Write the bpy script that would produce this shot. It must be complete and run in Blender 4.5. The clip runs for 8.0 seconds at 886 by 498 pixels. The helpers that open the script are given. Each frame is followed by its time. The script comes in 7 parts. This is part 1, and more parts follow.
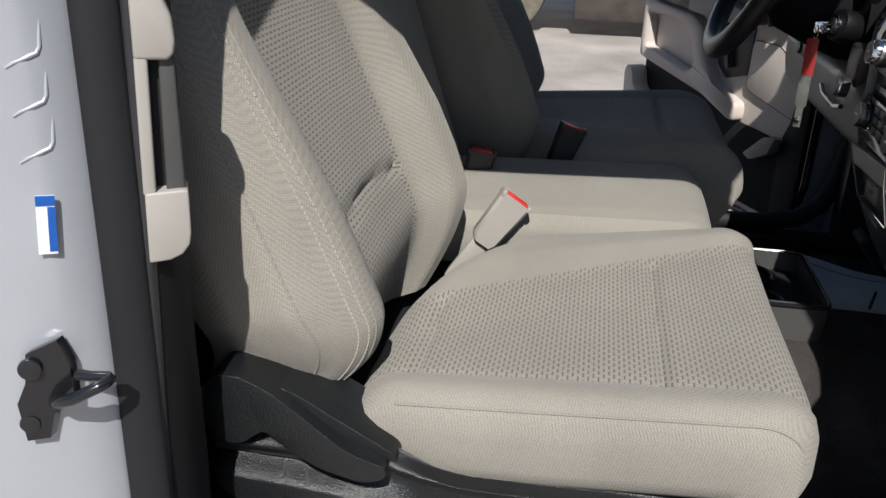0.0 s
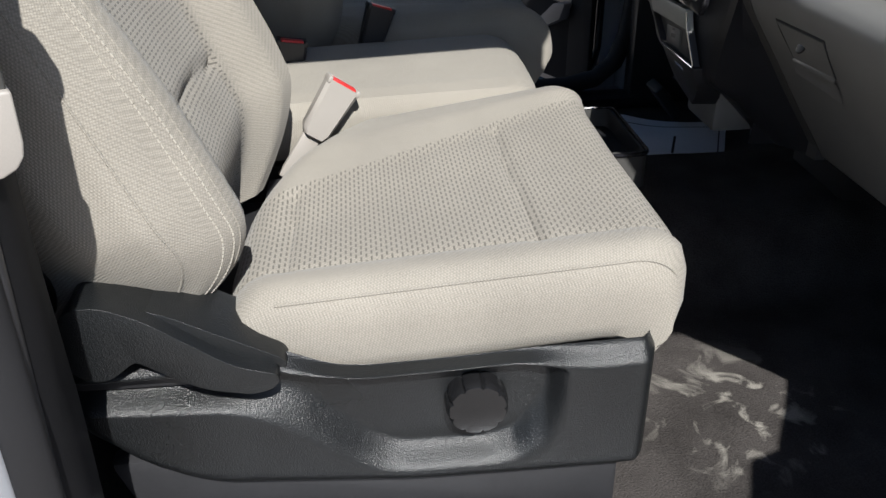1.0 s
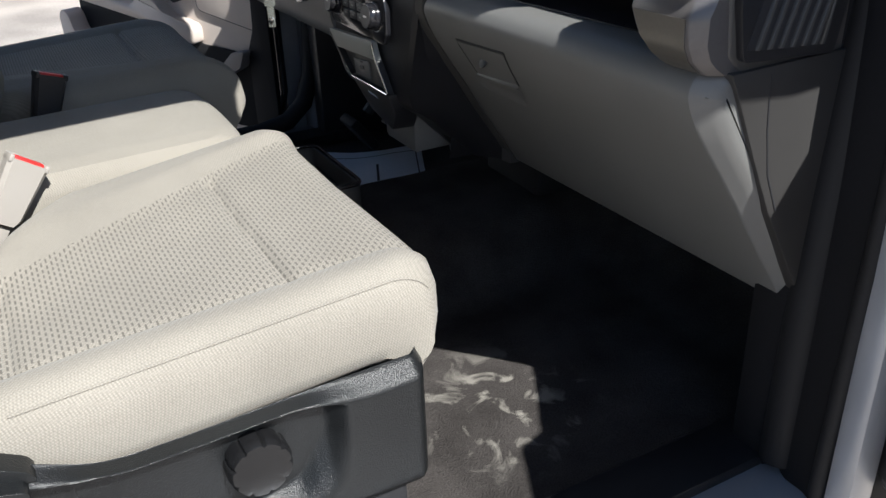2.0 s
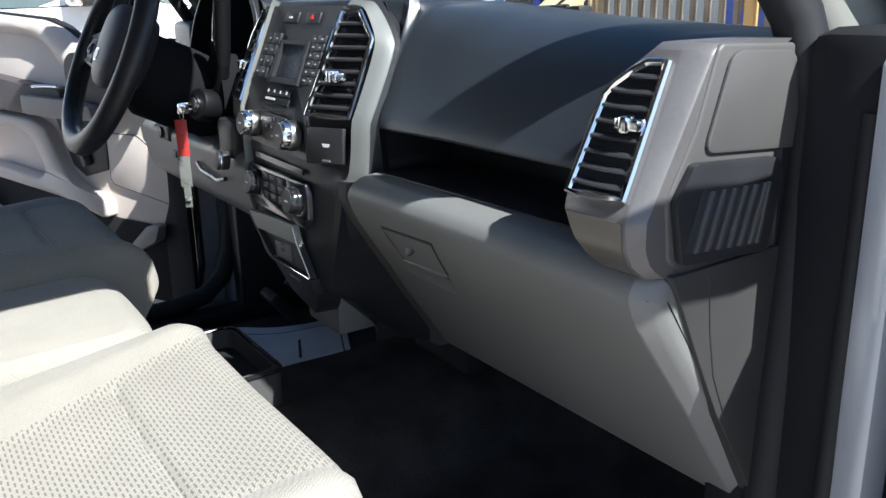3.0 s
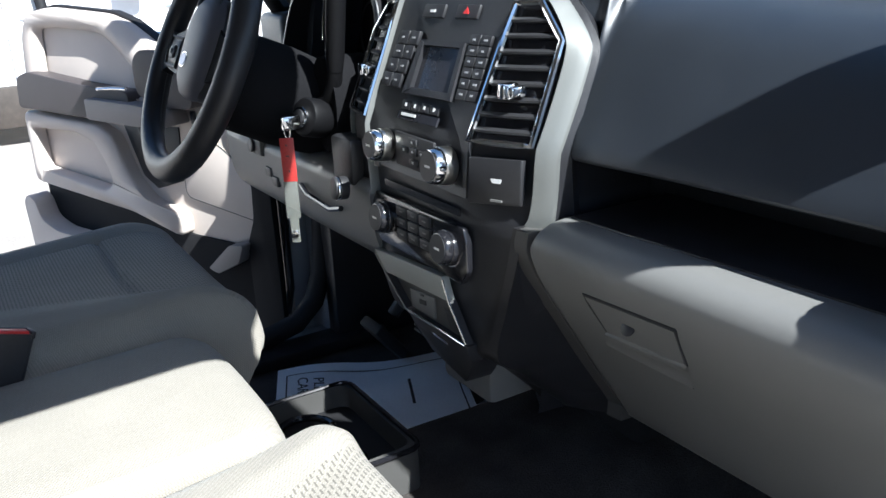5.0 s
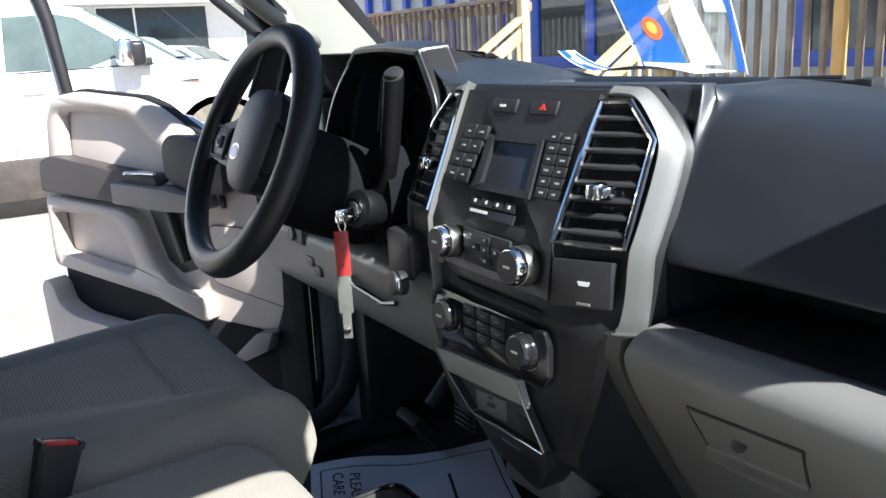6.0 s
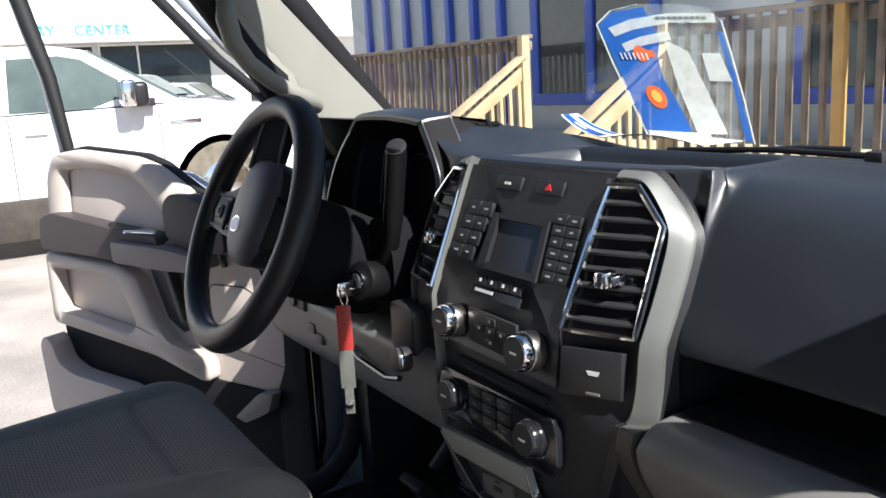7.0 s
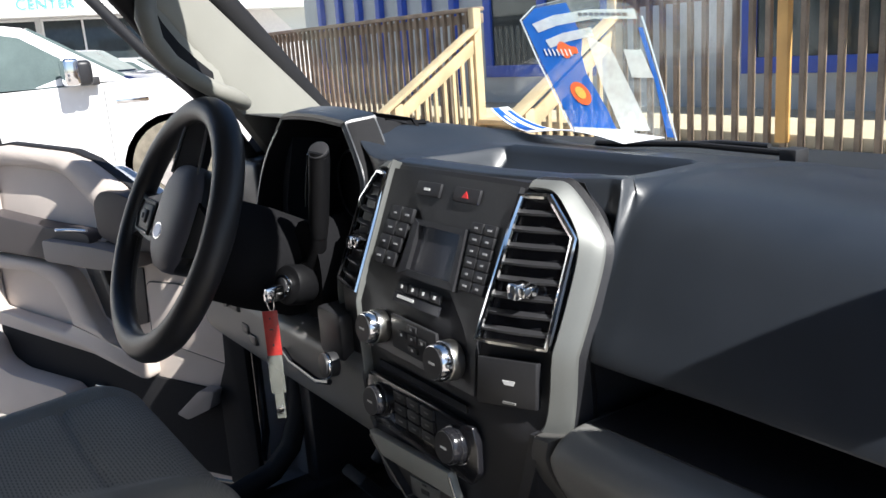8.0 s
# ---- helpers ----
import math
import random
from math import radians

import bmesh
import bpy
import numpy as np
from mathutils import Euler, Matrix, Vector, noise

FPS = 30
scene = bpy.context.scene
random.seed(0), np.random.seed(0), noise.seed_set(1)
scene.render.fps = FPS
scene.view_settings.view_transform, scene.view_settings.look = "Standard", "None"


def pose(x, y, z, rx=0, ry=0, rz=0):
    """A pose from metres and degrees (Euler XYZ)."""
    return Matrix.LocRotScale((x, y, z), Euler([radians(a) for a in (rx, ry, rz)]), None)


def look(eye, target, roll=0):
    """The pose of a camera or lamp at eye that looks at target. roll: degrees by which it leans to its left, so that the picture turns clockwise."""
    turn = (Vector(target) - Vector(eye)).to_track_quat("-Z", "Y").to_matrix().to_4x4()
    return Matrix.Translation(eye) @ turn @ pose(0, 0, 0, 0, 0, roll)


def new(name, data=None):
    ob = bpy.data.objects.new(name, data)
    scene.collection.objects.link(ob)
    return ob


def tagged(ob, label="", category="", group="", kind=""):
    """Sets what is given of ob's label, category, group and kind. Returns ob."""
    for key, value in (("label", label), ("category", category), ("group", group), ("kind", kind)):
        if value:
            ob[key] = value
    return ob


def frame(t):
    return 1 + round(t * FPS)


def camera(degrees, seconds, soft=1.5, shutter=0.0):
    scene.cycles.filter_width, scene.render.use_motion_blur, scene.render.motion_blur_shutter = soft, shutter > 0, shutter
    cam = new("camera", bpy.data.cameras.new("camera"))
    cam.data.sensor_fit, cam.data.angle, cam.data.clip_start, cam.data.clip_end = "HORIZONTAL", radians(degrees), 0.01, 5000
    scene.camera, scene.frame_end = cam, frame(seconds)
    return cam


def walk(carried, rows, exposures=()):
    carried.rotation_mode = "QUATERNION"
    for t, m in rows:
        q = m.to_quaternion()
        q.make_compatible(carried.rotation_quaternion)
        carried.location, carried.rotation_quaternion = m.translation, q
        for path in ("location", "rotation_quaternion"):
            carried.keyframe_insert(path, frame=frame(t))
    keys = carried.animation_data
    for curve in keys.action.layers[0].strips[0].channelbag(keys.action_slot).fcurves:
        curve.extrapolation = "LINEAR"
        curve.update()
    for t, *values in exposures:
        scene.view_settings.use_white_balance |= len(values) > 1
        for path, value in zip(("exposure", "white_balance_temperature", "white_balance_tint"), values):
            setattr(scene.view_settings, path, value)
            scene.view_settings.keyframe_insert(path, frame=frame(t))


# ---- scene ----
cam = camera(55.8, 8.0)
PATH = [
    (0, (-0.488, -1.358, 1.377), (-0.802, 0.455, 0.593), 1.5),
    (0.5, (-0.508, -1.355, 1.351), (-0.643, 0.405, 0.411), 0.4),
    (1, (-0.555, -1.339, 1.336), (-0.391, 0.396, 0.355), -1.0),
    (1.5, (-0.587, -1.323, 1.324), (-0.063, 0.35, 0.362), -3.3),
    (1.6, (-0.603, -1.313, 1.324), (0.023, 0.326, 0.364), -2.8),
    (2, (-0.589, -1.324, 1.324), (0.24, 0.257, 0.421), -2.2),
    (2.1, (-0.587, -1.322, 1.327), (0.299, 0.245, 0.457), -2.2),
    (2.2, (-0.585, -1.322, 1.332), (0.345, 0.243, 0.502), -1.3),
    (3.3, (-0.549, -1.2, 1.359), (0.531, 0.39, 0.806), -2.1),
    (3.5, (-0.548, -1.157, 1.363), (0.531, 0.429, 0.797), -2.5),
    (4, (-0.539, -1.054, 1.37), (0.471, 0.56, 0.755), -3.5),
    (4.2, (-0.533, -1.024, 1.373), (0.435, 0.602, 0.725), -3.4),
    (5.3, (-0.55, -0.861, 1.38), (0.425, 0.775, 0.766), -3.0),
    (5.5, (-0.566, -0.834, 1.387), (0.42, 0.804, 0.802), -3.1),
    (6, (-0.596, -0.809, 1.407), (0.422, 0.845, 0.928), -3.1),
    (6.5, (-0.609, -0.802, 1.422), (0.422, 0.868, 1.04), -2.8),
    (7, (-0.578, -0.78, 1.459), (0.449, 0.888, 1.055), -3.4),
    (7.5, (-0.546, -0.772, 1.494), (0.529, 0.854, 1.048), -3.6),
    (8, (-0.529, -0.799, 1.498), (0.563, 0.807, 1.02), -4.2),
]
walk(cam, [(t, look(eye, target, roll)) for t, eye, target, roll in PATH],
     exposures=[(0.0, 0.38, 5600, 8), (0.5, 0.66, 5550, 8), (1.0, 0.80, 5550, 8), (2.1, 1.08, 5500, 7), (3.4, 1.72, 5250, 5), (4.1, 1.78, 5250, 5), (5.5, 1.74, 5200, 5), (6.0, 1.76, 5450, 7), (6.5, 1.48, 5600, 8), (7.0, 1.26, 5650, 8), (8.0, 1.30, 5600, 8)])

# ---- sky, sun and exposure ----
SUN_AZ, SUN_EL = radians(-82), radians(46.5)
world = bpy.data.worlds.new("sky")
scene.world = world
world.use_nodes = True
wn = world.node_tree
sky = wn.nodes.new("ShaderNodeTexSky")
sky.sky_type, sky.sun_disc = "NISHITA", False
sky.sun_elevation, sky.sun_rotation = SUN_EL, math.pi / 2 - SUN_AZ
wn.links.new(sky.outputs[0], wn.nodes["Background"].inputs[0])
wn.nodes["Background"].inputs[1].default_value = 0.047
sun = new("sun", bpy.data.lights.new("sun", "SUN"))
sun.data.energy, sun.data.angle, sun.data.color = 4.2, radians(0.5), (1.0, 0.885, 0.735)
sun.matrix_basis = look((math.cos(SUN_EL) * math.cos(SUN_AZ) * 10, math.cos(SUN_EL) * math.sin(SUN_AZ) * 10, math.sin(SUN_EL) * 10), (0, 0, 0))

# ---- materials ----
def nodes_of(name):
    m = bpy.data.materials.new(name)
    m.use_nodes = True
    t = m.node_tree
    return m, t, t.nodes["Principled BSDF"]


def add(t, kind, **values):
    n = t.nodes.new(kind)
    for key, v in values.items():
        n.inputs[key].default_value = v
    return n


def surf(name, color, rough=0.5, metal=0.0, var=0.12, scale=9.0, fine=220.0, bump=0.15, depth=0.0006, coat=0.0, spec=0.5):
    """A plain surface with stains at one scale and grain at another."""
    m, t, b = nodes_of(name)
    co = t.nodes.new("ShaderNodeTexCoord")
    big, small = add(t, "ShaderNodeTexNoise", Scale=scale, Detail=4.0), add(t, "ShaderNodeTexNoise", Scale=fine, Detail=3.0)
    for n in (big, small):
        t.links.new(co.outputs["Object"], n.inputs["Vector"])
    ramp = add(t, "ShaderNodeMapRange", **{"From Min": 0.3, "From Max": 0.7, "To Min": 1 - var, "To Max": 1 + var})
    t.links.new(big.outputs[0], ramp.inputs[0])
    ramp2 = add(t, "ShaderNodeMapRange", **{"From Min": 0.3, "From Max": 0.7, "To Min": 1 - var * 0.6, "To Max": 1 + var * 0.6})
    t.links.new(small.outputs[0], ramp2.inputs[0])
    mul = t.nodes.new("ShaderNodeMath"); mul.operation = "MULTIPLY"
    t.links.new(ramp.outputs[0], mul.inputs[0]); t.links.new(ramp2.outputs[0], mul.inputs[1])
    vec = t.nodes.new("ShaderNodeVectorMath"); vec.operation = "SCALE"
    vec.inputs[0].default_value = color
    t.links.new(mul.outputs[0], vec.inputs["Scale"])
    t.links.new(vec.outputs[0], b.inputs["Base Color"])
    b.inputs["Metallic"].default_value, b.inputs["Coat Weight"].default_value = metal, coat
    b.inputs["Specular IOR Level"].default_value = spec
    rr = add(t, "ShaderNodeMapRange", **{"To Min": max(0.02, rough - 0.08), "To Max": rough + 0.08})
    t.links.new(big.outputs[0], rr.inputs[0]); t.links.new(rr.outputs[0], b.inputs["Roughness"])
    if bump:
        bp = add(t, "ShaderNodeBump", Strength=bump, Distance=depth)
        t.links.new(small.outputs[0], bp.inputs["Height"]); t.links.new(bp.outputs[0], b.inputs["Normal"])
    return m


def math_node(t, op, a, b=None):
    n = t.nodes.new("ShaderNodeMath"); n.operation = op
    for i, v in enumerate((a, b)):
        if v is None:
            continue
        if isinstance(v, (int, float)):
            n.inputs[i].default_value = v
        else:
            t.links.new(v, n.inputs[i])
    return n.outputs[0]


def fabric(name, color, dash=None, up="z", weave=470.0):
    """Woven seat cloth; dash: colour of the short woven strokes, which run across the seat in staggered rows."""
    m, t, b = nodes_of(name)
    co = t.nodes.new("ShaderNodeTexCoord")
    sep = t.nodes.new("ShaderNodeSeparateXYZ")
    t.links.new(co.outputs["Object"], sep.inputs[0])
    along, across = sep.outputs["X" if up == "z" else "Z"], sep.outputs["Y"]
    big, small = add(t, "ShaderNodeTexNoise", Scale=6.0, Detail=5.0), add(t, "ShaderNodeTexNoise", Scale=900.0, Detail=2.0)
    for n in (big, small):
        t.links.new(co.outputs["Object"], n.inputs["Vector"])
    # weave: fine uneven yarn knots
    yarn = add(t, "ShaderNodeTexVoronoi", Scale=weave, Randomness=0.22)
    lean = t.nodes.new("ShaderNodeMapping")
    lean.inputs["Rotation"].default_value = (0.5, 0.35, 0.78)
    t.links.new(co.outputs["Object"], lean.inputs["Vector"])
    t.links.new(lean.outputs[0], yarn.inputs["Vector"])
    cloth = math_node(t, "SUBTRACT", 0.45, yarn.outputs["Distance"])
    tone = math_node(t, "ADD", math_node(t, "MULTIPLY", cloth, 0.62), math_node(t, "ADD", 0.69, math_node(t, "MULTIPLY", big.outputs[0], 0.40)))
    tone = math_node(t, "ADD", tone, math_node(t, "MULTIPLY", math_node(t, "SUBTRACT", small.outputs[0], 0.5), 0.12))
    vec = t.nodes.new("ShaderNodeVectorMath"); vec.operation = "SCALE"
    vec.inputs[0].default_value = color
    t.links.new(tone, vec.inputs["Scale"])
    out, height = vec.outputs[0], cloth
    if dash:
        px, py = 0.0052, 0.0122
        row = math_node(t, "DIVIDE", along, px)
        cell = math_node(t, "FLOOR", row)
        f = math_node(t, "ABSOLUTE", math_node(t, "SUBTRACT", math_node(t, "SUBTRACT", row, cell), 0.5))
        shift = math_node(t, "MULTIPLY", math_node(t, "MODULO", cell, 2.0), 0.5)
        col = math_node(t, "ADD", math_node(t, "DIVIDE", across, py), shift)
        g = math_node(t, "ABSOLUTE", math_node(t, "SUBTRACT", math_node(t, "FRACT", col), 0.5))
        mask = math_node(t, "MULTIPLY", math_node(t, "LESS_THAN", f, 0.19), math_node(t, "LESS_THAN", g, 0.31))
        mix = t.nodes.new("ShaderNodeMix"); mix.data_type = "RGBA"
        t.links.new(mask, mix.inputs["Factor"]); t.links.new(out, mix.inputs[6]); mix.inputs[7].default_value = (*dash, 1)
        out = mix.outputs[2]
        height = math_node(t, "SUBTRACT", cloth, math_node(t, "MULTIPLY", mask, 2.5))
    t.links.new(out, b.inputs["Base Color"])
    b.inputs["Roughness"].default_value, b.inputs["Specular IOR Level"].default_value = 0.92, 0.15
    b.inputs["Sheen Weight"].default_value, b.inputs["Sheen Roughness"].default_value = 0.15, 0.5
    bp = add(t, "ShaderNodeBump", Strength=0.75, Distance=0.0009)
    t.links.new(height, bp.inputs["Height"]); t.links.new(bp.outputs[0], b.inputs["Normal"])
    return m


def clear(name, tint=(1, 1, 1), gloss=0.02):
    """Clear glass: lets light through and reflects by Fresnel."""
    m, t, b = nodes_of(name)
    t.nodes.remove(b)
    tr, gl, lw, mx = (t.nodes.new(k) for k in ("ShaderNodeBsdfTransparent", "ShaderNodeBsdfGlossy", "ShaderNodeLayerWeight", "ShaderNodeMixShader"))
    tr.inputs[0].default_value, gl.inputs["Roughness"].default_value = (*tint, 1), gloss
    lw.inputs["Blend"].default_value = 0.5
    fac = math_node(t, "ADD", 0.025, math_node(t, "MULTIPLY", math_node(t, "POWER", lw.outputs["Facing"], 5.0), 0.9))
    t.links.new(fac, mx.inputs[0]); t.links.new(tr.outputs[0], mx.inputs[1]); t.links.new(gl.outputs[0], mx.inputs[2])
    t.links.new(mx.outputs[0], t.nodes["Material Output"].inputs["Surface"])
    return m


TAN = (0.355, 0.328, 0.282)
CLOTH = fabric("tan_cloth", TAN)
CLOTH_DASH = fabric("tan_cloth_strokes", TAN, (0.160, 0.147, 0.126))
BACK_DASH = fabric("tan_cloth_strokes_upright", TAN, (0.145, 0.133, 0.115), up="x")
STITCH = surf("pale_thread", (0.43, 0.40, 0.345), 0.8)
TAN_PLASTIC = surf("tan_plastic", (0.40, 0.37, 0.335), 0.5, fine=1200, bump=0.25, depth=0.0004, var=0.06)
CHARCOAL = surf("charcoal_plastic", (0.075, 0.073, 0.070), 0.5, fine=1200, bump=0.25, depth=0.0004, var=0.08)
GREY_PLASTIC = surf("grey_plastic", (0.178, 0.176, 0.170), 0.42, fine=1200, bump=0.25, depth=0.0004, var=0.06)
FASCIA = surf("pale_grey_plastic", (0.34, 0.345, 0.315), 0.45, fine=1200, bump=0.2, depth=0.0004, var=0.06)
BLACK_GRAIN = surf("black_grained_plastic", (0.023, 0.023, 0.026), 0.36, fine=800, bump=0.55, depth=0.0006, var=0.2, spec=0.42)
SHIELD = surf("coarse_black_grain", (0.011, 0.012, 0.013), 0.30, fine=700, bump=0.9, depth=0.0008, var=0.25, spec=0.5)
PAD = surf("dark_dash_pad", (0.0205, 0.0245, 0.032), 0.37, fine=1300, bump=0.3, depth=0.0004, var=0.12, spec=0.75)
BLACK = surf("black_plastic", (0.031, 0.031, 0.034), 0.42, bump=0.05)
GLOSS = surf("gloss_black", (0.014, 0.014, 0.017), 0.16, bump=0.0, coat=0.4)
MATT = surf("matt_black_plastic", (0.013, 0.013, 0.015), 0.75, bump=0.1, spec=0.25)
DEEP = surf("flocked_black", (0.012, 0.012, 0.0135), 0.92, bump=0.1, spec=0.06)
PILLAR = surf("pale_grey_pillar_trim", (0.27, 0.265, 0.235), 0.6, fine=1200, bump=0.25, depth=0.0004, var=0.05)
RUBBER = surf("black_rubber", (0.010, 0.010, 0.012), 0.7, bump=0.2)
SILVER = surf("silver_painted_trim", (0.175, 0.180, 0.172), 0.46, metal=0.4, var=0.05, fine=900, bump=0.05)
END_TRIM = surf("grey_satin_trim", (0.155, 0.145, 0.142), 0.38, metal=0.4, var=0.06)
BRUSHED = surf("brushed_dark_trim", (0.17, 0.16, 0.145), 0.35, metal=0.6, var=0.08)
CHROME = surf("chrome", (0.86, 0.86, 0.87), 0.10, metal=1.0, var=0.03, bump=0.0)
CARPET = surf("black_carpet", (0.050, 0.047, 0.045), 0.95, fine=500, bump=1.0, depth=0.003, var=0.35, spec=0.1)
def stained_carpet():
    m = surf("black_carpet_salt_stained", (0.062, 0.056, 0.053), 0.95, fine=420, bump=1.0, depth=0.003, var=0.4, spec=0.1)
    t = m.node_tree
    b = t.nodes["Principled BSDF"]
    base = b.inputs["Base Color"].links[0].from_socket
    co = t.nodes.new("ShaderNodeTexCoord")
    warp = add(t, "ShaderNodeTexNoise", Scale=9.0, Detail=3.0)
    streak = add(t, "ShaderNodeTexNoise", Scale=17.0, Detail=6.0, Roughness=0.55, Distortion=0.9)
    for n in (warp, streak):
        t.links.new(co.outputs["Object"], n.inputs["Vector"])
    dist = t.nodes.new("ShaderNodeVectorMath"); dist.operation = "DISTANCE"
    dist.inputs[1].default_value = (-0.075, -0.49, 0.57)
    t.links.new(co.outputs["Object"], dist.inputs[0])
    near = add(t, "ShaderNodeMapRange", **{"From Min": 0.17, "From Max": 0.07, "To Min": 0.0, "To Max": 1.0})
    t.links.new(dist.outputs["Value"], near.inputs[0])
    spot = add(t, "ShaderNodeMapRange", **{"From Min": 0.53, "From Max": 0.63, "To Min": 0.0, "To Max": 0.85})
    t.links.new(streak.outputs[0], spot.inputs[0])
    mask = math_node(t, "MULTIPLY", near.outputs[0], spot.outputs[0])
    mix = t.nodes.new("ShaderNodeMix"); mix.data_type = "RGBA"
    t.links.new(mask, mix.inputs["Factor"]); t.links.new(base, mix.inputs[6]); mix.inputs[7].default_value = (0.36, 0.34, 0.30, 1)
    t.links.new(mix.outputs[2], b.inputs["Base Color"])
    return m


STAINED = stained_carpet()
LEATHER = surf("black_leather", (0.020, 0.020, 0.023), 0.42, fine=800, bump=0.3, var=0.15)
BODY_SILVER = surf("silver_body_paint", (0.47, 0.485, 0.52), 0.32, metal=0.25, var=0.05, fine=2000, bump=0.0, coat=0.5)
RED = surf("red_plastic", (0.62, 0.030, 0.028), 0.4, bump=0.0)
RED_TAG = surf("faded_red_tag", (0.50, 0.045, 0.040), 0.35, var=0.2, bump=0.0)
WHITE_PRINT = surf("white_print", (0.75, 0.75, 0.75), 0.6, bump=0.0)
SCREEN = surf("grey_screen", (0.030, 0.030, 0.036), 0.18, bump=0.0)
BUTTON = surf("button_plastic", (0.024, 0.024, 0.027), 0.45, bump=0.1)
PAPER = surf("white_paper", (0.84, 0.85, 0.88), 0.7, var=0.05)
INK = surf("black_ink", (0.02, 0.02, 0.025), 0.7)
BLUE_PRINT = surf("blue_print", (0.02, 0.10, 0.42), 0.4, var=0.1, bump=0.0)
HEADLINER = surf("grey_headliner", (0.17, 0.162, 0.15), 0.9, fine=900, bump=0.3)
GLASS = clear("clear_glass", (0.93, 0.96, 0.95))
def film_sheet(name, color, cover, rough=0.35):
    """A see-through film or acrylic: part clear, part a printed or scratched skin."""
    m, t, b = nodes_of(name)
    tr, mx = t.nodes.new("ShaderNodeBsdfTransparent"), t.nodes.new("ShaderNodeMixShader")
    b.inputs["Base Color"].default_value = (*color, 1)
    b.inputs["Roughness"].default_value = rough
    co, no = t.nodes.new("ShaderNodeTexCoord"), add(t, "ShaderNodeTexNoise", Scale=60.0, Detail=3.0)
    t.links.new(co.outputs["Object"], no.inputs["Vector"])
    mr = add(t, "ShaderNodeMapRange", **{"From Min": 0.3, "From Max": 0.7, "To Min": max(0.0, cover - 0.06), "To Max": cover + 0.06})
    t.links.new(no.outputs[0], mr.inputs[0]); t.links.new(mr.outputs[0], mx.inputs[0])
    t.links.new(tr.outputs[0], mx.inputs[1]); t.links.new(b.outputs[0], mx.inputs[2])
    t.links.new(mx.outputs[0], t.nodes["Material Output"].inputs["Surface"])
    return m


FOB_CLEAR = film_sheet("scratched_acrylic", (0.30, 0.31, 0.28), 0.34, 0.2)

# ---- building helpers ----
PLACE = {}


def thing(name, at, label, category, group="", kind="", m=None):
    ob = new(name)
    m = m or Matrix.Translation(at)
    ob.matrix_basis = m
    ob.empty_display_size = 0.05
    PLACE[ob.name] = (m, ob)
    return tagged(ob, label, category, group, kind)


def link_mesh(name, bm, material, angle=38):
    bmesh.ops.recalc_face_normals(bm, faces=bm.faces)
    me = bpy.data.meshes.new(name)
    bm.to_mesh(me)
    bm.free()
    me.materials.append(material)
    for p in me.polygons:
        p.use_smooth = True
    me.set_sharp_from_angle(angle=radians(angle))
    return new(name, me)


def part(name, bm, material, parent, label="", local=False, angle=38):
    """One mesh under a thing or under a part of it; the mesh is given in world places unless local."""
    top = parent
    while top.parent:
        top = top.parent
    if not local:
        bm.transform(PLACE[top.name][0].inverted())
    ob = link_mesh(name, bm, material, angle)
    ob.parent = parent
    return tagged(ob, label)


def piece(name, bm, material, label, category="", kind="structure", angle=38):
    """A top-level mesh, in world places."""
    return tagged(link_mesh(name, bm, material, angle), label, category, kind=kind)


def join(*bms):
    out = bms[0]
    for b in bms[1:]:
        me = bpy.data.meshes.new("tmp")
        b.to_mesh(me); b.free()
        out.from_mesh(me)
        bpy.data.meshes.remove(me)
    return out


def rbox(lo, hi, r=0.004, seg=2, m=None):
    bm = bmesh.new()
    bmesh.ops.create_cube(bm, size=1)
    for v in bm.verts:
        v.co = Vector([lo[i] if v.co[i] < 0 else hi[i] for i in range(3)])
    if r:
        bmesh.ops.bevel(bm, geom=bm.edges[:], offset=r, segments=seg, profile=0.5, affect="EDGES")
    if m:
        bm.transform(m)
    return bm


def prism(profile, axis, c0, c1, r=0.0, seg=2):
    """A polygon in the two other axes (in the order x, y, z), drawn out along one axis."""
    bm = bmesh.new()
    def at(p, c):
        return {"x": (c, p[0], p[1]), "y": (p[0], c, p[1]), "z": (p[0], p[1], c)}[axis]
    a = [bm.verts.new(at(p, c0)) for p in profile]
    b = [bm.verts.new(at(p, c1)) for p in profile]
    n = len(profile)
    bm.faces.new(a), bm.faces.new(b[::-1])
    for i in range(n):
        bm.faces.new((a[i], b[i], b[(i + 1) % n], a[(i + 1) % n]))
    bmesh.ops.recalc_face_normals(bm, faces=bm.faces)
    if r:
        bmesh.ops.bevel(bm, geom=bm.edges[:], offset=r, segments=seg, profile=0.5, affect="EDGES", clamp_overlap=True)
    return bm


def loft(rings, closed=True, caps=True, loop=False):
    bm = bmesh.new()
    rows = [[bm.verts.new(p) for p in ring] for ring in rings]
    n = len(rows[0])
    pairs = list(zip(rows, rows[1:])) + ([(rows[-1], rows[0])] if loop else [])
    for a, b in pairs:
        for i in range(n if closed else n - 1):
            bm.faces.new((a[i], a[(i + 1) % n], b[(i + 1) % n], b[i]))
    if caps and not loop and closed:
        bm.faces.new(rows[0][::-1]), bm.faces.new(rows[-1])
    return bm


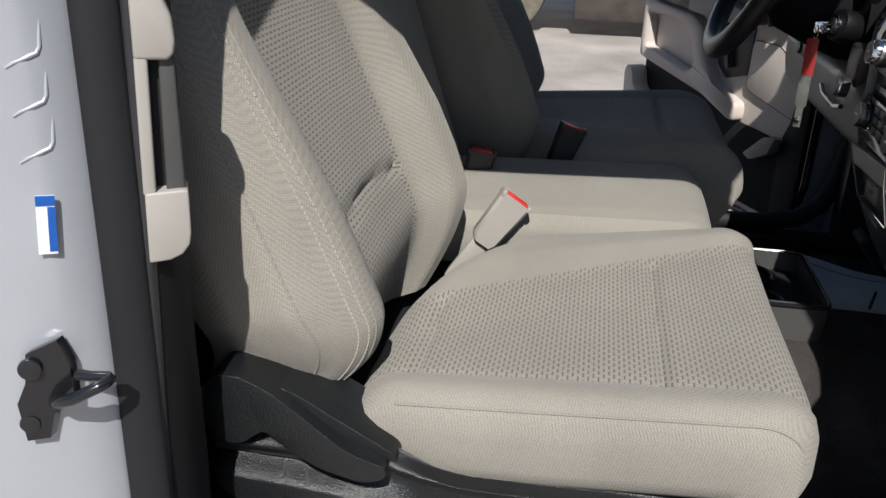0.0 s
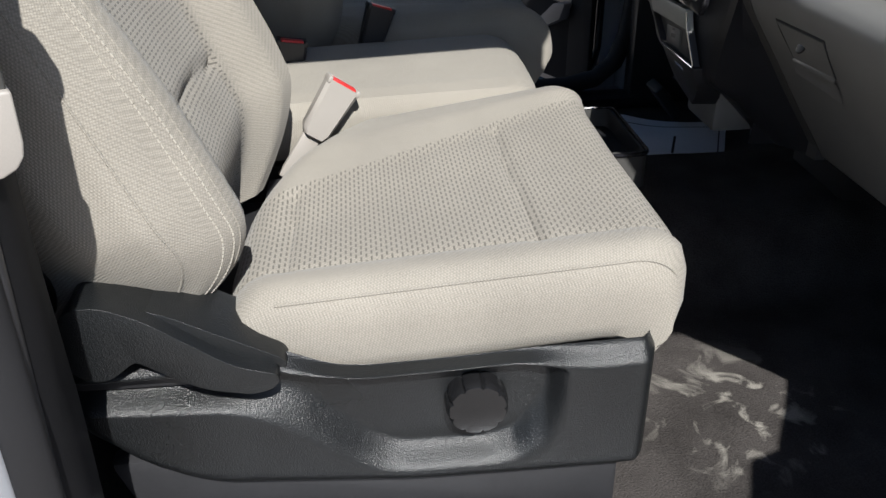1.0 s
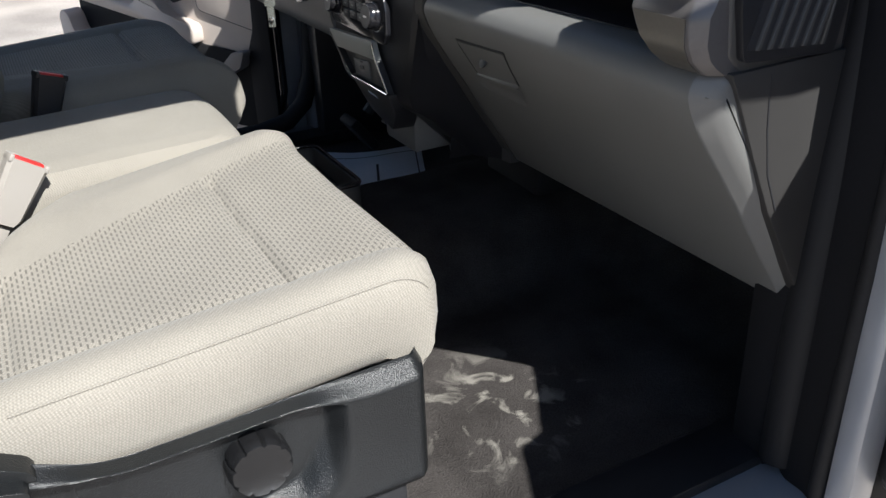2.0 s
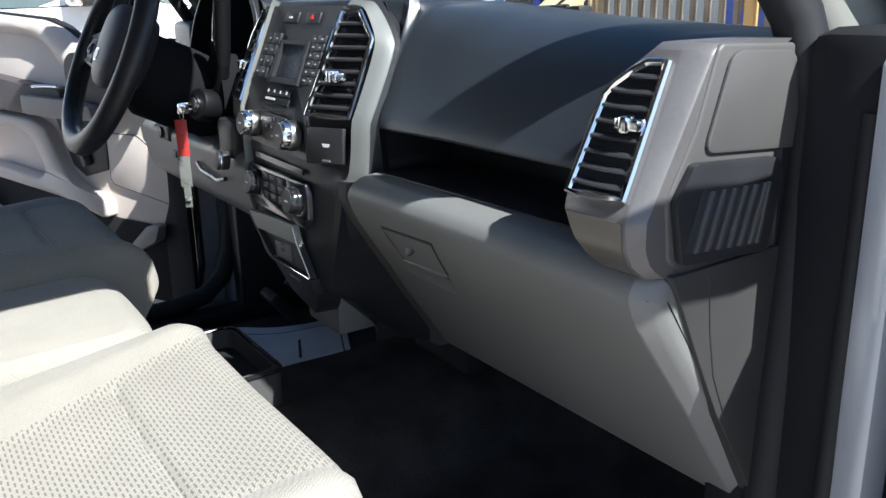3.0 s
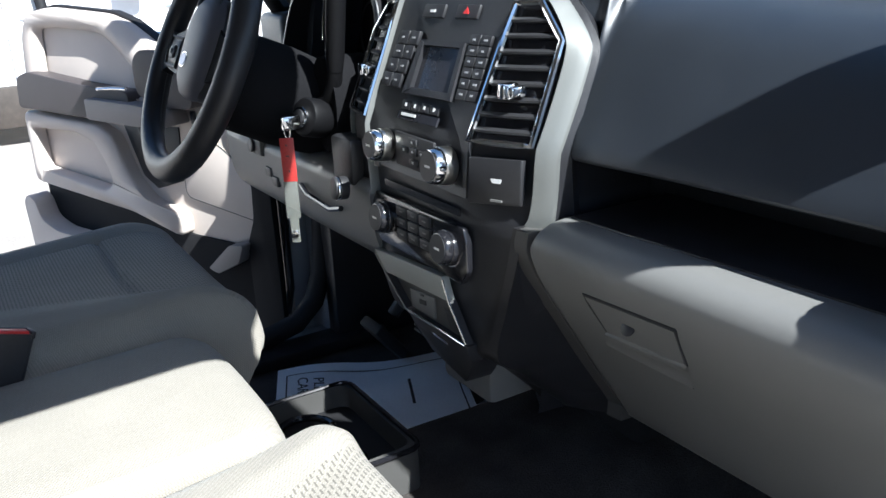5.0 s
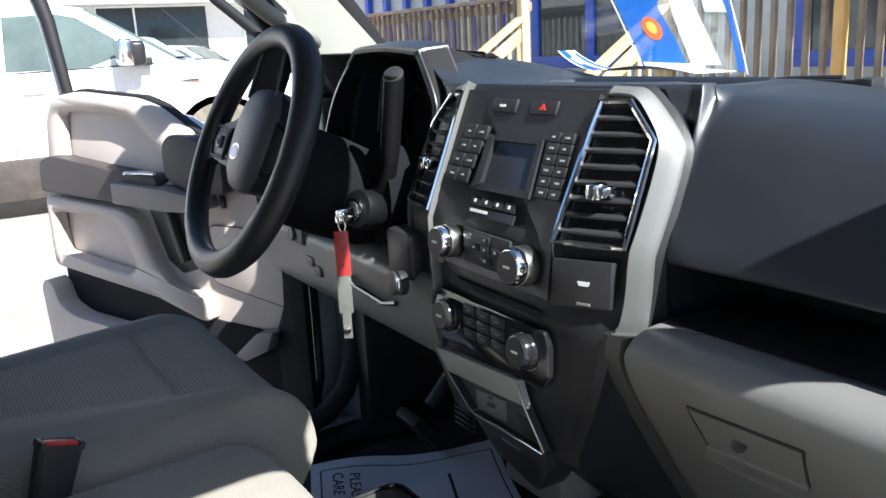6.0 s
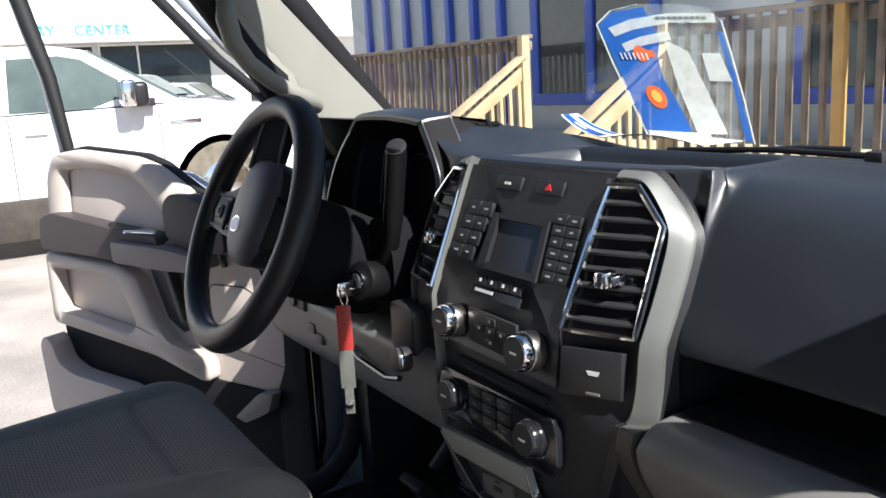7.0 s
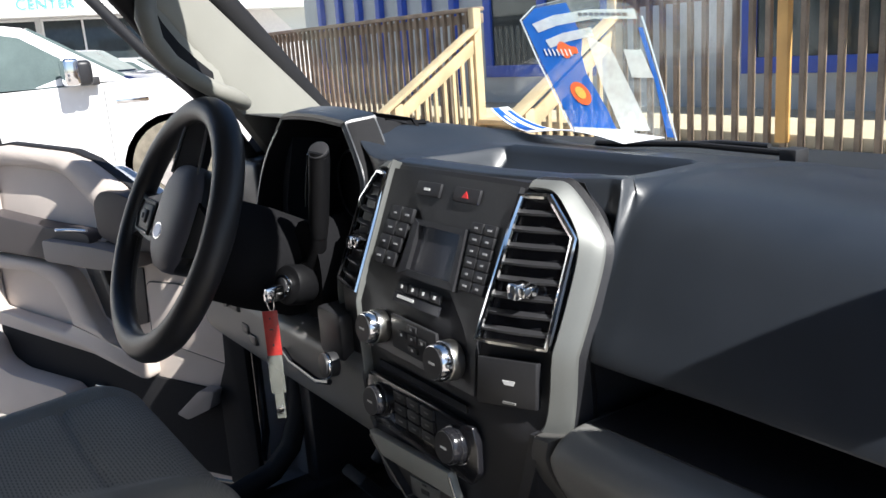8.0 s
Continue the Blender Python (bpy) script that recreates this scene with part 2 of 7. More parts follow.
def tube(points, r, n=10, loop=False, squash=1.0):
    pts = [Vector(p) for p in points]
    rs = r if isinstance(r, (list, tuple)) else [r] * len(pts)
    rings, up = [], None
    for i, p in enumerate(pts):
        a = pts[i - 1] if (i or loop) else p
        b = pts[(i + 1) % len(pts)] if (i + 1 < len(pts) or loop) else p
        d = (b - a).normalized()
        if up is None:
            up = d.orthogonal().normalized()
        up = (up - d * up.dot(d)).normalized()
        side = d.cross(up)
        rings.append([p + (up * math.cos(k * math.tau / n) + side * math.sin(k * math.tau / n) * squash) * rs[i] for k in range(n)])
    return loft(rings, loop=loop)


def sheet(f, nu, nv, back):
    """A curved panel f(u, v), u and v from 0 to 1, with a back offset by the vector back."""
    top = [[Vector(f(i / nu, j / nv)) for j in range(nv + 1)] for i in range(nu + 1)]
    bm = bmesh.new()
    off = Vector(back)
    A = [[bm.verts.new(p) for p in row] for row in top]
    B = [[bm.verts.new(p + off) for p in row] for row in top]
    for i in range(nu):
        for j in range(nv):
            bm.faces.new((A[i][j], A[i + 1][j], A[i + 1][j + 1], A[i][j + 1]))
            bm.faces.new((B[i][j], B[i][j + 1], B[i + 1][j + 1], B[i + 1][j]))
    for i in range(nu):
        for j in (0, nv):
            bm.faces.new((A[i][j], A[i + 1][j], B[i + 1][j], B[i][j]))
    for j in range(nv):
        for i in (0, nu):
            bm.faces.new((A[i][j], A[i][j + 1], B[i][j + 1], B[i][j]))
    return bm


def lerp_table(x, table):
    """Straight lines through (x, value) pairs."""
    return float(np.interp(x, [a for a, _ in table], [b for _, b in table]))


def smooth_table(x, table):
    """The same with rounded corners."""
    w = 0.012 if abs(table[-1][0] - table[0][0]) < 2 else 0.05
    return sum(lerp_table(x + k * w, table) for k in (-2, -1, 0, 1, 2)) / 5


def disc(c, axis, r, h, n=32, bevel=0.0):
    """A short cylinder from c along the unit vector axis."""
    bm = bmesh.new()
    bmesh.ops.create_cone(bm, cap_ends=True, segments=n, radius1=r, radius2=r, depth=h)
    if bevel:
        es = [e for e in bm.edges if abs(e.verts[0].co.z - e.verts[1].co.z) < 1e-6]
        bmesh.ops.bevel(bm, geom=es, offset=bevel, segments=2, profile=0.5, affect="EDGES")
    bm.transform(Matrix.Translation(Vector(c) + Vector(axis) * h / 2) @ Vector(axis).to_track_quat("Z", "Y").to_matrix().to_4x4())
    return bm


def text_mesh(words, size, m, depth=0.0006):
    cu = bpy.data.curves.new("words", "FONT")
    cu.body, cu.size, cu.extrude, cu.align_x, cu.align_y = words, size, depth, "CENTER", "CENTER"
    cu.resolution_u = 3
    ob = new("words", cu)
    dg = bpy.context.evaluated_depsgraph_get()
    me = bpy.data.meshes.new_from_object(ob.evaluated_get(dg))
    bpy.data.objects.remove(ob)
    bm = bmesh.new()
    bm.from_mesh(me)
    bpy.data.meshes.remove(me)
    bm.transform(m)
    return bm


def quad_loop(bm, keep):
    """Keep only the faces for which keep(centre) holds."""
    bmesh.ops.delete(bm, geom=[f for f in bm.faces if not keep(f.calc_center_median())], context="FACES")
    return bm


def rounded(pts, r=0.02, n=4):
    """A polygon with its corners rounded."""
    out = []
    m = len(pts)
    for k in range(m):
        p, a, b = Vector(pts[k]), Vector(pts[k - 1]), Vector(pts[(k + 1) % m])
        da, db = a - p, b - p
        q = min(r, da.length * 0.45, db.length * 0.45)
        s0, s1 = p + da.normalized() * q, p + db.normalized() * q
        for h in range(n + 1):
            f = h / n
            out.append(tuple(s0.lerp(p, f).lerp(p.lerp(s1, f), f)))
    return out


# ---- the cab ----
FLOOR = 0.57
def floor_at(x, y):
    """Carpet height: a centre hump and a toe board that climbs at the front."""
    hump = 0.115 * math.exp(-(abs(y - 0.02) / 0.20) ** 6) * min(1, max(0, (x + 0.9) / 0.2))
    toe = 0.30 * max(0.0, (x - 0.30) / 0.32) ** 1.3
    return FLOOR + max(hump, toe) + 0.003 * noise.noise(Vector((x * 9, y * 9, 0.3)))


floor = piece("floor", sheet(lambda u, v: (-1.2 + 1.85 * u, -0.74 + 1.48 * v, floor_at(-1.2 + 1.85 * u, -0.74 + 1.48 * v)), 90, 74, (0, 0, -0.03)), STAINED, "black carpeted cab floor with pale salt stains", "floor")

cab = thing("pickup_cab", (-0.2, 0, 0.3), "silver pickup cab with the front doors open", "pickup truck")


def pillar_edges(z, s):
    """Front and rear edge of the windscreen pillar's trim at height z."""
    front = Vector((0.285 - 1.10 * (z - 1.36), s * (0.775 - 0.31 * (z - 1.36)), z))
    rear = Vector((lerp_table(z, [(1.28, 0.125), (1.44, 0.012), (1.60, -0.105), (1.80, -0.25)]), s * lerp_table(z, [(1.28, 0.695), (1.44, 0.668), (1.60, 0.645), (1.80, 0.62)]), z))
    if s < 0:  # the passenger trim stands slimmer
        rear = rear + Vector((0.115, -0.065, 0))
    return front, rear


def pillar_a(s):
    """Windscreen pillar trim, s = 1 driver, -1 passenger."""
    rings = []
    for k in range(15):
        f, r = pillar_edges(1.27 + 0.53 * k / 14, s)
        along = f - r
        out = Vector((-along.y, along.x, 0)).normalized() * s
        ring = []
        for q in range(20):
            a = q * math.tau / 20
            c, sn = math.cos(a), math.sin(a)
            p, d = 0.5 + 0.5 * math.copysign(abs(c) ** 0.55, c), math.copysign(abs(sn) ** 0.7, sn)
            ring.append(r + along * p + out * d * (0.024 if d < 0 else 0.020))
        rings.append(ring)
    return loft(rings)


for s in (1, -1):
    part("pillar_trim", pillar_a(s), PILLAR, cab, "pale grey windscreen pillar trim")
    part("windscreen_seal", tube([pillar_edges(z, s)[1] + Vector((-0.022, s * 0.022, 0)) for z in (1.27, 1.4, 1.55, 1.7, 1.79)], [0.013, 0.015, 0.018, 0.022, 0.024]), RUBBER, cab)
    part("roof_rail", tube(([(-0.10, -0.630, 1.715)] if s < 0 else []) + [(-0.24, s * 0.640, 1.735), (-0.50, s * 0.680, 1.735 if s > 0 else 1.762), (-1.2, s * 0.69, 1.735 if s > 0 else 1.765)], 0.034 if s > 0 else 0.040), HEADLINER, cab)
    part("rocker_panel", rbox((-0.98, s * 0.80 - 0.06, 0.42), (0.36, s * 0.80 + 0.06, 0.585), 0.02), BODY_SILVER, cab)
    part("sill_plate", rbox((-0.86, s * 0.74 - 0.04, 0.572), (0.25, s * 0.74 + 0.04, 0.60), 0.006), BLACK_GRAIN, cab)
    # passenger side takes matt black: the shade there is put into the colour
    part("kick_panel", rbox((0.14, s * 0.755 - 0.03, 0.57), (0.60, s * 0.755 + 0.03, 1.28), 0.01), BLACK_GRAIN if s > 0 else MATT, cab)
    part("pillar_outer", tube([(0.36, s * 0.83, 1.28), (0.16, s * 0.775, 1.50), (-0.12, s * 0.70, 1.80)], 0.030), RUBBER if s > 0 else BODY_SILVER, cab)
    foot_ = [(-0.25, 0.768, 0.612), (-0.02, 0.772, 0.616), (0.06, 0.778, 0.632), (0.11, 0.784, 0.672), (0.138, 0.789, 0.74), (0.150, 0.792, 0.82)] if s > 0 else [(0.155, -0.792, 0.60), (0.155, -0.794, 0.80)]
    head_ = [(0.165, 0.775, 1.27), (0.10, 0.72, 1.34)] if s > 0 else [(0.182, -0.790, 1.25), (0.168, -0.770, 1.33), (0.110, -0.748, 1.42), (0.0, -0.720, 1.55)]
    part("front_seal", tube(foot_ + [(0.160, s * 0.795, 0.95), (0.172, s * 0.795, 1.15)] + head_, 0.024), RUBBER, cab)
    # silver pillar on the driver side; matt black stands for shade on the passenger's
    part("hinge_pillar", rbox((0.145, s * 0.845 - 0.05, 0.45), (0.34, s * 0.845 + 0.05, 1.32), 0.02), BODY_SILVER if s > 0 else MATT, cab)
    part("front_wing", prism([(0.36, 0.55), (0.36, 1.12), (1.45, 1.06), (1.55, 0.9), (1.5, 0.55)], "y", s * 0.90 - 0.08, s * 0.90 + 0.08, 0.03), BODY_SILVER, cab)
part("hinge_jamb", rbox((0.134, -0.907, 0.50), (0.180, -0.873, 1.30), 0.008), BODY_SILVER, cab, "silver painted edge of the hinge pillar")
part("hinge_seal", tube([(0.140, -0.862, 0.60), (0.140, -0.868, 0.9), (0.150, -0.866, 1.25)], 0.010), RUBBER, cab)
part("roof", sheet(lambda u, v: (-0.112 - 1.148 * u + 0.150 * (1 - (2 * v - 1) ** 2) * (1 - u), -0.70 + 1.4 * v, 1.84 + 0.03 * (1 - (2 * v - 1) ** 2) - 0.10 * max(0, (v - 0.75) / 0.25) ** 2), 16, 24, (0, 0, 0.02)), BODY_SILVER, cab)
part("headliner", sheet(lambda u, v: (-0.107 - 1.153 * u + 0.148 * (1 - (2 * v - 1) ** 2) * (1 - u), -0.68 + 1.36 * v, 1.79 + 0.03 * (1 - (2 * v - 1) ** 2) - 0.07 * max(0, (v - 0.75) / 0.25) ** 2), 16, 24, (0, 0, 0.015)), HEADLINER, cab)
part("rear_wall", rbox((-1.25, -0.80, 0.55), (-1.18, 0.80, 1.84), 0.01), BLACK_GRAIN, cab)
part("firewall", rbox((0.62, -0.78, 0.50), (0.66, 0.78, 1.28), 0.01), RUBBER, cab)
part("cowl", sheet(lambda u, v: (0.47 + 0.25 * v + 0.06 * (1 - (2 * u - 1) ** 2), -0.76 + 1.52 * u, 1.30 - 0.02 * v), 20, 4, (0, 0, -0.03)), BLACK, cab)
part("bonnet", sheet(lambda u, v: (0.72 + 0.95 * v, -0.86 + 1.72 * u, 1.24 - 0.04 * v - 0.10 * v * v - 0.03 * abs(2 * u - 1) ** 3), 24, 12, (0, 0, -0.03)), BODY_SILVER, cab)
screen = part("windscreen", sheet(lambda u, v: (0.36 - 0.53 * v + 0.17 * (1 - (2 * u - 1) ** 2) * (1 - 0.25 * v) + 0.07 * math.sin(math.pi * v), (-0.71 + 1.42 * u) * (1 - 0.09 * v), 1.30 + 0.50 * v), 24, 12, (0.004, 0, 0.004)), GLASS, cab, "clear windscreen glass")
screen.visible_shadow = False
# passenger B-pillar: painted jamb, rubber seal, inner trim
def jamb_x(z):
    """Front edge of the painted jamb at height z."""
    return lerp_table(z, [(0.5, -0.842), (0.9, -0.829), (1.31, -0.821), (1.8, -0.812)])


def grip_x(z):
    """Front edge of the pillar's inner trim."""
    return lerp_table(z, [(0.5, -0.820), (0.9, -0.808), (1.31, -0.788), (1.40, -0.792), (1.8, -0.790)])


part("door_jamb", loft([[(jamb_x(z) - 0.05, -0.72, z), (jamb_x(z), -0.848, z), (jamb_x(z) - 0.002, -0.862, z), (jamb_x(z) - 0.022, -0.884, z), (jamb_x(z) - 0.045, -0.896 - 0.003 * math.sin(z * 14), z), (jamb_x(z) - 0.080, -0.915, z), (jamb_x(z) - 0.16, -0.93, z), (jamb_x(z) - 0.16, -0.75, z)] for z in [0.52 + 0.04 * i for i in range(33)]]), BODY_SILVER, cab, "silver painted door jamb")
PILLAR_Z = (0.55, 0.7, 0.9, 1.1, 1.31, 1.5, 1.78)
part("door_seal", loft([[(jamb_x(z) + 0.0115 + 0.0125 * c * 1.15, -0.8485 + 0.0115 * c * 0.55 - 0.008 * d, z) for c, d in ((math.cos(q * math.tau / 14), math.sin(q * math.tau / 14)) for q in range(14))] for z in PILLAR_Z]), RUBBER, cab, "black rubber door seal", angle=60)
part("seal_lip", tube([(grip_x(z) - 0.004, -0.836, z) for z in PILLAR_Z], 0.0065), BLACK, cab)
part("pillar_lining", loft([[(grip_x(z) + 0.001, -0.836, z), (grip_x(z) + 0.006, -0.818, z), (grip_x(z) + lerp_table(z, [(0.6, 0.006), (0.9, 0.006), (1.05, -0.002), (1.79, -0.006)]), -0.775, z), (jamb_x(z) + 0.002, -0.742, z), (jamb_x(z) - 0.03, -0.728, z), (-0.99, -0.72, z), (-0.99, -0.80, z)] for z in (0.6, 0.75, 0.9, 1.0, 1.06, 1.12, 1.2, 1.35, 1.5, 1.79)]), MATT, cab, "matt black lining of the door pillar")


def pillar_block(pts, d0, d1, r=0.003):
    """A plate on the pillar's lining from points (along its face, height), d out of it."""
    fx, fy = Vector((0.88, 0.47, 0)), Vector((0.47, -0.88, 0))
    bm = prism(pts, "y", -d1, -d0, r, 3)
    for v in bm.verts:
        o = Vector((grip_x(v.co.z), -0.840, v.co.z))
        v.co = o + fx * v.co.x + fy * -v.co.y
    return bm


grip = part("pillar_grip", pillar_block([(-0.001, 1.270), (0.021, 1.269), (0.025, 1.273), (0.0265, 1.281), (0.025, 1.297), (0.020, 1.309), (0.012, 1.316), (-0.001, 1.318)], -0.02, 0.007), TAN_PLASTIC, cab, "tan grip surround on the door pillar")
part("grip_lower", pillar_block([(0.000, 1.122), (0.015, 1.123), (0.024, 1.127), (0.029, 1.134), (0.0305, 1.143), (0.0300, 1.176), (0.0265, 1.177), (0.000, 1.176)], -0.02, 0.007), TAN_PLASTIC, grip)
part("grip_bar", pillar_block([(-0.001, 1.174), (0.008, 1.174), (0.008, 1.272), (-0.001, 1.272)], -0.02, 0.006, 0.002), TAN_PLASTIC, grip)
part("grip_slot", pillar_block([(0.007, 1.170), (0.016, 1.170), (0.016, 1.274), (0.007, 1.274)], -0.02, -0.008, 0.001), RUBBER, grip)
part("grip_inner", pillar_block([(0.0150, 1.172), (0.0285, 1.172), (0.0250, 1.274), (0.0145, 1.274)], -0.02, 0.001, 0.002), CHARCOAL, grip, "dark grey inside of the grip")
JX = jamb_x(1.0) + 0.004
strik = part("striker_plate", loft([[(JX - 0.034 + a * 0.017, -0.8925 + a * 0.009 + d, 1.038 + c * 0.040) for a, c in ((-0.9, -1), (-0.1, -1), (0.2, -0.5), (1, -0.3), (1, 0.5), (0.7, 1), (-0.4, 0.8), (-0.6, 0.2), (-1, -0.2))] for d in (0.0, -0.008)]), GLOSS, cab, "glossy black steel door striker")
part("striker_loop", tube([(-0.8510, -0.8990, 1.0290), (-0.8440, -0.9050, 1.0325), (-0.8310, -0.9060, 1.0385), (-0.8150, -0.8985, 1.0460), (-0.8105, -0.8935, 1.0480), (-0.8100, -0.8890, 1.0480), (-0.8140, -0.8860, 1.0475), (-0.8260, -0.8885, 1.0475), (-0.8370, -0.8890, 1.0480)], [0.0050, 0.0050, 0.0046, 0.0044, 0.0042, 0.0040, 0.0040, 0.0040, 0.0044], 12), GLOSS, strik)
part("striker_bolt", disc((JX - 0.040, -0.902, 1.058), Vector((0.35, -0.94, 0)).normalized(), 0.0085, 0.005, 24, 0.0015), GLOSS, strik)
part("striker_bolt", disc((JX - 0.047, -0.904, 1.012), Vector((0.35, -0.94, 0)).normalized(), 0.0075, 0.004, 24, 0.0015), GLOSS, strik)
LX = jamb_x(1.165)
LM = Matrix.Translation((LX - 0.0195, -0.8855, 1.163)) @ Euler((0, radians(5), radians(36))).to_matrix().to_4x4()
lab = part("warning_label", rbox((-0.006, -0.001, -0.021), (0.006, 0.0, 0.021), 0, m=LM), PAPER, cab, "small white and blue warning label")
part("label_band", rbox((-0.006, -0.0016, 0.014), (0.006, -0.0011, 0.021), 0, m=LM), BLUE_PRINT, lab)
part("label_band", rbox((0.001, -0.0016, -0.019), (0.006, -0.0011, 0.013), 0, m=LM), BLUE_PRINT, lab)
for k in range(3):
    z = 1.2145 + k * 0.0312
    x = jamb_x(z)
    part("jamb_rib", tube([(x - 0.0115, -0.8715, z + 0.024), (x - 0.0125, -0.8725, z + 0.018), (x - 0.0135, -0.8740, z + 0.004), (x - 0.0150, -0.8760, z), (x - 0.0190, -0.8805, z - 0.002), (x - 0.0255, -0.8852, z - 0.005), (x - 0.0300, -0.8878, z - 0.008)], [0.0006, 0.0013, 0.0016, 0.0016, 0.0016, 0.0013, 0.0006], 10), BODY_SILVER, cab, "raised pressed rib in the painted jamb")
part("driver_pillar", loft([[(-0.88, 0.70, z), (-0.83, 0.86, z), (-1.05, 0.88, z), (-1.05, 0.70, z)] for z in (0.55, 0.9, 1.3, 1.8)]), BODY_SILVER, cab)
for s in (1, -1):
    part("cab_side", rbox((-1.25, s * 0.86 - 0.05, 0.5), (-1.0, s * 0.86 + 0.05, 1.84), 0.02), BODY_SILVER, cab)


# ---- seats ----
def seat_cushion(seat, y_out, y_in, x_front, z, sgn, dash, x_back=-0.82, mid=False):
    """Cushion: insert, two bolsters; y_out is the door side. Heights over z."""
    width = abs(y_in - y_out)
    dirn = 1 if y_in > y_out else -1

    def contour(a):
        """a 0..1 from the door side's foot over the top to the inner foot: place across (0..width) and height."""
        side, top = 0.075, width
        pts = [(0.050, -0.13), (0.036, -0.102), (0.012, -0.092), (0.002, -0.080), (0.000, -0.045), (0.001, -0.022), (0.008, -0.003), (0.024, 0.008), (0.044, 0.0085), (0.060, 0.003), (0.07, 0.0), (width * 0.5, -0.004), (width - 0.145, 0.0), (width - 0.13, 0.004), (width - 0.09, 0.013), (width - 0.05, 0.008), (width - 0.018, -0.012), (width - 0.004, -0.04), (width, -0.10)]
        if mid:
            pts = [(0.004, -0.085), (0.0, -0.05), (0.004, -0.02), (0.02, -0.002), (0.05, 0.003), (width * 0.5, 0.006), (width - 0.05, 0.003), (width - 0.02, -0.002), (width - 0.004, -0.02), (width, -0.05), (width - 0.004, -0.085)]
        return pts

    pts = contour(0)
    # refine the contour
    fine = []
    for (p, q) in zip(pts, pts[1:]):
        n = max(1, int(math.hypot(q[0] - p[0], q[1] - p[1]) / 0.010))
        fine += [(p[0] + (q[0] - p[0]) * k / n, p[1] + (q[1] - p[1]) * k / n) for k in range(n)]
    fine.append(pts[-1])
    xs = [x_back + (x_front - x_back) * k / 70 for k in range(71)]
    crease = (x_front - 0.15, -0.645)
    rear_line = [(0.0, -0.70), (0.10, -0.712), (0.20, -0.708), (0.27, -0.69), (0.355, -0.648), (0.41, -0.605), (0.457, -0.555), (0.50, -0.50), (0.54, -0.44)]

    def warp(a, x):
        """The insert narrows towards the rear, the inner bolster widens."""
        if mid:
            return a
        edge_in = 0.437 + (x + 0.273) * 0.53
        if a <= in0:
            return a
        if a <= in1:
            return in0 + (a - in0) * (edge_in - in0) / (in1 - in0)
        return edge_in + (a - in1) * (width - edge_in) / (width - in1)

    in0, in1 = 0.066, width - 0.138
    rows = []
    for x in xs:
        row = []
        for (a, h) in fine:
            edge = abs(2 * a / width - 1)
            tuck = 0.035 * max(0, (-h - 0.035) / 0.065)
            front = x_front - tuck - (0.028 * max(0, edge) ** 10 if not mid else 0.02 * edge ** 6)
            xb = x_back if mid else max(x_back, smooth_table(warp(a, x), rear_line))
            xx = xb + (front - xb) * (x - x_back) / (x_front - x_back)
            dist = (front - xx)
            r = 0.05 if y_out < 0 or mid else 0.095
            drop = 0.0
            if dist < r:
                drop = (r - math.sqrt(max(0, r * r - (r - dist) ** 2))) * 0.85
            rear = xx - xb
            if rear < 0.05 and not mid:
                drop += (0.05 - math.sqrt(max(0, 0.05 ** 2 - (0.05 - rear) ** 2))) * 1.2
            lift = 0.07 * (xx + 0.40) if not mid else 0.03 * (xx + 0.40)
            hh = h + lift - drop
            if in0 < a < in1 and not mid:
                for c in crease:
                    hh -= 0.008 * math.exp(-((xx - c) / 0.006) ** 2)
            for e in ((in0, in1) if not mid else ()):
                hh -= 0.004 * math.exp(-((a - e) / 0.004) ** 2)
            hh = max(hh, -0.14)
            row.append((xx, y_out + dirn * warp(a, xx), z + hh))
        rows.append(row)
    # front face
    last = rows[-1]
    for k in (1, 2, 3, 4):
        rows.append([(p[0] + 0.004 * math.sin(k / 4 * 3.1) - 0.030 * (k / 4) ** 2, p[1], min(p[2], z - 0.04) + (z - 0.105 - min(p[2], z - 0.04)) * k / 4) for p in last])
    idx0 = next(i for i, f in enumerate(fine) if f[0] >= in0 and f[1] > -0.02)
    idx1 = next(i for i, f in enumerate(fine) if f[0] >= in1)

    def strip(i0, i1, r0=0, r1=None):
        return loft([r[i0:i1 + 1] for r in rows[r0:r1]], closed=False)
    if mid:
        part("cushion", strip(0, len(fine) - 1), CLOTH, seat)
    else:
        part("insert", strip(idx0, idx1), CLOTH_DASH if dash else CLOTH, seat, "cushion insert with rows of dark woven strokes" if dash else "")
        part("outer_bolster", strip(0, idx0), CLOTH, seat)
        part("inner_bolster", strip(idx1, len(fine) - 1), CLOTH, seat)
        # raised seam along the door-side ridge
        for off in (0.0065,):
            i = min(range(len(fine)), key=lambda k: abs(fine[k][0] - off) + (0 if fine[k][1] > -0.023 else 9))
            part("seam", tube([(r[i][0], r[i][1], r[i][2] + 0.0005) for r in rows[8:70]], 0.0013, 6), CLOTH, seat)
    part("underside", rbox((x_back + 0.02, min(y_out, y_in) + 0.03, z - 0.16), (x_front - 0.04, max(y_out, y_in) - 0.03, z - (0.03 if mid else 0.105)), 0.01), BLACK, seat)


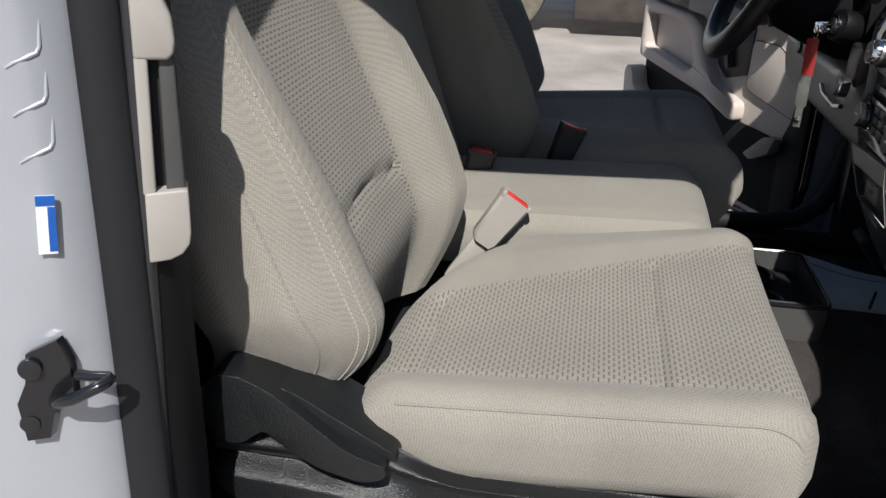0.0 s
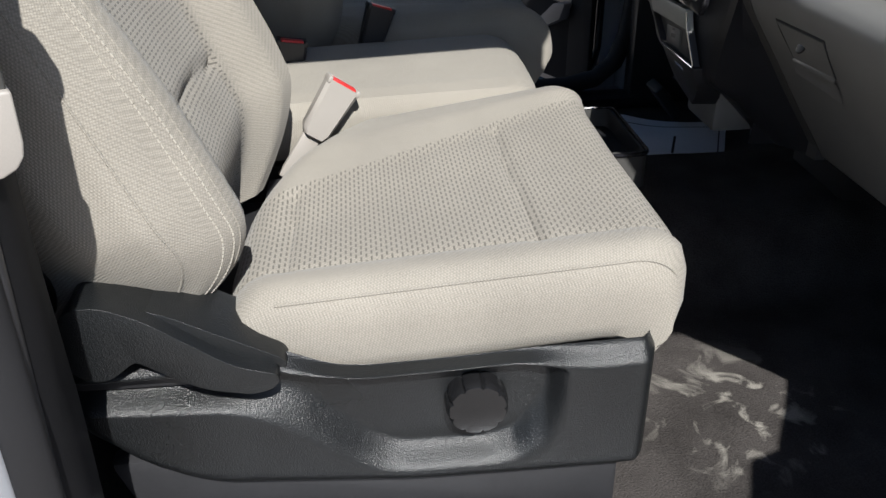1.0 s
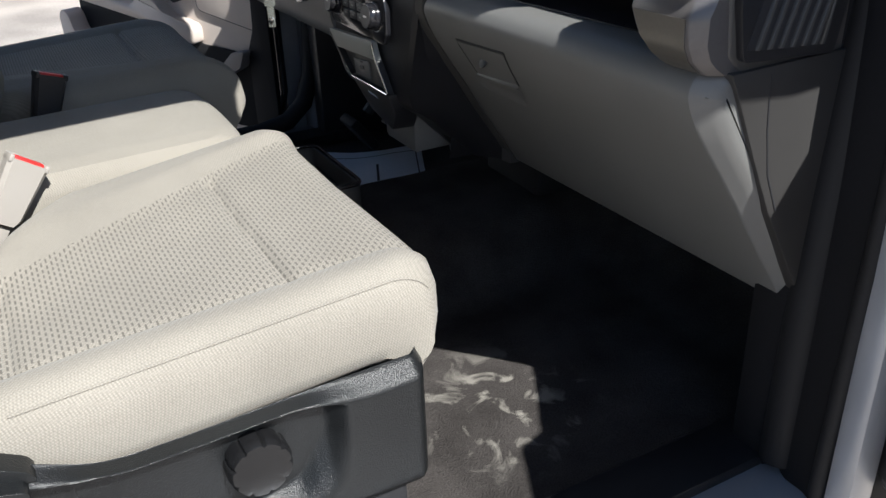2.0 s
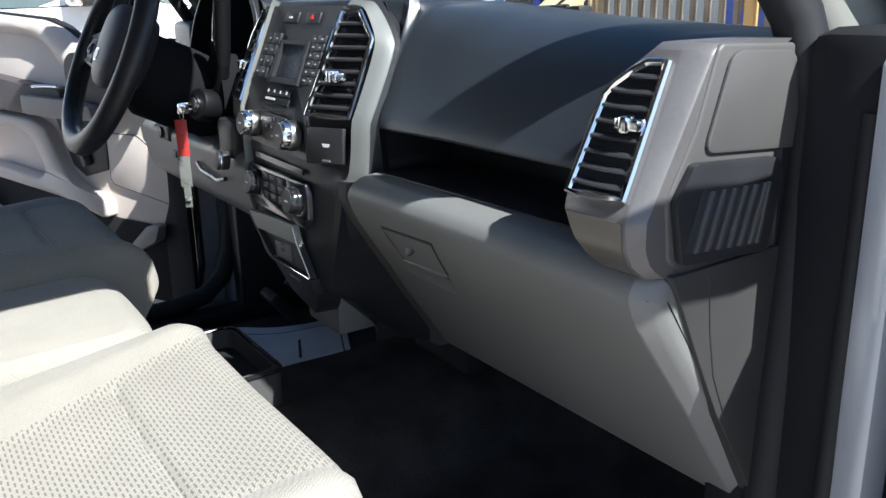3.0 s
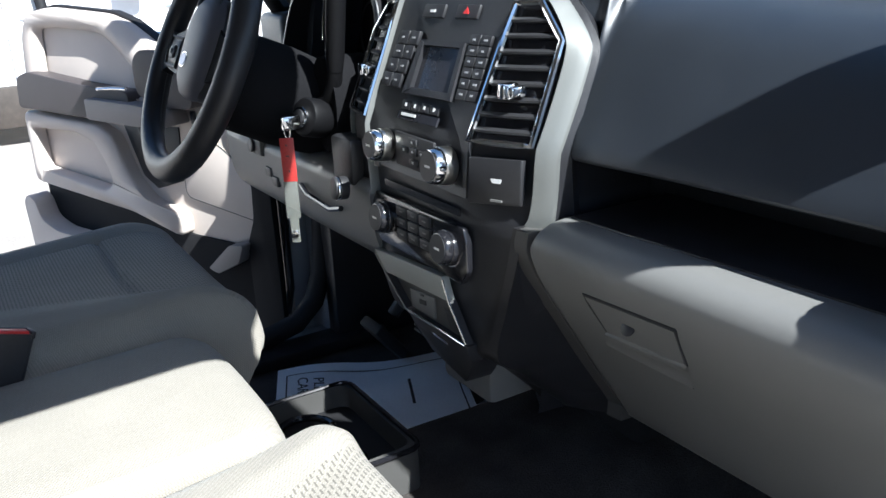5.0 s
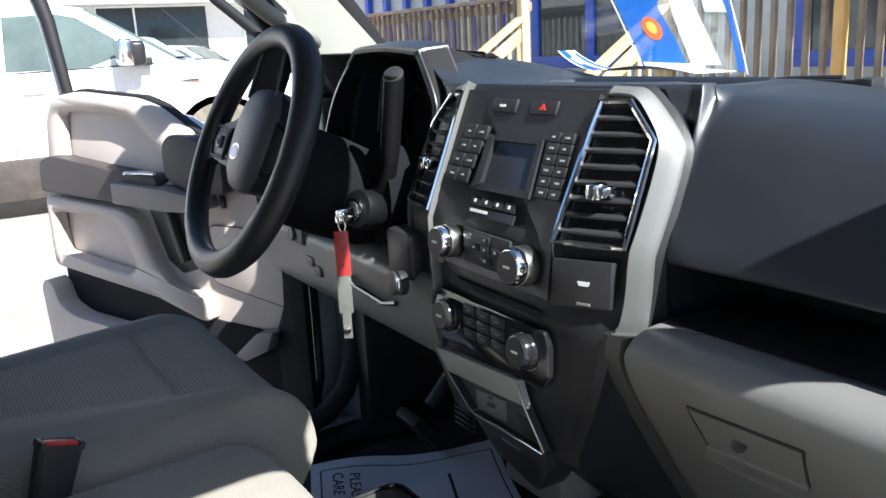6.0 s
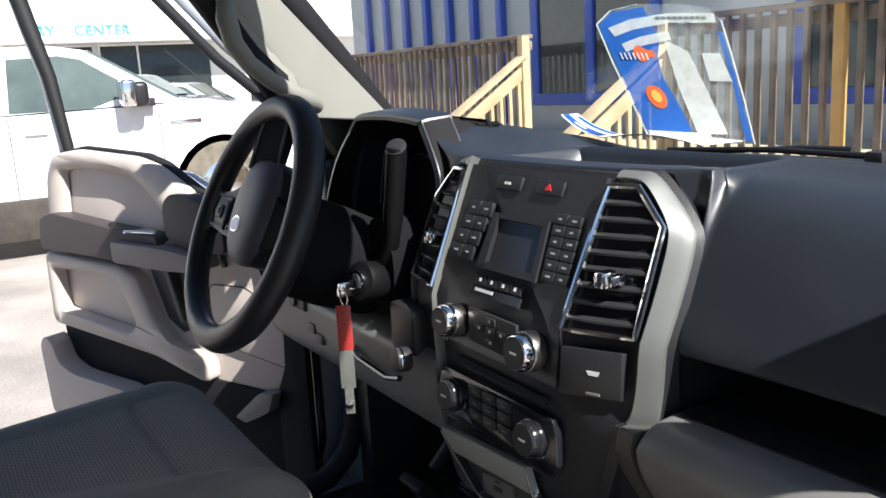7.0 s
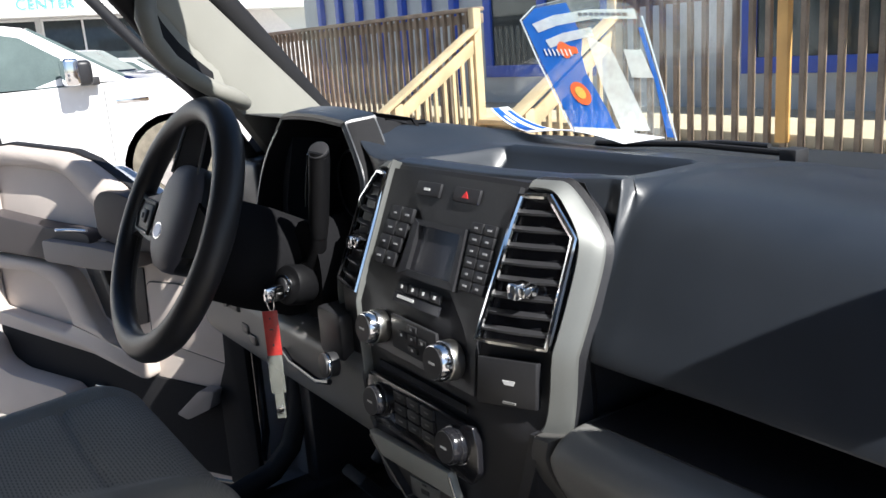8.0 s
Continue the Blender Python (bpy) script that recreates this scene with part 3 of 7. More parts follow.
def stitches(points, r):
    """A row of short raised stitches along a line."""
    bm = bmesh.new()
    for p, q in zip(points, points[1:]):
        p, q = Vector(p), Vector(q)
        for f0 in (0.0, 0.5):
            a, b = p.lerp(q, f0 + 0.06), p.lerp(q, f0 + 0.40)
            d = (b - a).normalized()
            u = d.orthogonal().normalized() * r
            w = d.cross(u)
            ra, rb = [[bm.verts.new(e + u * k + w * m) for k, m in ((1, 0), (0, 1), (-1, 0), (0, -1))] for e in (a, b)]
            for k in range(4):
                bm.faces.new((ra[k], ra[(k + 1) % 4], rb[(k + 1) % 4], rb[k]))
            bm.faces.new(ra[::-1]), bm.faces.new(rb)
    return bm


def seat_back(seat, y_out, y_in, z0, z1, x0, lean, mid=False, flare_out=0.0):
    """Backrest: rises from (x0, z0), leaning back by lean degrees."""
    width, dirn = abs(y_in - y_out), (1 if y_in > y_out else -1)
    if mid:
        pts = [(0.0, -0.10), (0.0, -0.03), (0.012, -0.008), (0.04, 0.0), (width / 2, 0.006), (width - 0.04, 0.0), (width - 0.012, -0.008), (width, -0.03), (width, -0.10)]
    else:
        pts = [(0.02, -0.14), (0.006, -0.08), (0.0, -0.02), (0.003, 0.02), (0.014, 0.042), (0.034, 0.053), (0.058, 0.048), (0.080, 0.026), (0.100, 0.005), (0.12, 0.0), (width / 2, -0.004), (width - 0.13, 0.0), (width - 0.11, 0.006), (width - 0.07, 0.040), (width - 0.035, 0.050), (width - 0.012, 0.034), (width, -0.01), (width - 0.006, -0.08), (width - 0.02, -0.14)]
    fine = []
    for (p, q) in zip(pts, pts[1:]):
        n = max(1, int(math.hypot(q[0] - p[0], q[1] - p[1]) / 0.010))
        fine += [(p[0] + (q[0] - p[0]) * k / n, p[1] + (q[1] - p[1]) * k / n) for k in range(n)]
    fine.append(pts[-1])
    a = radians(lean)
    n = 64
    length = (z1 - z0) / math.cos(a)
    rows = []
    for k in range(n + 1):
        f = k / n
        s = f * length
        row = []
        fat = lerp_table(f, [(0, 0.75), (0.1, 0.85), (0.18, 0.92), (0.28, 0.95), (0.37, 0.92), (0.48, 0.75), (0.63, 0.5), (1, 0.35)])
        inset = 0.03 * max(0, (f - 0.5) / 0.5) ** 2
        curl = max(0, 1 - f / 0.30) ** 2
        tip = 0.10 * max(0, (f - 0.86) / 0.14) ** 2
        for (c, d) in fine:
            dd = d * fat * (1.45 if c > width / 2 and not mid else 1.0) if d > 0 else d
            if not mid and s < 0.14:
                dd -= 0.095 * (1 - s / 0.14) ** 1.5
            cc = width / 2 + (c - width / 2) * (1 - 2 * inset / width)
            if not mid:
                cc += (-0.09 if c > width / 2 else 0.03) * curl * abs(2 * c / width - 1) ** 2
            if not mid and c < 0.03 and d < 0.03:
                cc -= flare_out * lerp_table(d, [(-0.14, 0.6), (-0.08, 1), (-0.02, 0.8), (0.02, 0.2), (0.03, 0)]) * min(1, max(0, (s - 0.07) / 0.10))
            lift_ = (0.05 if c < width * 0.3 and not mid else 0.0) * max(0, 1 - f * 4) ** 2
            crown = s + lift_ - tip * abs(2 * c / width - 1) ** 3
            if not mid and 0.11 < c < width - 0.12:
                dd -= 0.009 * math.exp(-((s - 0.205 + 0.03 * ((2 * c / width - 1) ** 2)) / 0.007) ** 2)
            px = x0 - crown * math.sin(a) + dd * math.cos(a)
            pz = z0 + crown * math.cos(a) + dd * math.sin(a) * 0.5
            row.append((px, y_out + dirn * cc, pz))
        rows.append(row)
    top = rows[-1]
    rows.append([(p[0] - 0.10 * 0.9, p[1], p[2] - 0.02) for p in top])
    if mid:
        part("backrest", loft(rows, closed=False), CLOTH, seat)
    else:
        i0 = next(i for i, f in enumerate(fine) if f[0] >= 0.10 and f[1] > -0.05)
        i1 = next(i for i, f in enumerate(fine) if f[0] >= width - 0.12)
        def strip(p, q):
            return loft([r[p:q + 1] for r in rows], closed=False)
        part("back_insert", strip(i0, i1), BACK_DASH, seat, "backrest insert with rows of dark woven strokes")
        part("back_bolster", strip(0, i0), CLOTH, seat)
        part("back_bolster", strip(i1, len(fine) - 1), CLOTH, seat)
        j = min(range(len(fine)), key=lambda k: abs(fine[k][0] - 0.0035) + abs(fine[k][1] - 0.028))
        for o_ in (0, 1):
            part("top_stitch", stitches([r[j + o_] for r in rows[2:62]], 0.0009), STITCH, seat, "row of pale stitches")
        part("seam", tube([r[j + 2] for r in rows[2:60]], 0.0011, 6), CLOTH, seat)
        j2 = min(range(len(fine)), key=lambda k: abs(fine[k][0] - 0.0) + abs(fine[k][1] + 0.012))
        part("seam", tube([r[j2] for r in rows[3:60]], 0.0013, 6), CLOTH, seat)
    back = [[(r[0][0], r[0][1], r[0][2]), (r[0][0] - 0.02, r[0][1] + dirn * 0.03, r[0][2]), (r[-1][0] - 0.02, r[-1][1] - dirn * 0.03, r[-1][2]), (r[-1][0], r[-1][1], r[-1][2])] for r in rows]
    part("back_panel", loft(back, closed=False), BLACK_GRAIN, seat)


SHIELD_TOP = [(-0.88, 0.87), (-0.70, 0.89), (-0.651, 0.877), (-0.613, 0.855), (-0.586, 0.848), (-0.489, 0.850), (-0.39, 0.855), (-0.27, 0.858)]
SHIELD_FOOT = [(-0.88, 0.80), (-0.835, 0.795), (-0.806, 0.751), (-0.734, 0.71), (-0.518, 0.69), (-0.27, 0.688)]
BAND_TOP = [(-0.88, 0.847), (-0.681, 0.835), (-0.653, 0.842), (-0.607, 0.804), (-0.555, 0.746), (-0.438, 0.743), (-0.399, 0.771), (-0.385, 0.84), (-0.27, 0.856)]
BAND_FOOT = [(-0.88, 0.824), (-0.685, 0.812), (-0.629, 0.767), (-0.571, 0.719), (-0.419, 0.718), (-0.370, 0.739), (-0.36, 0.80), (-0.27, 0.85)]
RIM = [(-0.88, 0.862), (-0.647, 0.862), (-0.617, 0.848), (-0.404, 0.848), (-0.365, 0.832), (-0.27, 0.835)]


def side_shield(seat, sgn):
    """Moulded seat side cover: a sunk panel between a lower swage and an upper lip."""
    def ease(k):
        k = min(1.0, max(0.0, k))
        return 3 * k * k - 2 * k ** 3

    def column(x):
        foot, top = smooth_table(x, SHIELD_FOOT), smooth_table(x, SHIELD_TOP)
        a, b, rim = smooth_table(x, BAND_FOOT), smooth_table(x, BAND_TOP), smooth_table(x, RIM)
        rim = min(rim, top - 0.004)
        b = min(max(b, a + 0.012), rim - 0.010)
        a = min(a, b - 0.006)
        ends = ease((-0.372 - x) / 0.022)
        front = 0.03 * max(0, (x + 0.300) / 0.02) ** 2
        rear = 0.05 * max(0, (-0.825 - x) / 0.04) ** 2
        knots = [foot, foot + 0.4 * (a - foot), a, b, rim - 0.009, rim, top]
        out = []
        for z0, z1, n in zip(knots, knots[1:], (8, 6, 14, 10, 10, 10)):
            for k in range(n):
                out.append(z0 + (z1 - z0) * k / n)
        out.append(top)
        pts = []
        for z in out:
            swage = ease((z - a) / (b - a))
            under = ease((rim - z) / 0.009)
            lip = 0.017 * ease((z - rim) / (top - rim))
            roll = 0.03 * max(0, (foot + 0.03 - z) / 0.03) ** 2
            pts.append((x, sgn * (0.708 - 0.026 * swage * under * ends - lip - roll - front - rear), z))
        return pts

    part("side_shield", loft([column(-0.865 + 0.585 * i / 170) for i in range(171)], closed=False), SHIELD, seat, "black grained side cover with a sunk panel", angle=60)
    part("lower_skirt", prism([(-0.84, 0.73), (-0.76, 0.735), (-0.6, 0.70), (-0.30, 0.69), (-0.30, 0.60), (-0.80, 0.60)], "y", sgn * 0.64, sgn * 0.672, 0.01), BLACK, seat)
    # recliner cover, two steps
    arm = [(-0.830, 0.890), (-0.831, 0.915), (-0.827, 0.940), (-0.815, 0.950), (-0.792, 0.951), (-0.759, 0.936), (-0.723, 0.908), (-0.686, 0.879), (-0.649, 0.868), (-0.648, 0.858), (-0.657, 0.851), (-0.673, 0.847), (-0.719, 0.857), (-0.770, 0.893), (-0.780, 0.886), (-0.795, 0.874), (-0.815, 0.874)]
    part("recliner_cover", prism(rounded(arm, 0.022, 5), "y", sgn * 0.665, sgn * 0.722, 0.004, 3), SHIELD, seat, "black grained recliner cover")
    part("recliner_cap", prism(rounded([(-0.835, 0.89), (-0.832, 0.930), (-0.815, 0.941), (-0.785, 0.943), (-0.740, 0.928), (-0.710, 0.910), (-0.682, 0.895), (-0.645, 0.874), (-0.640, 0.864), (-0.72, 0.87), (-0.78, 0.89)], 0.022, 5), "y", sgn * 0.635, sgn * 0.706, 0.006, 3), SHIELD, seat)
    part("recliner_base", prism([(-0.84, 0.84), (-0.84, 0.91), (-0.78, 0.92), (-0.68, 0.87), (-0.68, 0.838)], "y", sgn * 0.64, sgn * 0.692, 0.005), BLACK, seat)


KNOB_BLACK = surf("moulded_black_knob", (0.012, 0.012, 0.013), 0.24, fine=600, bump=0.15, var=0.1)


def seat_knob(seat, sgn):
    c = Vector((-0.463, sgn * 0.682, 0.793))
    n = 72
    rings = []
    for d, k in ((0.0, 1.0), (0.016, 1.0), (0.020, 0.97), (0.024, 0.90), (0.025, 0.6)):
        rings.append([c + Vector((math.cos(q * math.tau / n), 0, math.sin(q * math.tau / n))) * (0.0315 * k * (1 - 0.10 * max(0, math.cos(q * math.tau / n * 9)) ** 6)) + Vector((0, sgn * d, 0)) for q in range(n)])
    part("lumbar_knob", loft(rings), KNOB_BLACK, seat, "black scalloped turning knob")


def buckle(name, c, lean, yaw, mat, label, size=1.0, button=RED):
    m = Matrix.Translation(c) @ Euler((0, radians(lean), radians(yaw))).to_matrix().to_4x4() @ Matrix.Scale(size, 4)
    b = thing(name, c, label, "seat belt buckle", "seat belt buckles", m=m)
    part("housing", loft([[(x * w, y * 0.0125, z) for x, y in [(-1, -0.6), (-0.8, -1), (0.8, -1), (1, -0.6), (1, 0.6), (0.8, 1), (-0.8, 1), (-1, 0.6)]] for z, w in ((-0.055, 0.015), (-0.045, 0.021), (0.0, 0.024), (0.03, 0.026))]), mat, b, local=True)
    part("button", rbox((-0.019, -0.0095, 0.026), (0.019, 0.005, 0.0335), 0.002), button, b, "red release button", local=True)
    part("rim", join(rbox((-0.026, 0.006, 0.024), (0.026, 0.0125, 0.034), 0.002), rbox((-0.026, -0.0125, 0.024), (-0.020, 0.008, 0.034), 0.002), rbox((0.020, -0.0125, 0.024), (0.026, 0.008, 0.034), 0.002)), TAN_PLASTIC if mat is TAN_PLASTIC else mat, b, local=True)
    part("strap", rbox((-0.014, -0.004, -0.13), (0.014, 0.004, -0.05), 0.002), mat, b, local=True)
    return b


SEAT_Z = 0.93
pseat = thing("passenger_seat", (-0.55, -0.42, FLOOR), "tan cloth passenger bucket seat with black side covers", "car seat", "front seats")
seat_cushion(pseat, -0.682, -0.155, -0.239, SEAT_Z, -1, True, x_back=-0.725)
seat_back(pseat, -0.675, -0.165, 0.85, 1.50, -0.665, 22, flare_out=0.032)
side_shield(pseat, -1)
seat_knob(pseat, -1)
part("seat_base", rbox((-0.84, -0.64, FLOOR), (-0.33, -0.20, 0.80), 0.02), BLACK, pseat)
dseat = thing("driver_seat", (-0.55, 0.42, FLOOR), "tan cloth driver bucket seat in the shade", "car seat", "front seats")
seat_cushion(dseat, 0.72, 0.198, -0.190, SEAT_Z + 0.012, 1, True)
seat_back(dseat, 0.69, 0.20, 0.85, 1.50, -0.60, 20)
part("seat_base", rbox((-0.80, 0.23, FLOOR), (-0.27, 0.68, 0.80), 0.02), BLACK, dseat)
mseat = thing("middle_seat", (-0.55, 0.0, FLOOR), "tan cloth jump seat between the front seats, half in the sun", "car seat", "front seats")
seat_cushion(mseat, -0.147, 0.192, -0.278, SEAT_Z - 0.004, -1, False, mid=True)
seat_back(mseat, -0.147, 0.190, 0.86, 1.45, -0.70, 18, mid=True)
part("seat_base", rbox((-0.80, -0.13, FLOOR), (-0.34, 0.17, 0.82), 0.02), BLACK, mseat)
buckle("belt_buckle", (-0.602, -0.165, 0.928), 36, 14, TAN_PLASTIC, "tan seat belt buckle with a red button beside the cushion", 1.02)
buckle("belt_buckle", (-0.675, 0.075, 0.925), 10, 10, BLACK, "black seat belt buckle with a red button")
buckle("belt_buckle", (-0.525, 0.198, 0.948), 20, 15, BLACK, "black seat belt buckle beside the driver seat")

# ---- dashboard ----
dash = thing("dashboard", (0.2, 0, 0.9), "dark grey dashboard with silver trim and grey lower panels", "dashboard")


def band(profile, y0, y1, n=24):
    """A closed x-z outline carried across the cab."""
    return loft([[(x, y0 + (y1 - y0) * k / n, z) for x, z in profile] for k in range(n + 1)])


def curve_xz(points, n=5):
    """Rounded outline through points."""
    out = []
    m = len(points)
    for i in range(m):
        p0, p1, p2, p3 = (Vector(points[max(0, min(m - 1, i + d))]) for d in (-1, 0, 1, 2))
        if i == m - 1:
            out.append(tuple(p1)); break
        for k in range(n):
            t = k / n
            q = 0.5 * ((2 * p1) + (p2 - p0) * t + (2 * p0 - 5 * p1 + 4 * p2 - p3) * t * t + (3 * p1 - p0 - 3 * p2 + p3) * t ** 3)
            out.append(tuple(q))
    return out


def pad_profile(y):
    """The dashboard top's outline at y, from the windscreen over the top and down the front."""
    fall = 0.05 * max(0.0, -0.30 - y)
    passenger = [(0.46, 1.312), (0.36, 1.323), (0.28, 1.331), (0.22, 1.3355), (0.18, 1.336), (0.145, 1.331), (0.115, 1.318), (0.088, 1.294), (0.062, 1.258), (0.040, 1.222), (0.023, 1.190), (0.027, 1.180), (0.06, 1.172), (0.25, 1.165), (0.46, 1.20)]
    passenger = [(x, z - fall * min(1, max(0, (z - 1.19) / 0.12))) for x, z in passenger]
    centre = [(0.46, 1.316), (0.36, 1.332), (0.26, 1.345), (0.238, 1.3465), (0.225, 1.3465), (0.150, 1.3470), (0.086, 1.350), (0.078, 1.3515), (0.050, 1.352), (0.044, 1.349), (0.042, 1.335), (0.042, 1.30), (0.06, 1.25), (0.25, 1.165), (0.46, 1.20)]
    tray = [(0.46, 1.316), (0.36, 1.332), (0.26, 1.345), (0.238, 1.3465), (0.215, 1.316), (0.150, 1.312), (0.092, 1.314), (0.080, 1.3505), (0.050, 1.352), (0.044, 1.349), (0.042, 1.335), (0.042, 1.30), (0.06, 1.25), (0.25, 1.165), (0.46, 1.20)]
    driver = [(0.46, 1.322), (0.38, 1.345), (0.30, 1.362), (0.25, 1.372), (0.20, 1.380), (0.15, 1.388), (0.10, 1.394), (0.07, 1.397), (0.058, 1.398), (0.062, 1.394), (0.12, 1.386), (0.19, 1.36), (0.20, 1.2), (0.25, 1.12), (0.46, 1.15)]
    near = [(0.46, 1.314), (0.36, 1.328), (0.28, 1.338), (0.22, 1.343), (0.17, 1.343), (0.13, 1.340), (0.106, 1.330), (0.083, 1.308), (0.056, 1.264), (0.036, 1.222), (0.020, 1.188), (0.026, 1.178), (0.06, 1.172), (0.25, 1.165), (0.46, 1.20)]

    def ease(a, b):
        k = min(1, max(0, (y - a) / (b - a)))
        return k * k * (3 - 2 * k)
    turn = 0.62 * min(0.075, max(0.0, -y - 0.127))
    centre, tray = ([(x + (turn if x < 0.07 else turn * max(0.0, (0.10 - x) / 0.03) if x < 0.10 else 0.0), z) for x, z in pr] for pr in (centre, tray))
    k1, k2, k3 = ease(-0.236, -0.214), min(ease(-0.192, -0.178), 1 - ease(0.128, 0.150)), ease(0.19, 0.30)
    out = []
    k0 = ease(-0.40, -0.235)
    for p, n_, c, t, d in zip(passenger, near, centre, tray, driver):
        p = Vector(p).lerp(Vector(n_), k0)
        c = Vector(c).lerp(Vector(t), k2)
        out.append(tuple(Vector(p).lerp(c, k1).lerp(Vector(d), k3)))
    return out


ys = [-0.775, -0.770, -0.60, -0.45, -0.40, -0.38, -0.36, -0.34, -0.32, -0.30, -0.28] + [-0.26, -0.245] + [-0.237 + 0.0032 * k for k in range(13)] + [-0.194 + 0.0022 * k for k in range(9)] + [-0.15, -0.05, 0.05, 0.12] + [0.127 + 0.003 * k for k in range(9)] + [0.165 + 0.015 * k for k in range(10)] + [0.40, 0.55, 0.68, 0.745]
rows_ = []
for y in ys:
    prof = pad_profile(y)
    rows_.append([(x, y, z) for x, z in curve_xz(prof[:13], 3) + prof[13:]])
part("upper_pad", loft(rows_), PAD, dash, "dark soft dashboard top with a shallow tray", angle=30)
part("shelf_back", rbox((0.16, -0.76, 1.10), (0.17, -0.20, 1.18), 0.002), BLACK, dash)
glove = curve_xz([(0.16, 1.110), (0.035, 1.118), (0.002, 1.1175), (-0.016, 1.113), (-0.028, 1.102), (-0.030, 1.085), (-0.014, 1.052), (0.012, 1.014), (0.050, 0.960), (0.090, 0.900), (0.128, 0.845), (0.146, 0.818)]) + [(0.156, 0.808), (0.22, 0.82), (0.22, 1.09)]
mat = rbox((0.002, -0.68, 1.104), (0.159, -0.240, 1.1205), 0.002)
for v in mat.verts:
    if v.co.x < 0.08:
        v.co.x += 0.012 + (-0.249 - v.co.y) * 0.03
part("shelf_liner", mat, BLACK_GRAIN, dash, "black open shelf above the glovebox")


def seam_y(z):
    """Where the lower panel ends beside the centre stack."""
    return lerp_table(z, [(0.80, -0.186), (0.83, -0.188), (0.93, -0.193), (1.02, -0.205), (1.085, -0.2185), (1.13, -0.232)])


def lower_panel_rings():
    """The lower panel's outline across the cab, rolled back at both ends."""
    rings = []
    soft = 0.022
    stops = [0.0, 0.002, 0.010, 0.018, 0.020, 0.022] + [0.06 + 0.04 * k for k in range(12)]
    for d in stops:
        q = max(0.0, 1 - d / soft)
        back = 0.023 * (1.08 * q - 0.08 * min(1.0, q * 12)) + (0.006 if d == 0 else 0.0)
        ring = []
        for x, z in glove:
            inside = x < 0.15
            ring.append((x + (back if inside else 0), -0.783 + d, z - (back * 0.25 if z > 1.09 and inside else 0)))
        rings.append(ring)
    for d in (0.020, 0.012, 0.007, 0.003, 0.001, 0.0):
        q = max(0.0, 1 - d / 0.012)
        back = 0.014 * (1 - math.sqrt(max(0.0, 1 - q * q)))
        rings.append([(x + (back if x < 0.15 else 0), seam_y(z) - d, z - (back * 0.4 if z > 1.09 and x < 0.15 else 0)) for x, z in glove])
    return rings


gb = part("glovebox", loft(lower_panel_rings()), GREY_PLASTIC, dash, "grey glovebox door in a lower panel", angle=34)


def on_glove(y, z, d):
    """A place on the lower panel's front, d proud of it."""
    table = sorted([(zz, xx) for xx, zz in glove if zz < 1.095 and xx < 0.18])
    x = float(np.interp(z, [a for a, _ in table], [b for _, b in table]))
    return Vector((x - d, y, z - d * 0.4))


def glove_plate(pts, d0, d1):
    a = [on_glove(y, z, d0) for y, z in pts]
    b = [on_glove(y, z, d1) for y, z in pts]
    return loft([a, b])


LATCH = [(-0.298, 1.057), (-0.426, 1.063), (-0.411, 1.012), (-0.294, 1.003)]
latch = part("latch_plate", glove_plate([(-0.300, 1.0555), (-0.4235, 1.0612), (-0.4095, 1.0135), (-0.297, 1.005)], -0.004, 0.0016), GREY_PLASTIC, gb)
for a, b in ((0, 1), (1, 2), (3, 0)):
    va, vb = Vector(LATCH[a]), Vector(LATCH[b])
    off = (vb - va).normalized().orthogonal() * (0.0013 if a == 0 else 0.0008)
    part("latch_gap", glove_plate([tuple(va.lerp(vb, k / 6) - off) for k in range(7)] + [tuple(va.lerp(vb, k / 6) + off) for k in range(6, -1, -1)], -0.002, 0.0012), BLACK, gb)
hollow = []
for k in range(9):
    f = k / 8
    top, low = Vector((-0.292 - 0.118 * f, 1.0015 + 0.0085 * f)), Vector((-0.276 - 0.122 * f, 0.979 - 0.003 * f))
    at_ = lambda q, d: on_glove(*(top.lerp(low, q)), d)
    hollow.append([at_(-0.10, 0.0004), at_(0.0, 0.0030), at_(0.12, 0.0036), at_(0.25, 0.0014), at_(0.8, 0.0012), at_(1.0, 0.0028), at_(1.12, 0.0004)])
part("latch_pull", loft(hollow, closed=False), GREY_PLASTIC, gb, "finger pull under the latch", angle=25)
lock_ = part("key_lock", disc(on_glove(-0.350, 1.034, 0.0015), Vector((-0.88, 0, 0.47)), 0.0085, 0.003, 20, 0.001), BLACK, gb)
part("key_slot", disc(on_glove(-0.350, 1.034, 0.0042), Vector((-0.88, 0, 0.47)), 0.0045, 0.001, 16), GREY_PLASTIC, lock_)



def face(y, z, d=0.0):
    """A place on the centre stack's sloped face, d proud of it."""
    if z > 1.185:
        x = -0.033 + (z - 1.185) * 0.445
        n = Vector((-0.914, 0, 0.406))
    else:
        x = lerp_table(z, [(0.88, -0.005), (0.93, -0.030), (1.0, -0.036), (1.12, -0.034), (1.185, -0.033)])
        n = Vector((-1, 0, 0.05))
    x += (0.225 if y > 0 else 0.38) * max(0.0, abs(y) - 0.127)  # the vents turn away towards the sides
    return Vector((x, y, z)) + n * d


def plate(pts, d0, d1, r=0.0):
    """A flat slab on the stack's face, outline in (y, z)."""
    bm = loft([[face(y, z, d0) for y, z in pts], [face(y, z, d1) for y, z in pts]])
    if r:
        bmesh.ops.recalc_face_normals(bm, faces=bm.faces)
        bmesh.ops.bevel(bm, geom=bm.edges[:], offset=r, segments=2, profile=0.5, affect="EDGES", clamp_overlap=True)
    return bm


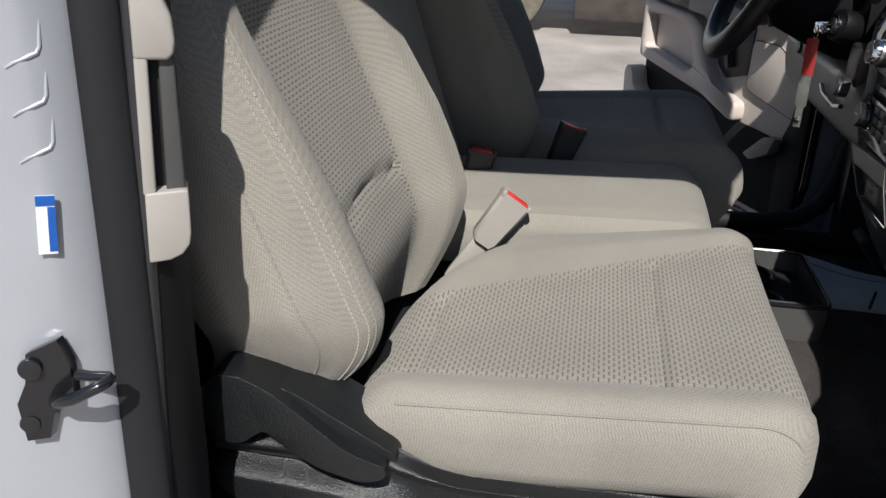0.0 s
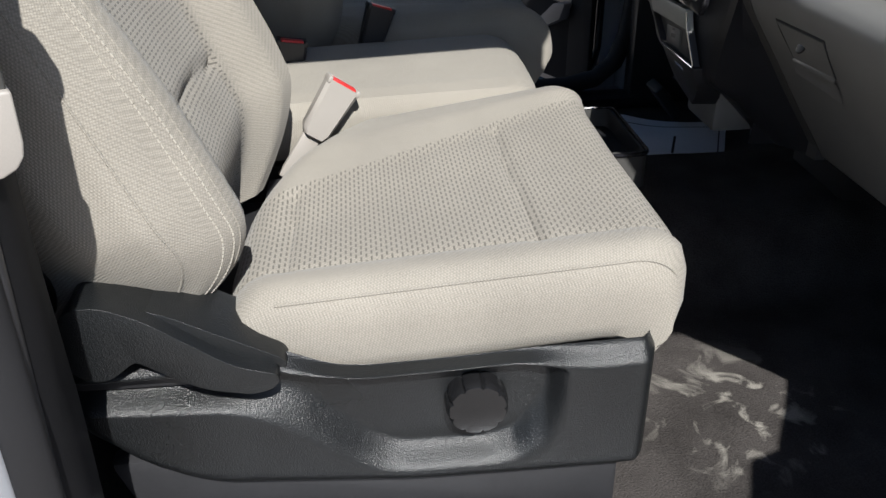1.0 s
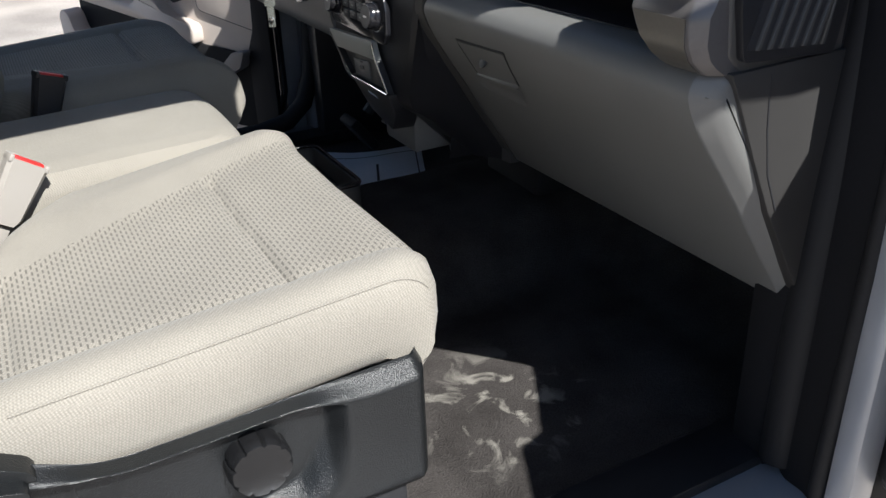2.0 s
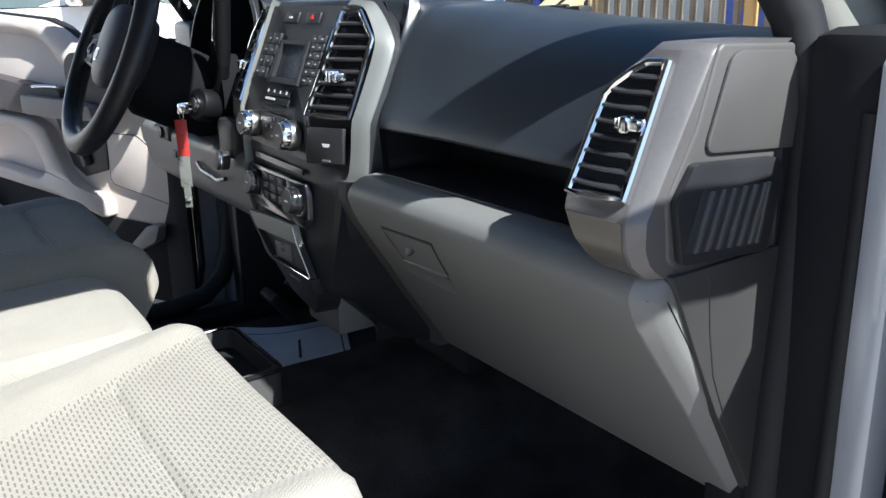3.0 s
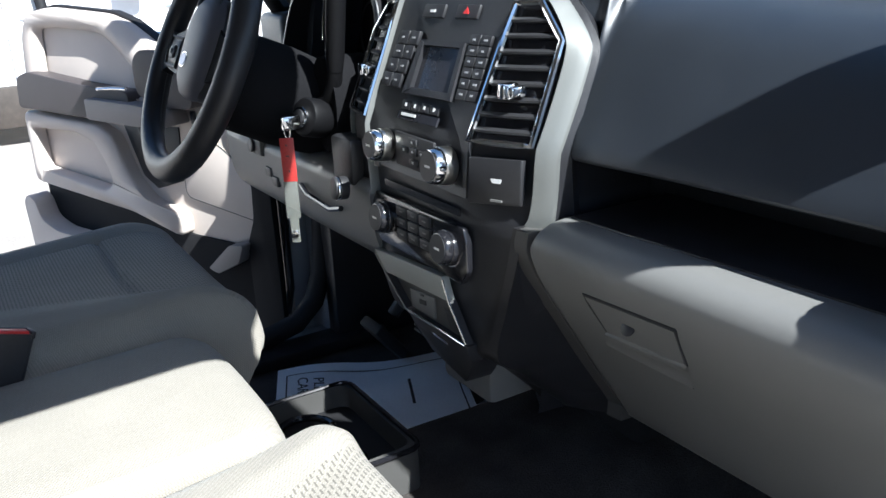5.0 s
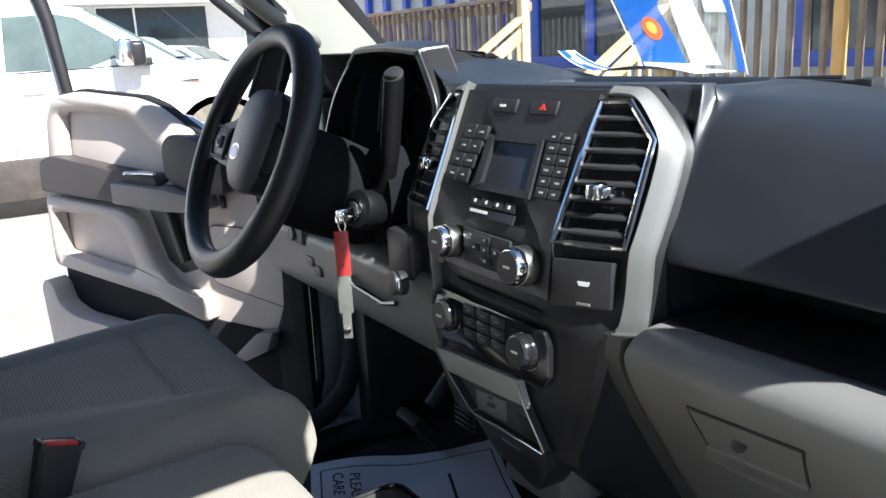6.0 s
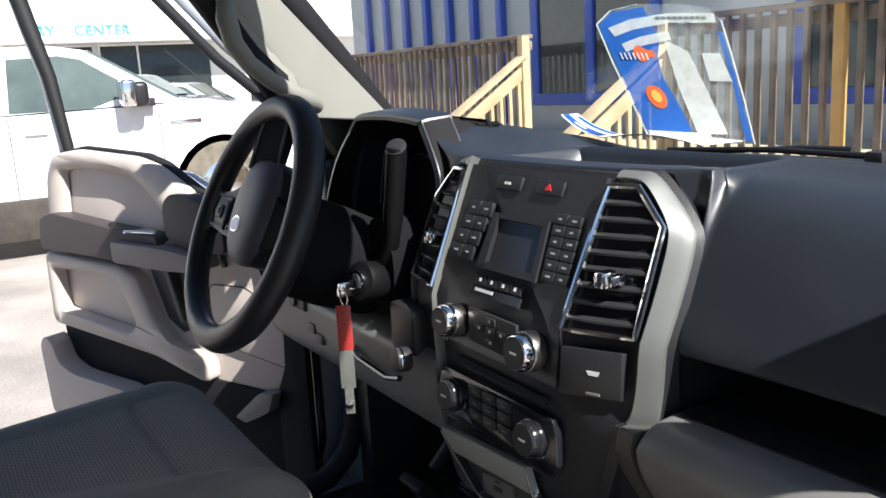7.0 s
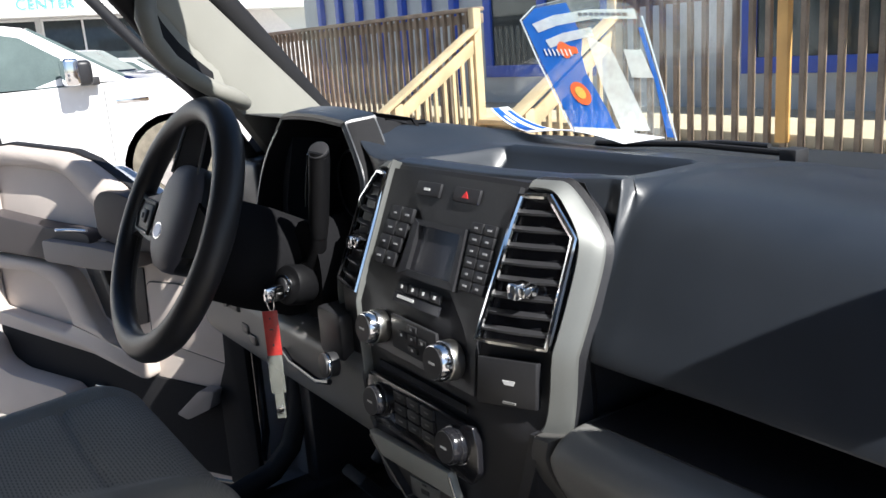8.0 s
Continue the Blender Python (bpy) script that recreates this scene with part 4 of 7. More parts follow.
def rect(y0, y1, z0, z1):
    return [(y0, z0), (y1, z0), (y1, z1), (y0, z1)]


def outline(pts, n=6):
    out = []
    for (a, b) in zip(pts, pts[1:] + pts[:1]):
        out += [(a[0] + (b[0] - a[0]) * k / n, a[1] + (b[1] - a[1]) * k / n) for k in range(n)]
    return out


# body of the stack
W = [(0.76, 0.10), (0.88, 0.125), (0.95, 0.15), (1.00, 0.175), (1.06, 0.195), (1.11, 0.208), (1.20, 0.212), (1.31, 0.208), (1.345, 0.18)]
rings = []
for k in range(40):
    z = 0.80 + (1.348 - 0.80) * k / 39
    w = lerp_table(z, W)
    x = face(0, z).x + (0.10 * max(0, (0.91 - z) / 0.1)) + 0.003
    fl = min(1.0, max(0.0, (z - 1.10) / 0.03))
    xr = x + fl * 0.38 * max(0.0, w - 0.127)
    rings.append([(0.45 if z < 1.24 else 0.074, -w, z), (x + 0.05 if z < 1.24 else min(xr + 0.03, 0.07), -w - 0.004, z), (min(xr + 0.012, 0.072), -w + 0.006, z), (x, -min(0.127, w - 0.03), z), (x, w - 0.03, z), (x + 0.012, w - 0.006, z), (x + 0.05 if z < 1.24 else min(x + 0.05, 0.07), w + 0.004, z), (0.45 if z < 1.24 else 0.074, w, z)])
stack = part("console_body", loft(rings), BLACK_GRAIN, dash, "black centre stack with radio and climate controls")
def flow(points, n=5):
    """Smooth y-z line through points."""
    return curve_xz(points, n)


for s in (-1, 1):
    # satin surround of the vents: a flat front facet with crisp edges and a narrow return to the pad
    inner = flow([(0.140, 1.3405), (0.152, 1.3405), (0.169, 1.3365), (0.187, 1.319), (0.203, 1.298), (0.2085, 1.28), (0.2105, 1.245), (0.2105, 1.20), (0.208, 1.15), (0.203, 1.118), (0.197, 1.106)], 4)
    outer = flow([(0.140, 1.3505), (0.154, 1.351), (0.170, 1.349), (0.193, 1.329), (0.2175, 1.303), (0.2260, 1.285), (0.2290, 1.25), (0.2290, 1.20), (0.2270, 1.15), (0.2235, 1.115), (0.2205, 1.098)], 4)
    front_, side_ = [], []
    for k, (a, b) in enumerate(zip(outer, inner)):
        u = k / (len(outer) - 1)
        mix = lambda q, d: face(s * (a[0] * q + b[0] * (1 - q)), a[1] * q + b[1] * (1 - q), d)
        o = mix(1.0, 0.0045 - 0.0125 * min(1.0, u / 0.3) * (1 - 0.6 * u))
        run = 0.010 + 0.030 * max(0.0, (u - 0.6) / 0.4) ** 1.5
        up = 0.002 if u < 0.35 else 0.0
        q_ = mix(0.12, 0.0098)
        front_.append([o + Vector((0.008, 0, 0)), o, o.lerp(q_, 0.06) + Vector((-0.0012, 0, 0)), o.lerp(q_, 0.5) + Vector((-0.0016, 0, 0)), q_, mix(0.04, 0.0088), mix(0.0, 0.005), mix(0.0, -0.006)])
        side_.append([o + Vector((0.006, -s * 0.004, 0)), o + Vector((0.0016, -s * 0.0004, 0)), o + Vector((run * 0.9, s * 0.0045, up)), o + Vector((run, s * 0.003, up)), o + Vector((run + 0.012, -s * 0.004, 0))])
    sur = part("silver_surround", loft(front_), SILVER, stack, "satin silver vent surround", angle=32)
    part("surround_return", loft(side_), BLACK_GRAIN, sur, "dark grey return beside the pad", angle=32)
    # upright rib between the radio panel and the vent
    rib_line = flow([(0.1255, 1.352), (0.1265, 1.330), (0.1245, 1.26), (0.1235, 1.20), (0.120, 1.13), (0.116, 1.085)], 4)
    if s > 0:
        part("upright_rib", loft([[face(s * (y + dy), z, d) for dy, d in ((-0.0016, -0.004), (-0.0016, 0.009), (-0.0008, 0.0108), (0.0008, 0.0108), (0.0016, 0.009), (0.0016, -0.004))] for y, z in rib_line]), SILVER, stack, "slim satin silver rib", angle=50)
    # vent: frame, slats, tab
    vo = outline([(s * 0.134, 1.333), (s * 0.166, 1.333), (s * 0.202, 1.295), (s * 0.206, 1.190), (s * 0.129, 1.190)], 5)
    frame_ring = [face(y, z, 0.010) for y, z in vo]
    vent = part("air_vent", tube(frame_ring, 0.0038, 8, loop=True), CHROME, stack, "chrome framed air vent")
    part("vent_throat", plate([(s * 0.134, 1.333), (s * 0.166, 1.333), (s * 0.202, 1.295), (s * 0.206, 1.190), (s * 0.129, 1.190)], 0.0025, 0.0035), GLOSS, vent)
    for k in range(8):
        z = 1.204 + k * 0.0163
        ymax = lerp_table(z, [(1.19, 0.204), (1.295, 0.201), (1.333, 0.168)]) - 0.003
        ymin = 0.130
        rr = []
        for q in range(9):
            y = ymin + (ymax - ymin) * q / 8
            bow = 0.004 * math.sin(q / 8 * 3.14)
            c = face(s * y, z, 0.004)
            rr.append([c + Vector((0, 0, 0.0030)), c + Vector((-0.006 - bow, 0, 0.0012)), c + Vector((-0.006 - bow, 0, -0.0012)), c + Vector((0, 0, -0.0036))])
        part("slat", loft(rr), BLACK, vent)
    part("vent_tab", join(rbox((-0.017, s * 0.169 - 0.014, 1.243), (0.003, s * 0.169 + 0.014, 1.255), 0.003), rbox((-0.023, s * 0.169 - 0.007, 1.241), (-0.001, s * 0.169 + 0.007, 1.258), 0.003)), CHROME, vent, "chrome vent tab")
panel = part("radio_panel", plate(outline([(-0.126, 1.343), (0.126, 1.343), (0.122, 1.19), (0.116, 1.130), (-0.116, 1.124), (-0.124, 1.19)], 8), -0.003, 0.004), BLACK, stack, "matt black radio panel")
KEY_PRINT = surf("grey_key_print", (0.42, 0.42, 0.44), 0.6, bump=0.0)
for y0, y1 in ((0.010, 0.060), (-0.066, -0.018)):
    part("top_button", plate(rect(y0, y1, 1.317, 1.333), 0.002, 0.0075, 0.0015), BUTTON, panel)
part("hazard_mark", plate([(-0.048, 1.322), (-0.036, 1.322), (-0.042, 1.329)], 0.006, 0.0085), RED, panel, "red warning triangle")
part("print_mark", plate(rect(0.030, 0.042, 1.323, 1.326), 0.006, 0.0082), WHITE_PRINT, panel)
# screen in a sunken well
scr = part("screen_bezel", join(plate([(-0.062, 1.290), (0.040, 1.290), (0.034, 1.284), (-0.056, 1.284)], 0.003, 0.010), plate([(0.040, 1.290), (0.046, 1.226), (0.030, 1.232), (0.030, 1.286)], 0.003, 0.011), plate([(-0.062, 1.290), (-0.068, 1.226), (-0.058, 1.232), (-0.054, 1.286)], 0.003, 0.010), plate([(0.046, 1.226), (-0.068, 1.226), (-0.060, 1.234), (0.034, 1.234)], 0.003, 0.010)), BUTTON, panel, "raised screen surround")
part("screen", plate(rect(-0.058, 0.032, 1.234, 1.286), 0.003, 0.005), SCREEN, scr, "blank grey display")
for col, (ya, yb) in enumerate(((0.050, 0.102), (-0.112, -0.066))):
    for row in range(4 if col == 0 else 6):
        h = 0.0168 if col == 0 else 0.0112
        z1 = 1.300 - row * (h + 0.0006)
        for half in (0, 1):
            w = (yb - ya) / 2
            a = ya + half * w
            tilt = 0.004 * row
            key = part("radio_key", plate(rect(a + 0.001 + (tilt if col == 0 else -tilt * 0.3), a + w - 0.001 + (tilt if col == 0 else -tilt * 0.3), z1 - h, z1), 0.003, 0.0085, 0.0012), BUTTON, panel)
            part("print_mark", plate(rect(a + w * (0.3 + 0.1 * ((row + half) % 2)) + (tilt if col == 0 else -tilt * 0.3), a + w * 0.62 + (tilt if col == 0 else -tilt * 0.3), z1 - h * 0.5 - 0.0010, z1 - h * 0.5 + 0.0010), 0.008, 0.0090), KEY_PRINT, key)
cd = part("disc_slot", plate(rect(-0.048, 0.048, 1.196, 1.206), 0.003, 0.0055), SCREEN, panel, "grey disc slot cover")
part("print_mark", plate(rect(0.004, 0.040, 1.2005, 1.2040), 0.005, 0.0062), WHITE_PRINT, cd)
for k in range(4):
    y = 0.034 - k * 0.023
    key = part("preset_key", plate(rect(y - 0.011, y + 0.010, 1.208, 1.2185), 0.003, 0.0065, 0.001), BUTTON, panel)
    part("print_mark", plate(rect(y - 0.002, y + 0.002, 1.2115, 1.2155), 0.006, 0.0070), WHITE_PRINT, key)


KNOB_SIDE = surf("brushed_chrome", (0.55, 0.54, 0.51), 0.28, metal=1.0, var=0.05, bump=0.0)


def knob(parent, y, z, r, depth, label, side=None):
    ax = Vector((-1, 0, 0.12)).normalized()
    c = face(y, z, 0.003)
    k = part("knob", disc(c, ax, r, depth * 0.55, 40, 0.002), side or KNOB_SIDE, parent, label)
    n = 48
    base = c + ax * depth * 0.5
    q = ax.to_track_quat("Z", "Y").to_matrix()
    rings = [[base + q @ Vector((math.cos(i * math.tau / n) * r * kk * (1 - 0.02 * (i % 2)), math.sin(i * math.tau / n) * r * kk * (1 - 0.02 * (i % 2)), h)) for i in range(n)] for h, kk in ((0, 0.95), (depth * 0.3, 0.93), (depth * 0.45, 0.84), (depth * 0.46, 0.80))]
    part("knob_rim", loft(rings), CHROME if side is None else side, k)
    if side is not None:
        part("chrome_ring", tube([c + ax * 0.004 + q @ Vector((math.cos(i * math.tau / 40) * r * 1.02, math.sin(i * math.tau / 40) * r * 1.02, 0)) for i in range(40)], 0.0018, 6, loop=True), CHROME, k)
    part("knob_face", disc(base + ax * depth * 0.455, ax, r * 0.79, 0.001, 32), BUTTON, k)
    part("print_mark", rbox(base + ax * depth * 0.46 + Vector((-0.0015, -0.006, -0.0015)), base + ax * depth * 0.46 + Vector((-0.0012 - 0.0002, 0.006, 0.0015)), 0), WHITE_PRINT, k)
    return k


knob(panel, 0.072, 1.160, 0.0215, 0.030, "ribbed chrome radio knob")
knob(panel, -0.080, 1.157, 0.0230, 0.030, "ribbed chrome radio knob")
pad_ = part("control_pad", plate(outline([(-0.052, 1.180), (0.044, 1.183), (0.044, 1.140), (-0.052, 1.136)], 2), 0.002, 0.007, 0.0015), BUTTON, panel, "black key pad")
for (ya, yb, za, zb) in ((0.010, 0.026, 1.158, 1.166), (-0.034, -0.018, 1.158, 1.166), (-0.014, 0.006, 1.170, 1.178), (-0.014, 0.006, 1.144, 1.152), (-0.012, 0.004, 1.157, 1.167)):
    k = part("arrow_key", plate(rect(ya, yb, za, zb), 0.006, 0.0095, 0.001), BLACK, pad_)
    part("print_mark", plate(rect((ya + yb) / 2 - 0.002, (ya + yb) / 2 + 0.002, (za + zb) / 2 - 0.0015, (za + zb) / 2 + 0.0015), 0.009, 0.0098), WHITE_PRINT, k)
cover = part("socket_cover", plate([(-0.130, 1.176), (-0.196, 1.178), (-0.194, 1.126), (-0.126, 1.122)], 0.002, 0.009, 0.002), BUTTON, stack, "square black power socket cover")
part("cover_tab", plate(rect(-0.158, -0.172, 1.128, 1.1305), 0.008, 0.0105), GREY_PLASTIC, cover)
part("print_mark", plate([(-0.172, 1.154), (-0.158, 1.154), (-0.160, 1.149), (-0.170, 1.149)], 0.008, 0.0096), WHITE_PRINT, cover)
part("slot_lid", plate(rect(0.098, 0.112, 1.126, 1.132), 0.004, 0.006), GREY_PLASTIC, stack)
part("disc_mouth", plate([(-0.10, 1.108), (0.085, 1.112), (0.085, 1.103), (-0.10, 1.099)], 0.001, 0.0045), GLOSS, stack)
# climate controls
clim = part("climate_panel", plate(outline([(-0.115, 1.088), (0.105, 1.092), (0.118, 1.075), (0.118, 1.04), (0.100, 1.022), (-0.108, 1.016), (-0.122, 1.035), (-0.122, 1.07)], 3), 0.000, 0.009, 0.002), GLOSS, stack, "gloss black climate panel with chrome edge")
knob(clim, 0.078, 1.060, 0.0225, 0.024, "gloss black climate knob with a chrome ring", GLOSS)
knob(clim, -0.084, 1.057, 0.0225, 0.024, "gloss black climate knob with a chrome ring", GLOSS)
for r_ in range(3):
    for c_ in range(3):
        y = 0.030 - c_ * 0.030
        z = 1.078 - r_ * 0.0155
        k = part("climate_key", plate(rect(y - 0.013, y + 0.013, z - 0.0065, z + 0.0065), 0.007, 0.0125, 0.001), BUTTON, clim)
        part("print_mark", plate(rect(y - 0.005, y + 0.004, z - 0.001, z + 0.001), 0.012, 0.013), GREY_PLASTIC, k)
# lower fascia and cubby
part("lower_fascia", plate(outline([(0.114, 1.006), (-0.068, 1.016), (-0.080, 0.986), (0.086, 0.978)], 4), 0.001, 0.013, 0.0015), FASCIA, stack, "pale grey fascia strip")
cub = part("cubby", plate([(0.090, 0.984), (-0.076, 0.990), (-0.107, 0.935), (0.043, 0.936)], 0.0008, 0.0016), CHARCOAL, stack, "open cubby with a socket panel")
part("cubby_wall", loft([[face(y, z, d) for d in (0.0, 0.0125)] + [face(y - 0.0025, z + 0.001, d) for d in (0.0125, 0.0)] for y, z in [(0.090, 0.980), (0.066, 0.958), (0.043, 0.937)]]), BLACK, cub)
part("cubby_wall", loft([[face(y, z, d) for d in (0.0, 0.0125)] + [face(y + 0.003, z, d) for d in (0.0125, 0.0)] for y, z in [(-0.078, 0.986), (-0.093, 0.962), (-0.108, 0.936)]]), BLACK, cub)
part("cubby_trim", tube([face(y, z, 0.0125) for y, z in [(0.112, 1.000), (0.089, 0.978), (0.064, 0.956), (0.042, 0.9375), (0.034, 0.9355), (-0.030, 0.936), (-0.107, 0.9355), (-0.110, 0.938), (-0.095, 0.962), (-0.080, 0.986), (-0.070, 1.012)]], 0.0016, 8), CHROME, cub, "thin chrome edge")
part("socket_panel", plate([(0.036, 0.967), (-0.029, 0.973), (-0.025, 0.941), (0.038, 0.939)], 0.001, 0.0045, 0.001), GREY_PLASTIC, cub)
part("socket", plate([(0.012, 0.959), (-0.006, 0.961), (-0.005, 0.954), (0.012, 0.952)], 0.003, 0.0052), BLACK, cub)
part("socket", plate([(0.007, 0.968), (-0.002, 0.969), (-0.002, 0.966), (0.007, 0.965)], 0.003, 0.0052), BLACK, cub)
part("cubby_mat", plate([(-0.050, 0.966), (-0.080, 0.960), (-0.100, 0.940), (-0.060, 0.939)], 0.001, 0.003), BLACK, cub)
chin = part("chin", plate(outline([(0.042, 0.935), (-0.110, 0.934), (-0.100, 0.905), (-0.062, 0.858), (0.022, 0.874)], 3), -0.030, 0.0115, 0.0015), BLACK, stack, "glossy black chin under the cubby")
part("chin_slot", plate([(-0.019, 0.9215), (-0.053, 0.9195), (-0.053, 0.9135), (-0.019, 0.9155)], 0.010, 0.0130), CHROME, chin, "bright slot")
flank, strip_ = [], []
for k in range(28):
    z = 0.80 + 0.305 * k / 27
    w = lerp_table(z, W)
    a = face(0, z).x + (0.10 * max(0, (0.91 - z) / 0.1)) + 0.006
    b = on_glove(0, max(z, 0.822), 0).x
    ys_ = seam_y(z)
    yl = ys_ + lerp_table(z, [(0.80, 0.030), (1.0, 0.028), (1.105, 0.024)])
    flank.append([(a, min(-w + 0.012, -0.02), z), (a + 0.004, -w, z), (a * 0.55 + b * 0.45 + 0.002, (-w * 0.55 + yl * 0.45), z), (b + 0.006, yl, z), (b + 0.10, yl, z), (0.24, -w + 0.02, z)])
    strip_.append([(b + 0.10, yl + 0.002, z), (b + 0.007, yl + 0.002, z), (b + 0.0005, yl - 0.003, z), (b + 0.0035, ys_ + 0.0035, z), (b + 0.014, ys_ + 0.0022, z), (b + 0.10, ys_ + 0.002, z)])
part("stack_flank", loft(flank), BLACK_GRAIN, stack, "dark panel between the stack and the glovebox")
part("flank_strip", loft(strip_), CHARCOAL, stack, "dark grey strip running down from the silver surround", angle=30)
part("console_foot", rbox((0.03, -0.050, 0.80), (0.30, 0.075, 0.872), 0.01), GREY_PLASTIC, stack)
part("console_base", rbox((0.26, -0.10, 0.60), (0.45, 0.09, 0.84), 0.015), RUBBER, stack)
END_CAP = surf("dark_grey_end_cap", (0.042, 0.040, 0.039), 0.5, fine=1200, bump=0.25, depth=0.0004, var=0.08)
# passenger end vent: a raked housing, wider at its foot, with a bevelled flank
def end_face(y, z, d=0.0):
    return Vector((-0.038 + (z - 1.18) * 0.53 - d, y, z + d * 0.4))


def end_slab(pts, d0, d1):
    return loft([[end_face(y, z, d0) for y, z in pts], [end_face(y, z, d1) for y, z in pts]])


def housing_ring(z):
    yl = smooth_table(z, [(1.110, -0.730), (1.124, -0.716), (1.138, -0.704), (1.152, -0.695), (1.177, -0.686), (1.20, -0.683), (1.255, -0.678), (1.268, -0.680), (1.282, -0.692), (1.305, -0.727), (1.320, -0.748)])
    yr = lerp_table(z, [(1.110, -0.773), (1.14, -0.772), (1.172, -0.7695), (1.304, -0.758), (1.32, -0.757)])
    x = -0.038 + (z - 1.18) * 0.53
    if z < 1.165:
        x = lerp_table(z, [(1.110, -0.020), (1.118, -0.032), (1.126, -0.040), (1.140, -0.046), (1.165, -0.046)])
    return [(x + 0.11, yl + 0.004, z), (x + 0.010, yl + 0.002, z), (x + 0.002, yl, z), (x, yl - 0.004, z), (x, yr + 0.003, z), (x + 0.0015, yr, z), (x + 0.012, -0.7785, z), (x + 0.015, -0.7805, z), (x + 0.045, -0.7815, z), (x + 0.11, -0.7815, z)]


zs_ = [1.110, 1.114, 1.118, 1.122, 1.126, 1.133, 1.14, 1.15, 1.16, 1.165, 1.172, 1.19, 1.22, 1.24, 1.252, 1.26, 1.268, 1.276, 1.284, 1.292, 1.30, 1.305]
rings = [housing_ring(z) for z in zs_]
rings.append([(x + 0.010, y * 0.997 - 0.0025, 1.3105) for x, y, z in rings[-1]])
ev = part("end_vent_housing", loft(rings), END_TRIM, dash, "grey satin vent housing", angle=30)
plate_ = [[(p[3][0] - 0.0012, p[3][1] - 0.001, z), (p[4][0] - 0.0012, p[4][1] + 0.001, z), (p[4][0] + 0.003, p[4][1] + 0.001, z), (p[3][0] + 0.003, p[3][1] - 0.001, z)] for p, z in ((housing_ring(z), z) for z in (1.113, 1.118, 1.122, 1.126, 1.133, 1.14, 1.15, 1.16, 1.164))]
part("lower_plate", loft(plate_), BRUSHED, ev, "dark brushed plate below the vent")
vp = [(-0.693, 1.1795), (-0.692, 1.262), (-0.699, 1.273), (-0.714, 1.285), (-0.729, 1.293), (-0.7505, 1.294), (-0.7605, 1.1815)]
evf = part("air_vent", tube([end_face(y, z, 0.003) for y, z in outline(vp, 5)], 0.0042, 8, loop=True), CHROME, ev, "chrome framed air vent")
part("vent_throat", end_slab(vp, 0.0002, 0.0012), MATT, evf)
for k in range(8):
    z = 1.190 + k * 0.0130
    ymin = lerp_table(z, [(1.18, 0.693), (1.262, 0.692), (1.273, 0.699), (1.293, 0.729)]) + 0.004
    ymax = lerp_table(z, [(1.18, 0.7605), (1.294, 0.7505)]) - 0.003
    rr = []
    for q in range(9):
        y = -(ymin + (ymax - ymin) * q / 8)
        bow = 0.004 * math.sin(q / 8 * 3.14)
        c = end_face(y, z, 0.001)
        rr.append([c + Vector((0, 0, 0.0032)), c + Vector((-0.005 - bow, 0, 0.0016)), c + Vector((-0.006 - bow, 0, 0.0)), c + Vector((-0.004 - bow, 0, -0.0016)), c + Vector((0, 0, -0.0034))])
    part("slat", loft(rr), BLACK, evf)
tabm = Matrix.Translation(end_face(-0.741, 1.240, 0.010))
part("vent_tab", join(rbox((-0.006, -0.015, -0.0055), (0.006, 0.013, 0.0055), 0.0025, m=tabm), rbox((-0.011, -0.006, -0.0075), (0.004, 0.004, 0.0080), 0.003, m=tabm)), CHROME, evf, "chrome vent tab")
CAP_GREY = surf("grey_end_cap", (0.080, 0.076, 0.073), 0.5, fine=1200, bump=0.25, depth=0.0004, var=0.08)
cap = part("end_cap", prism([(-0.006, 1.128), (-0.012, 1.180), (0.022, 1.240), (0.044, 1.306), (0.050, 1.311), (0.165, 1.306), (0.185, 1.190), (0.165, 1.10), (0.02, 1.10)], "y", -0.7835, -0.745, 0.004, 3), CAP_GREY, dash, "grey dashboard end cap with a grille")
part("cap_panel", prism(rounded([(0.060, 1.3045), (0.150, 1.300), (0.168, 1.209), (0.030, 1.218)], 0.014), "y", -0.7875, -0.783, 0.0015, 2), CAP_GREY, cap, "raised grey panel with rounded corners")
part("end_panel", prism([(-0.004, 1.112), (0.012, 1.080), (0.040, 1.020), (0.072, 0.955), (0.150, 0.825), (0.19, 0.83), (0.19, 1.10), (0.17, 1.115)], "y", -0.7885, -0.772, 0.002, 2), END_CAP, cap, "dark lower end panel")
part("panel_seam", tube([(0.046, -0.7887, 1.105), (0.052, -0.7887, 1.05), (0.062, -0.7887, 1.00), (0.082, -0.7887, 0.955)], 0.0012, 6), BLACK, cap)
part("grille", prism(rounded([(0.014, 1.212), (0.128, 1.205), (0.138, 1.190), (0.125, 1.115), (0.004, 1.122), (-0.008, 1.180)], 0.006), "y", -0.7925, -0.783, 0.004, 2), BLACK_GRAIN, cap, "raised dark demister grille")
part("grille_hollow", prism(rounded([(0.022, 1.188), (0.115, 1.184), (0.108, 1.124), (0.004, 1.134)], 0.004), "y", -0.7935, -0.792, 0.0), BLACK, cap)
for k in range(7):
    x = 0.014 + k * 0.0150
    part("slat", prism([(x, 1.133 - k * 0.001), (x + 0.0055, 1.133 - k * 0.001), (x + 0.0235, 1.186 - k * 0.0005), (x + 0.018, 1.186 - k * 0.0005)] if k < 6 else [(x - 0.004, 1.127), (x + 0.001, 1.127), (x + 0.012, 1.184), (x + 0.008, 1.184)], "y", -0.7965, -0.7925, 0.0008, 1), CHARCOAL, cap)
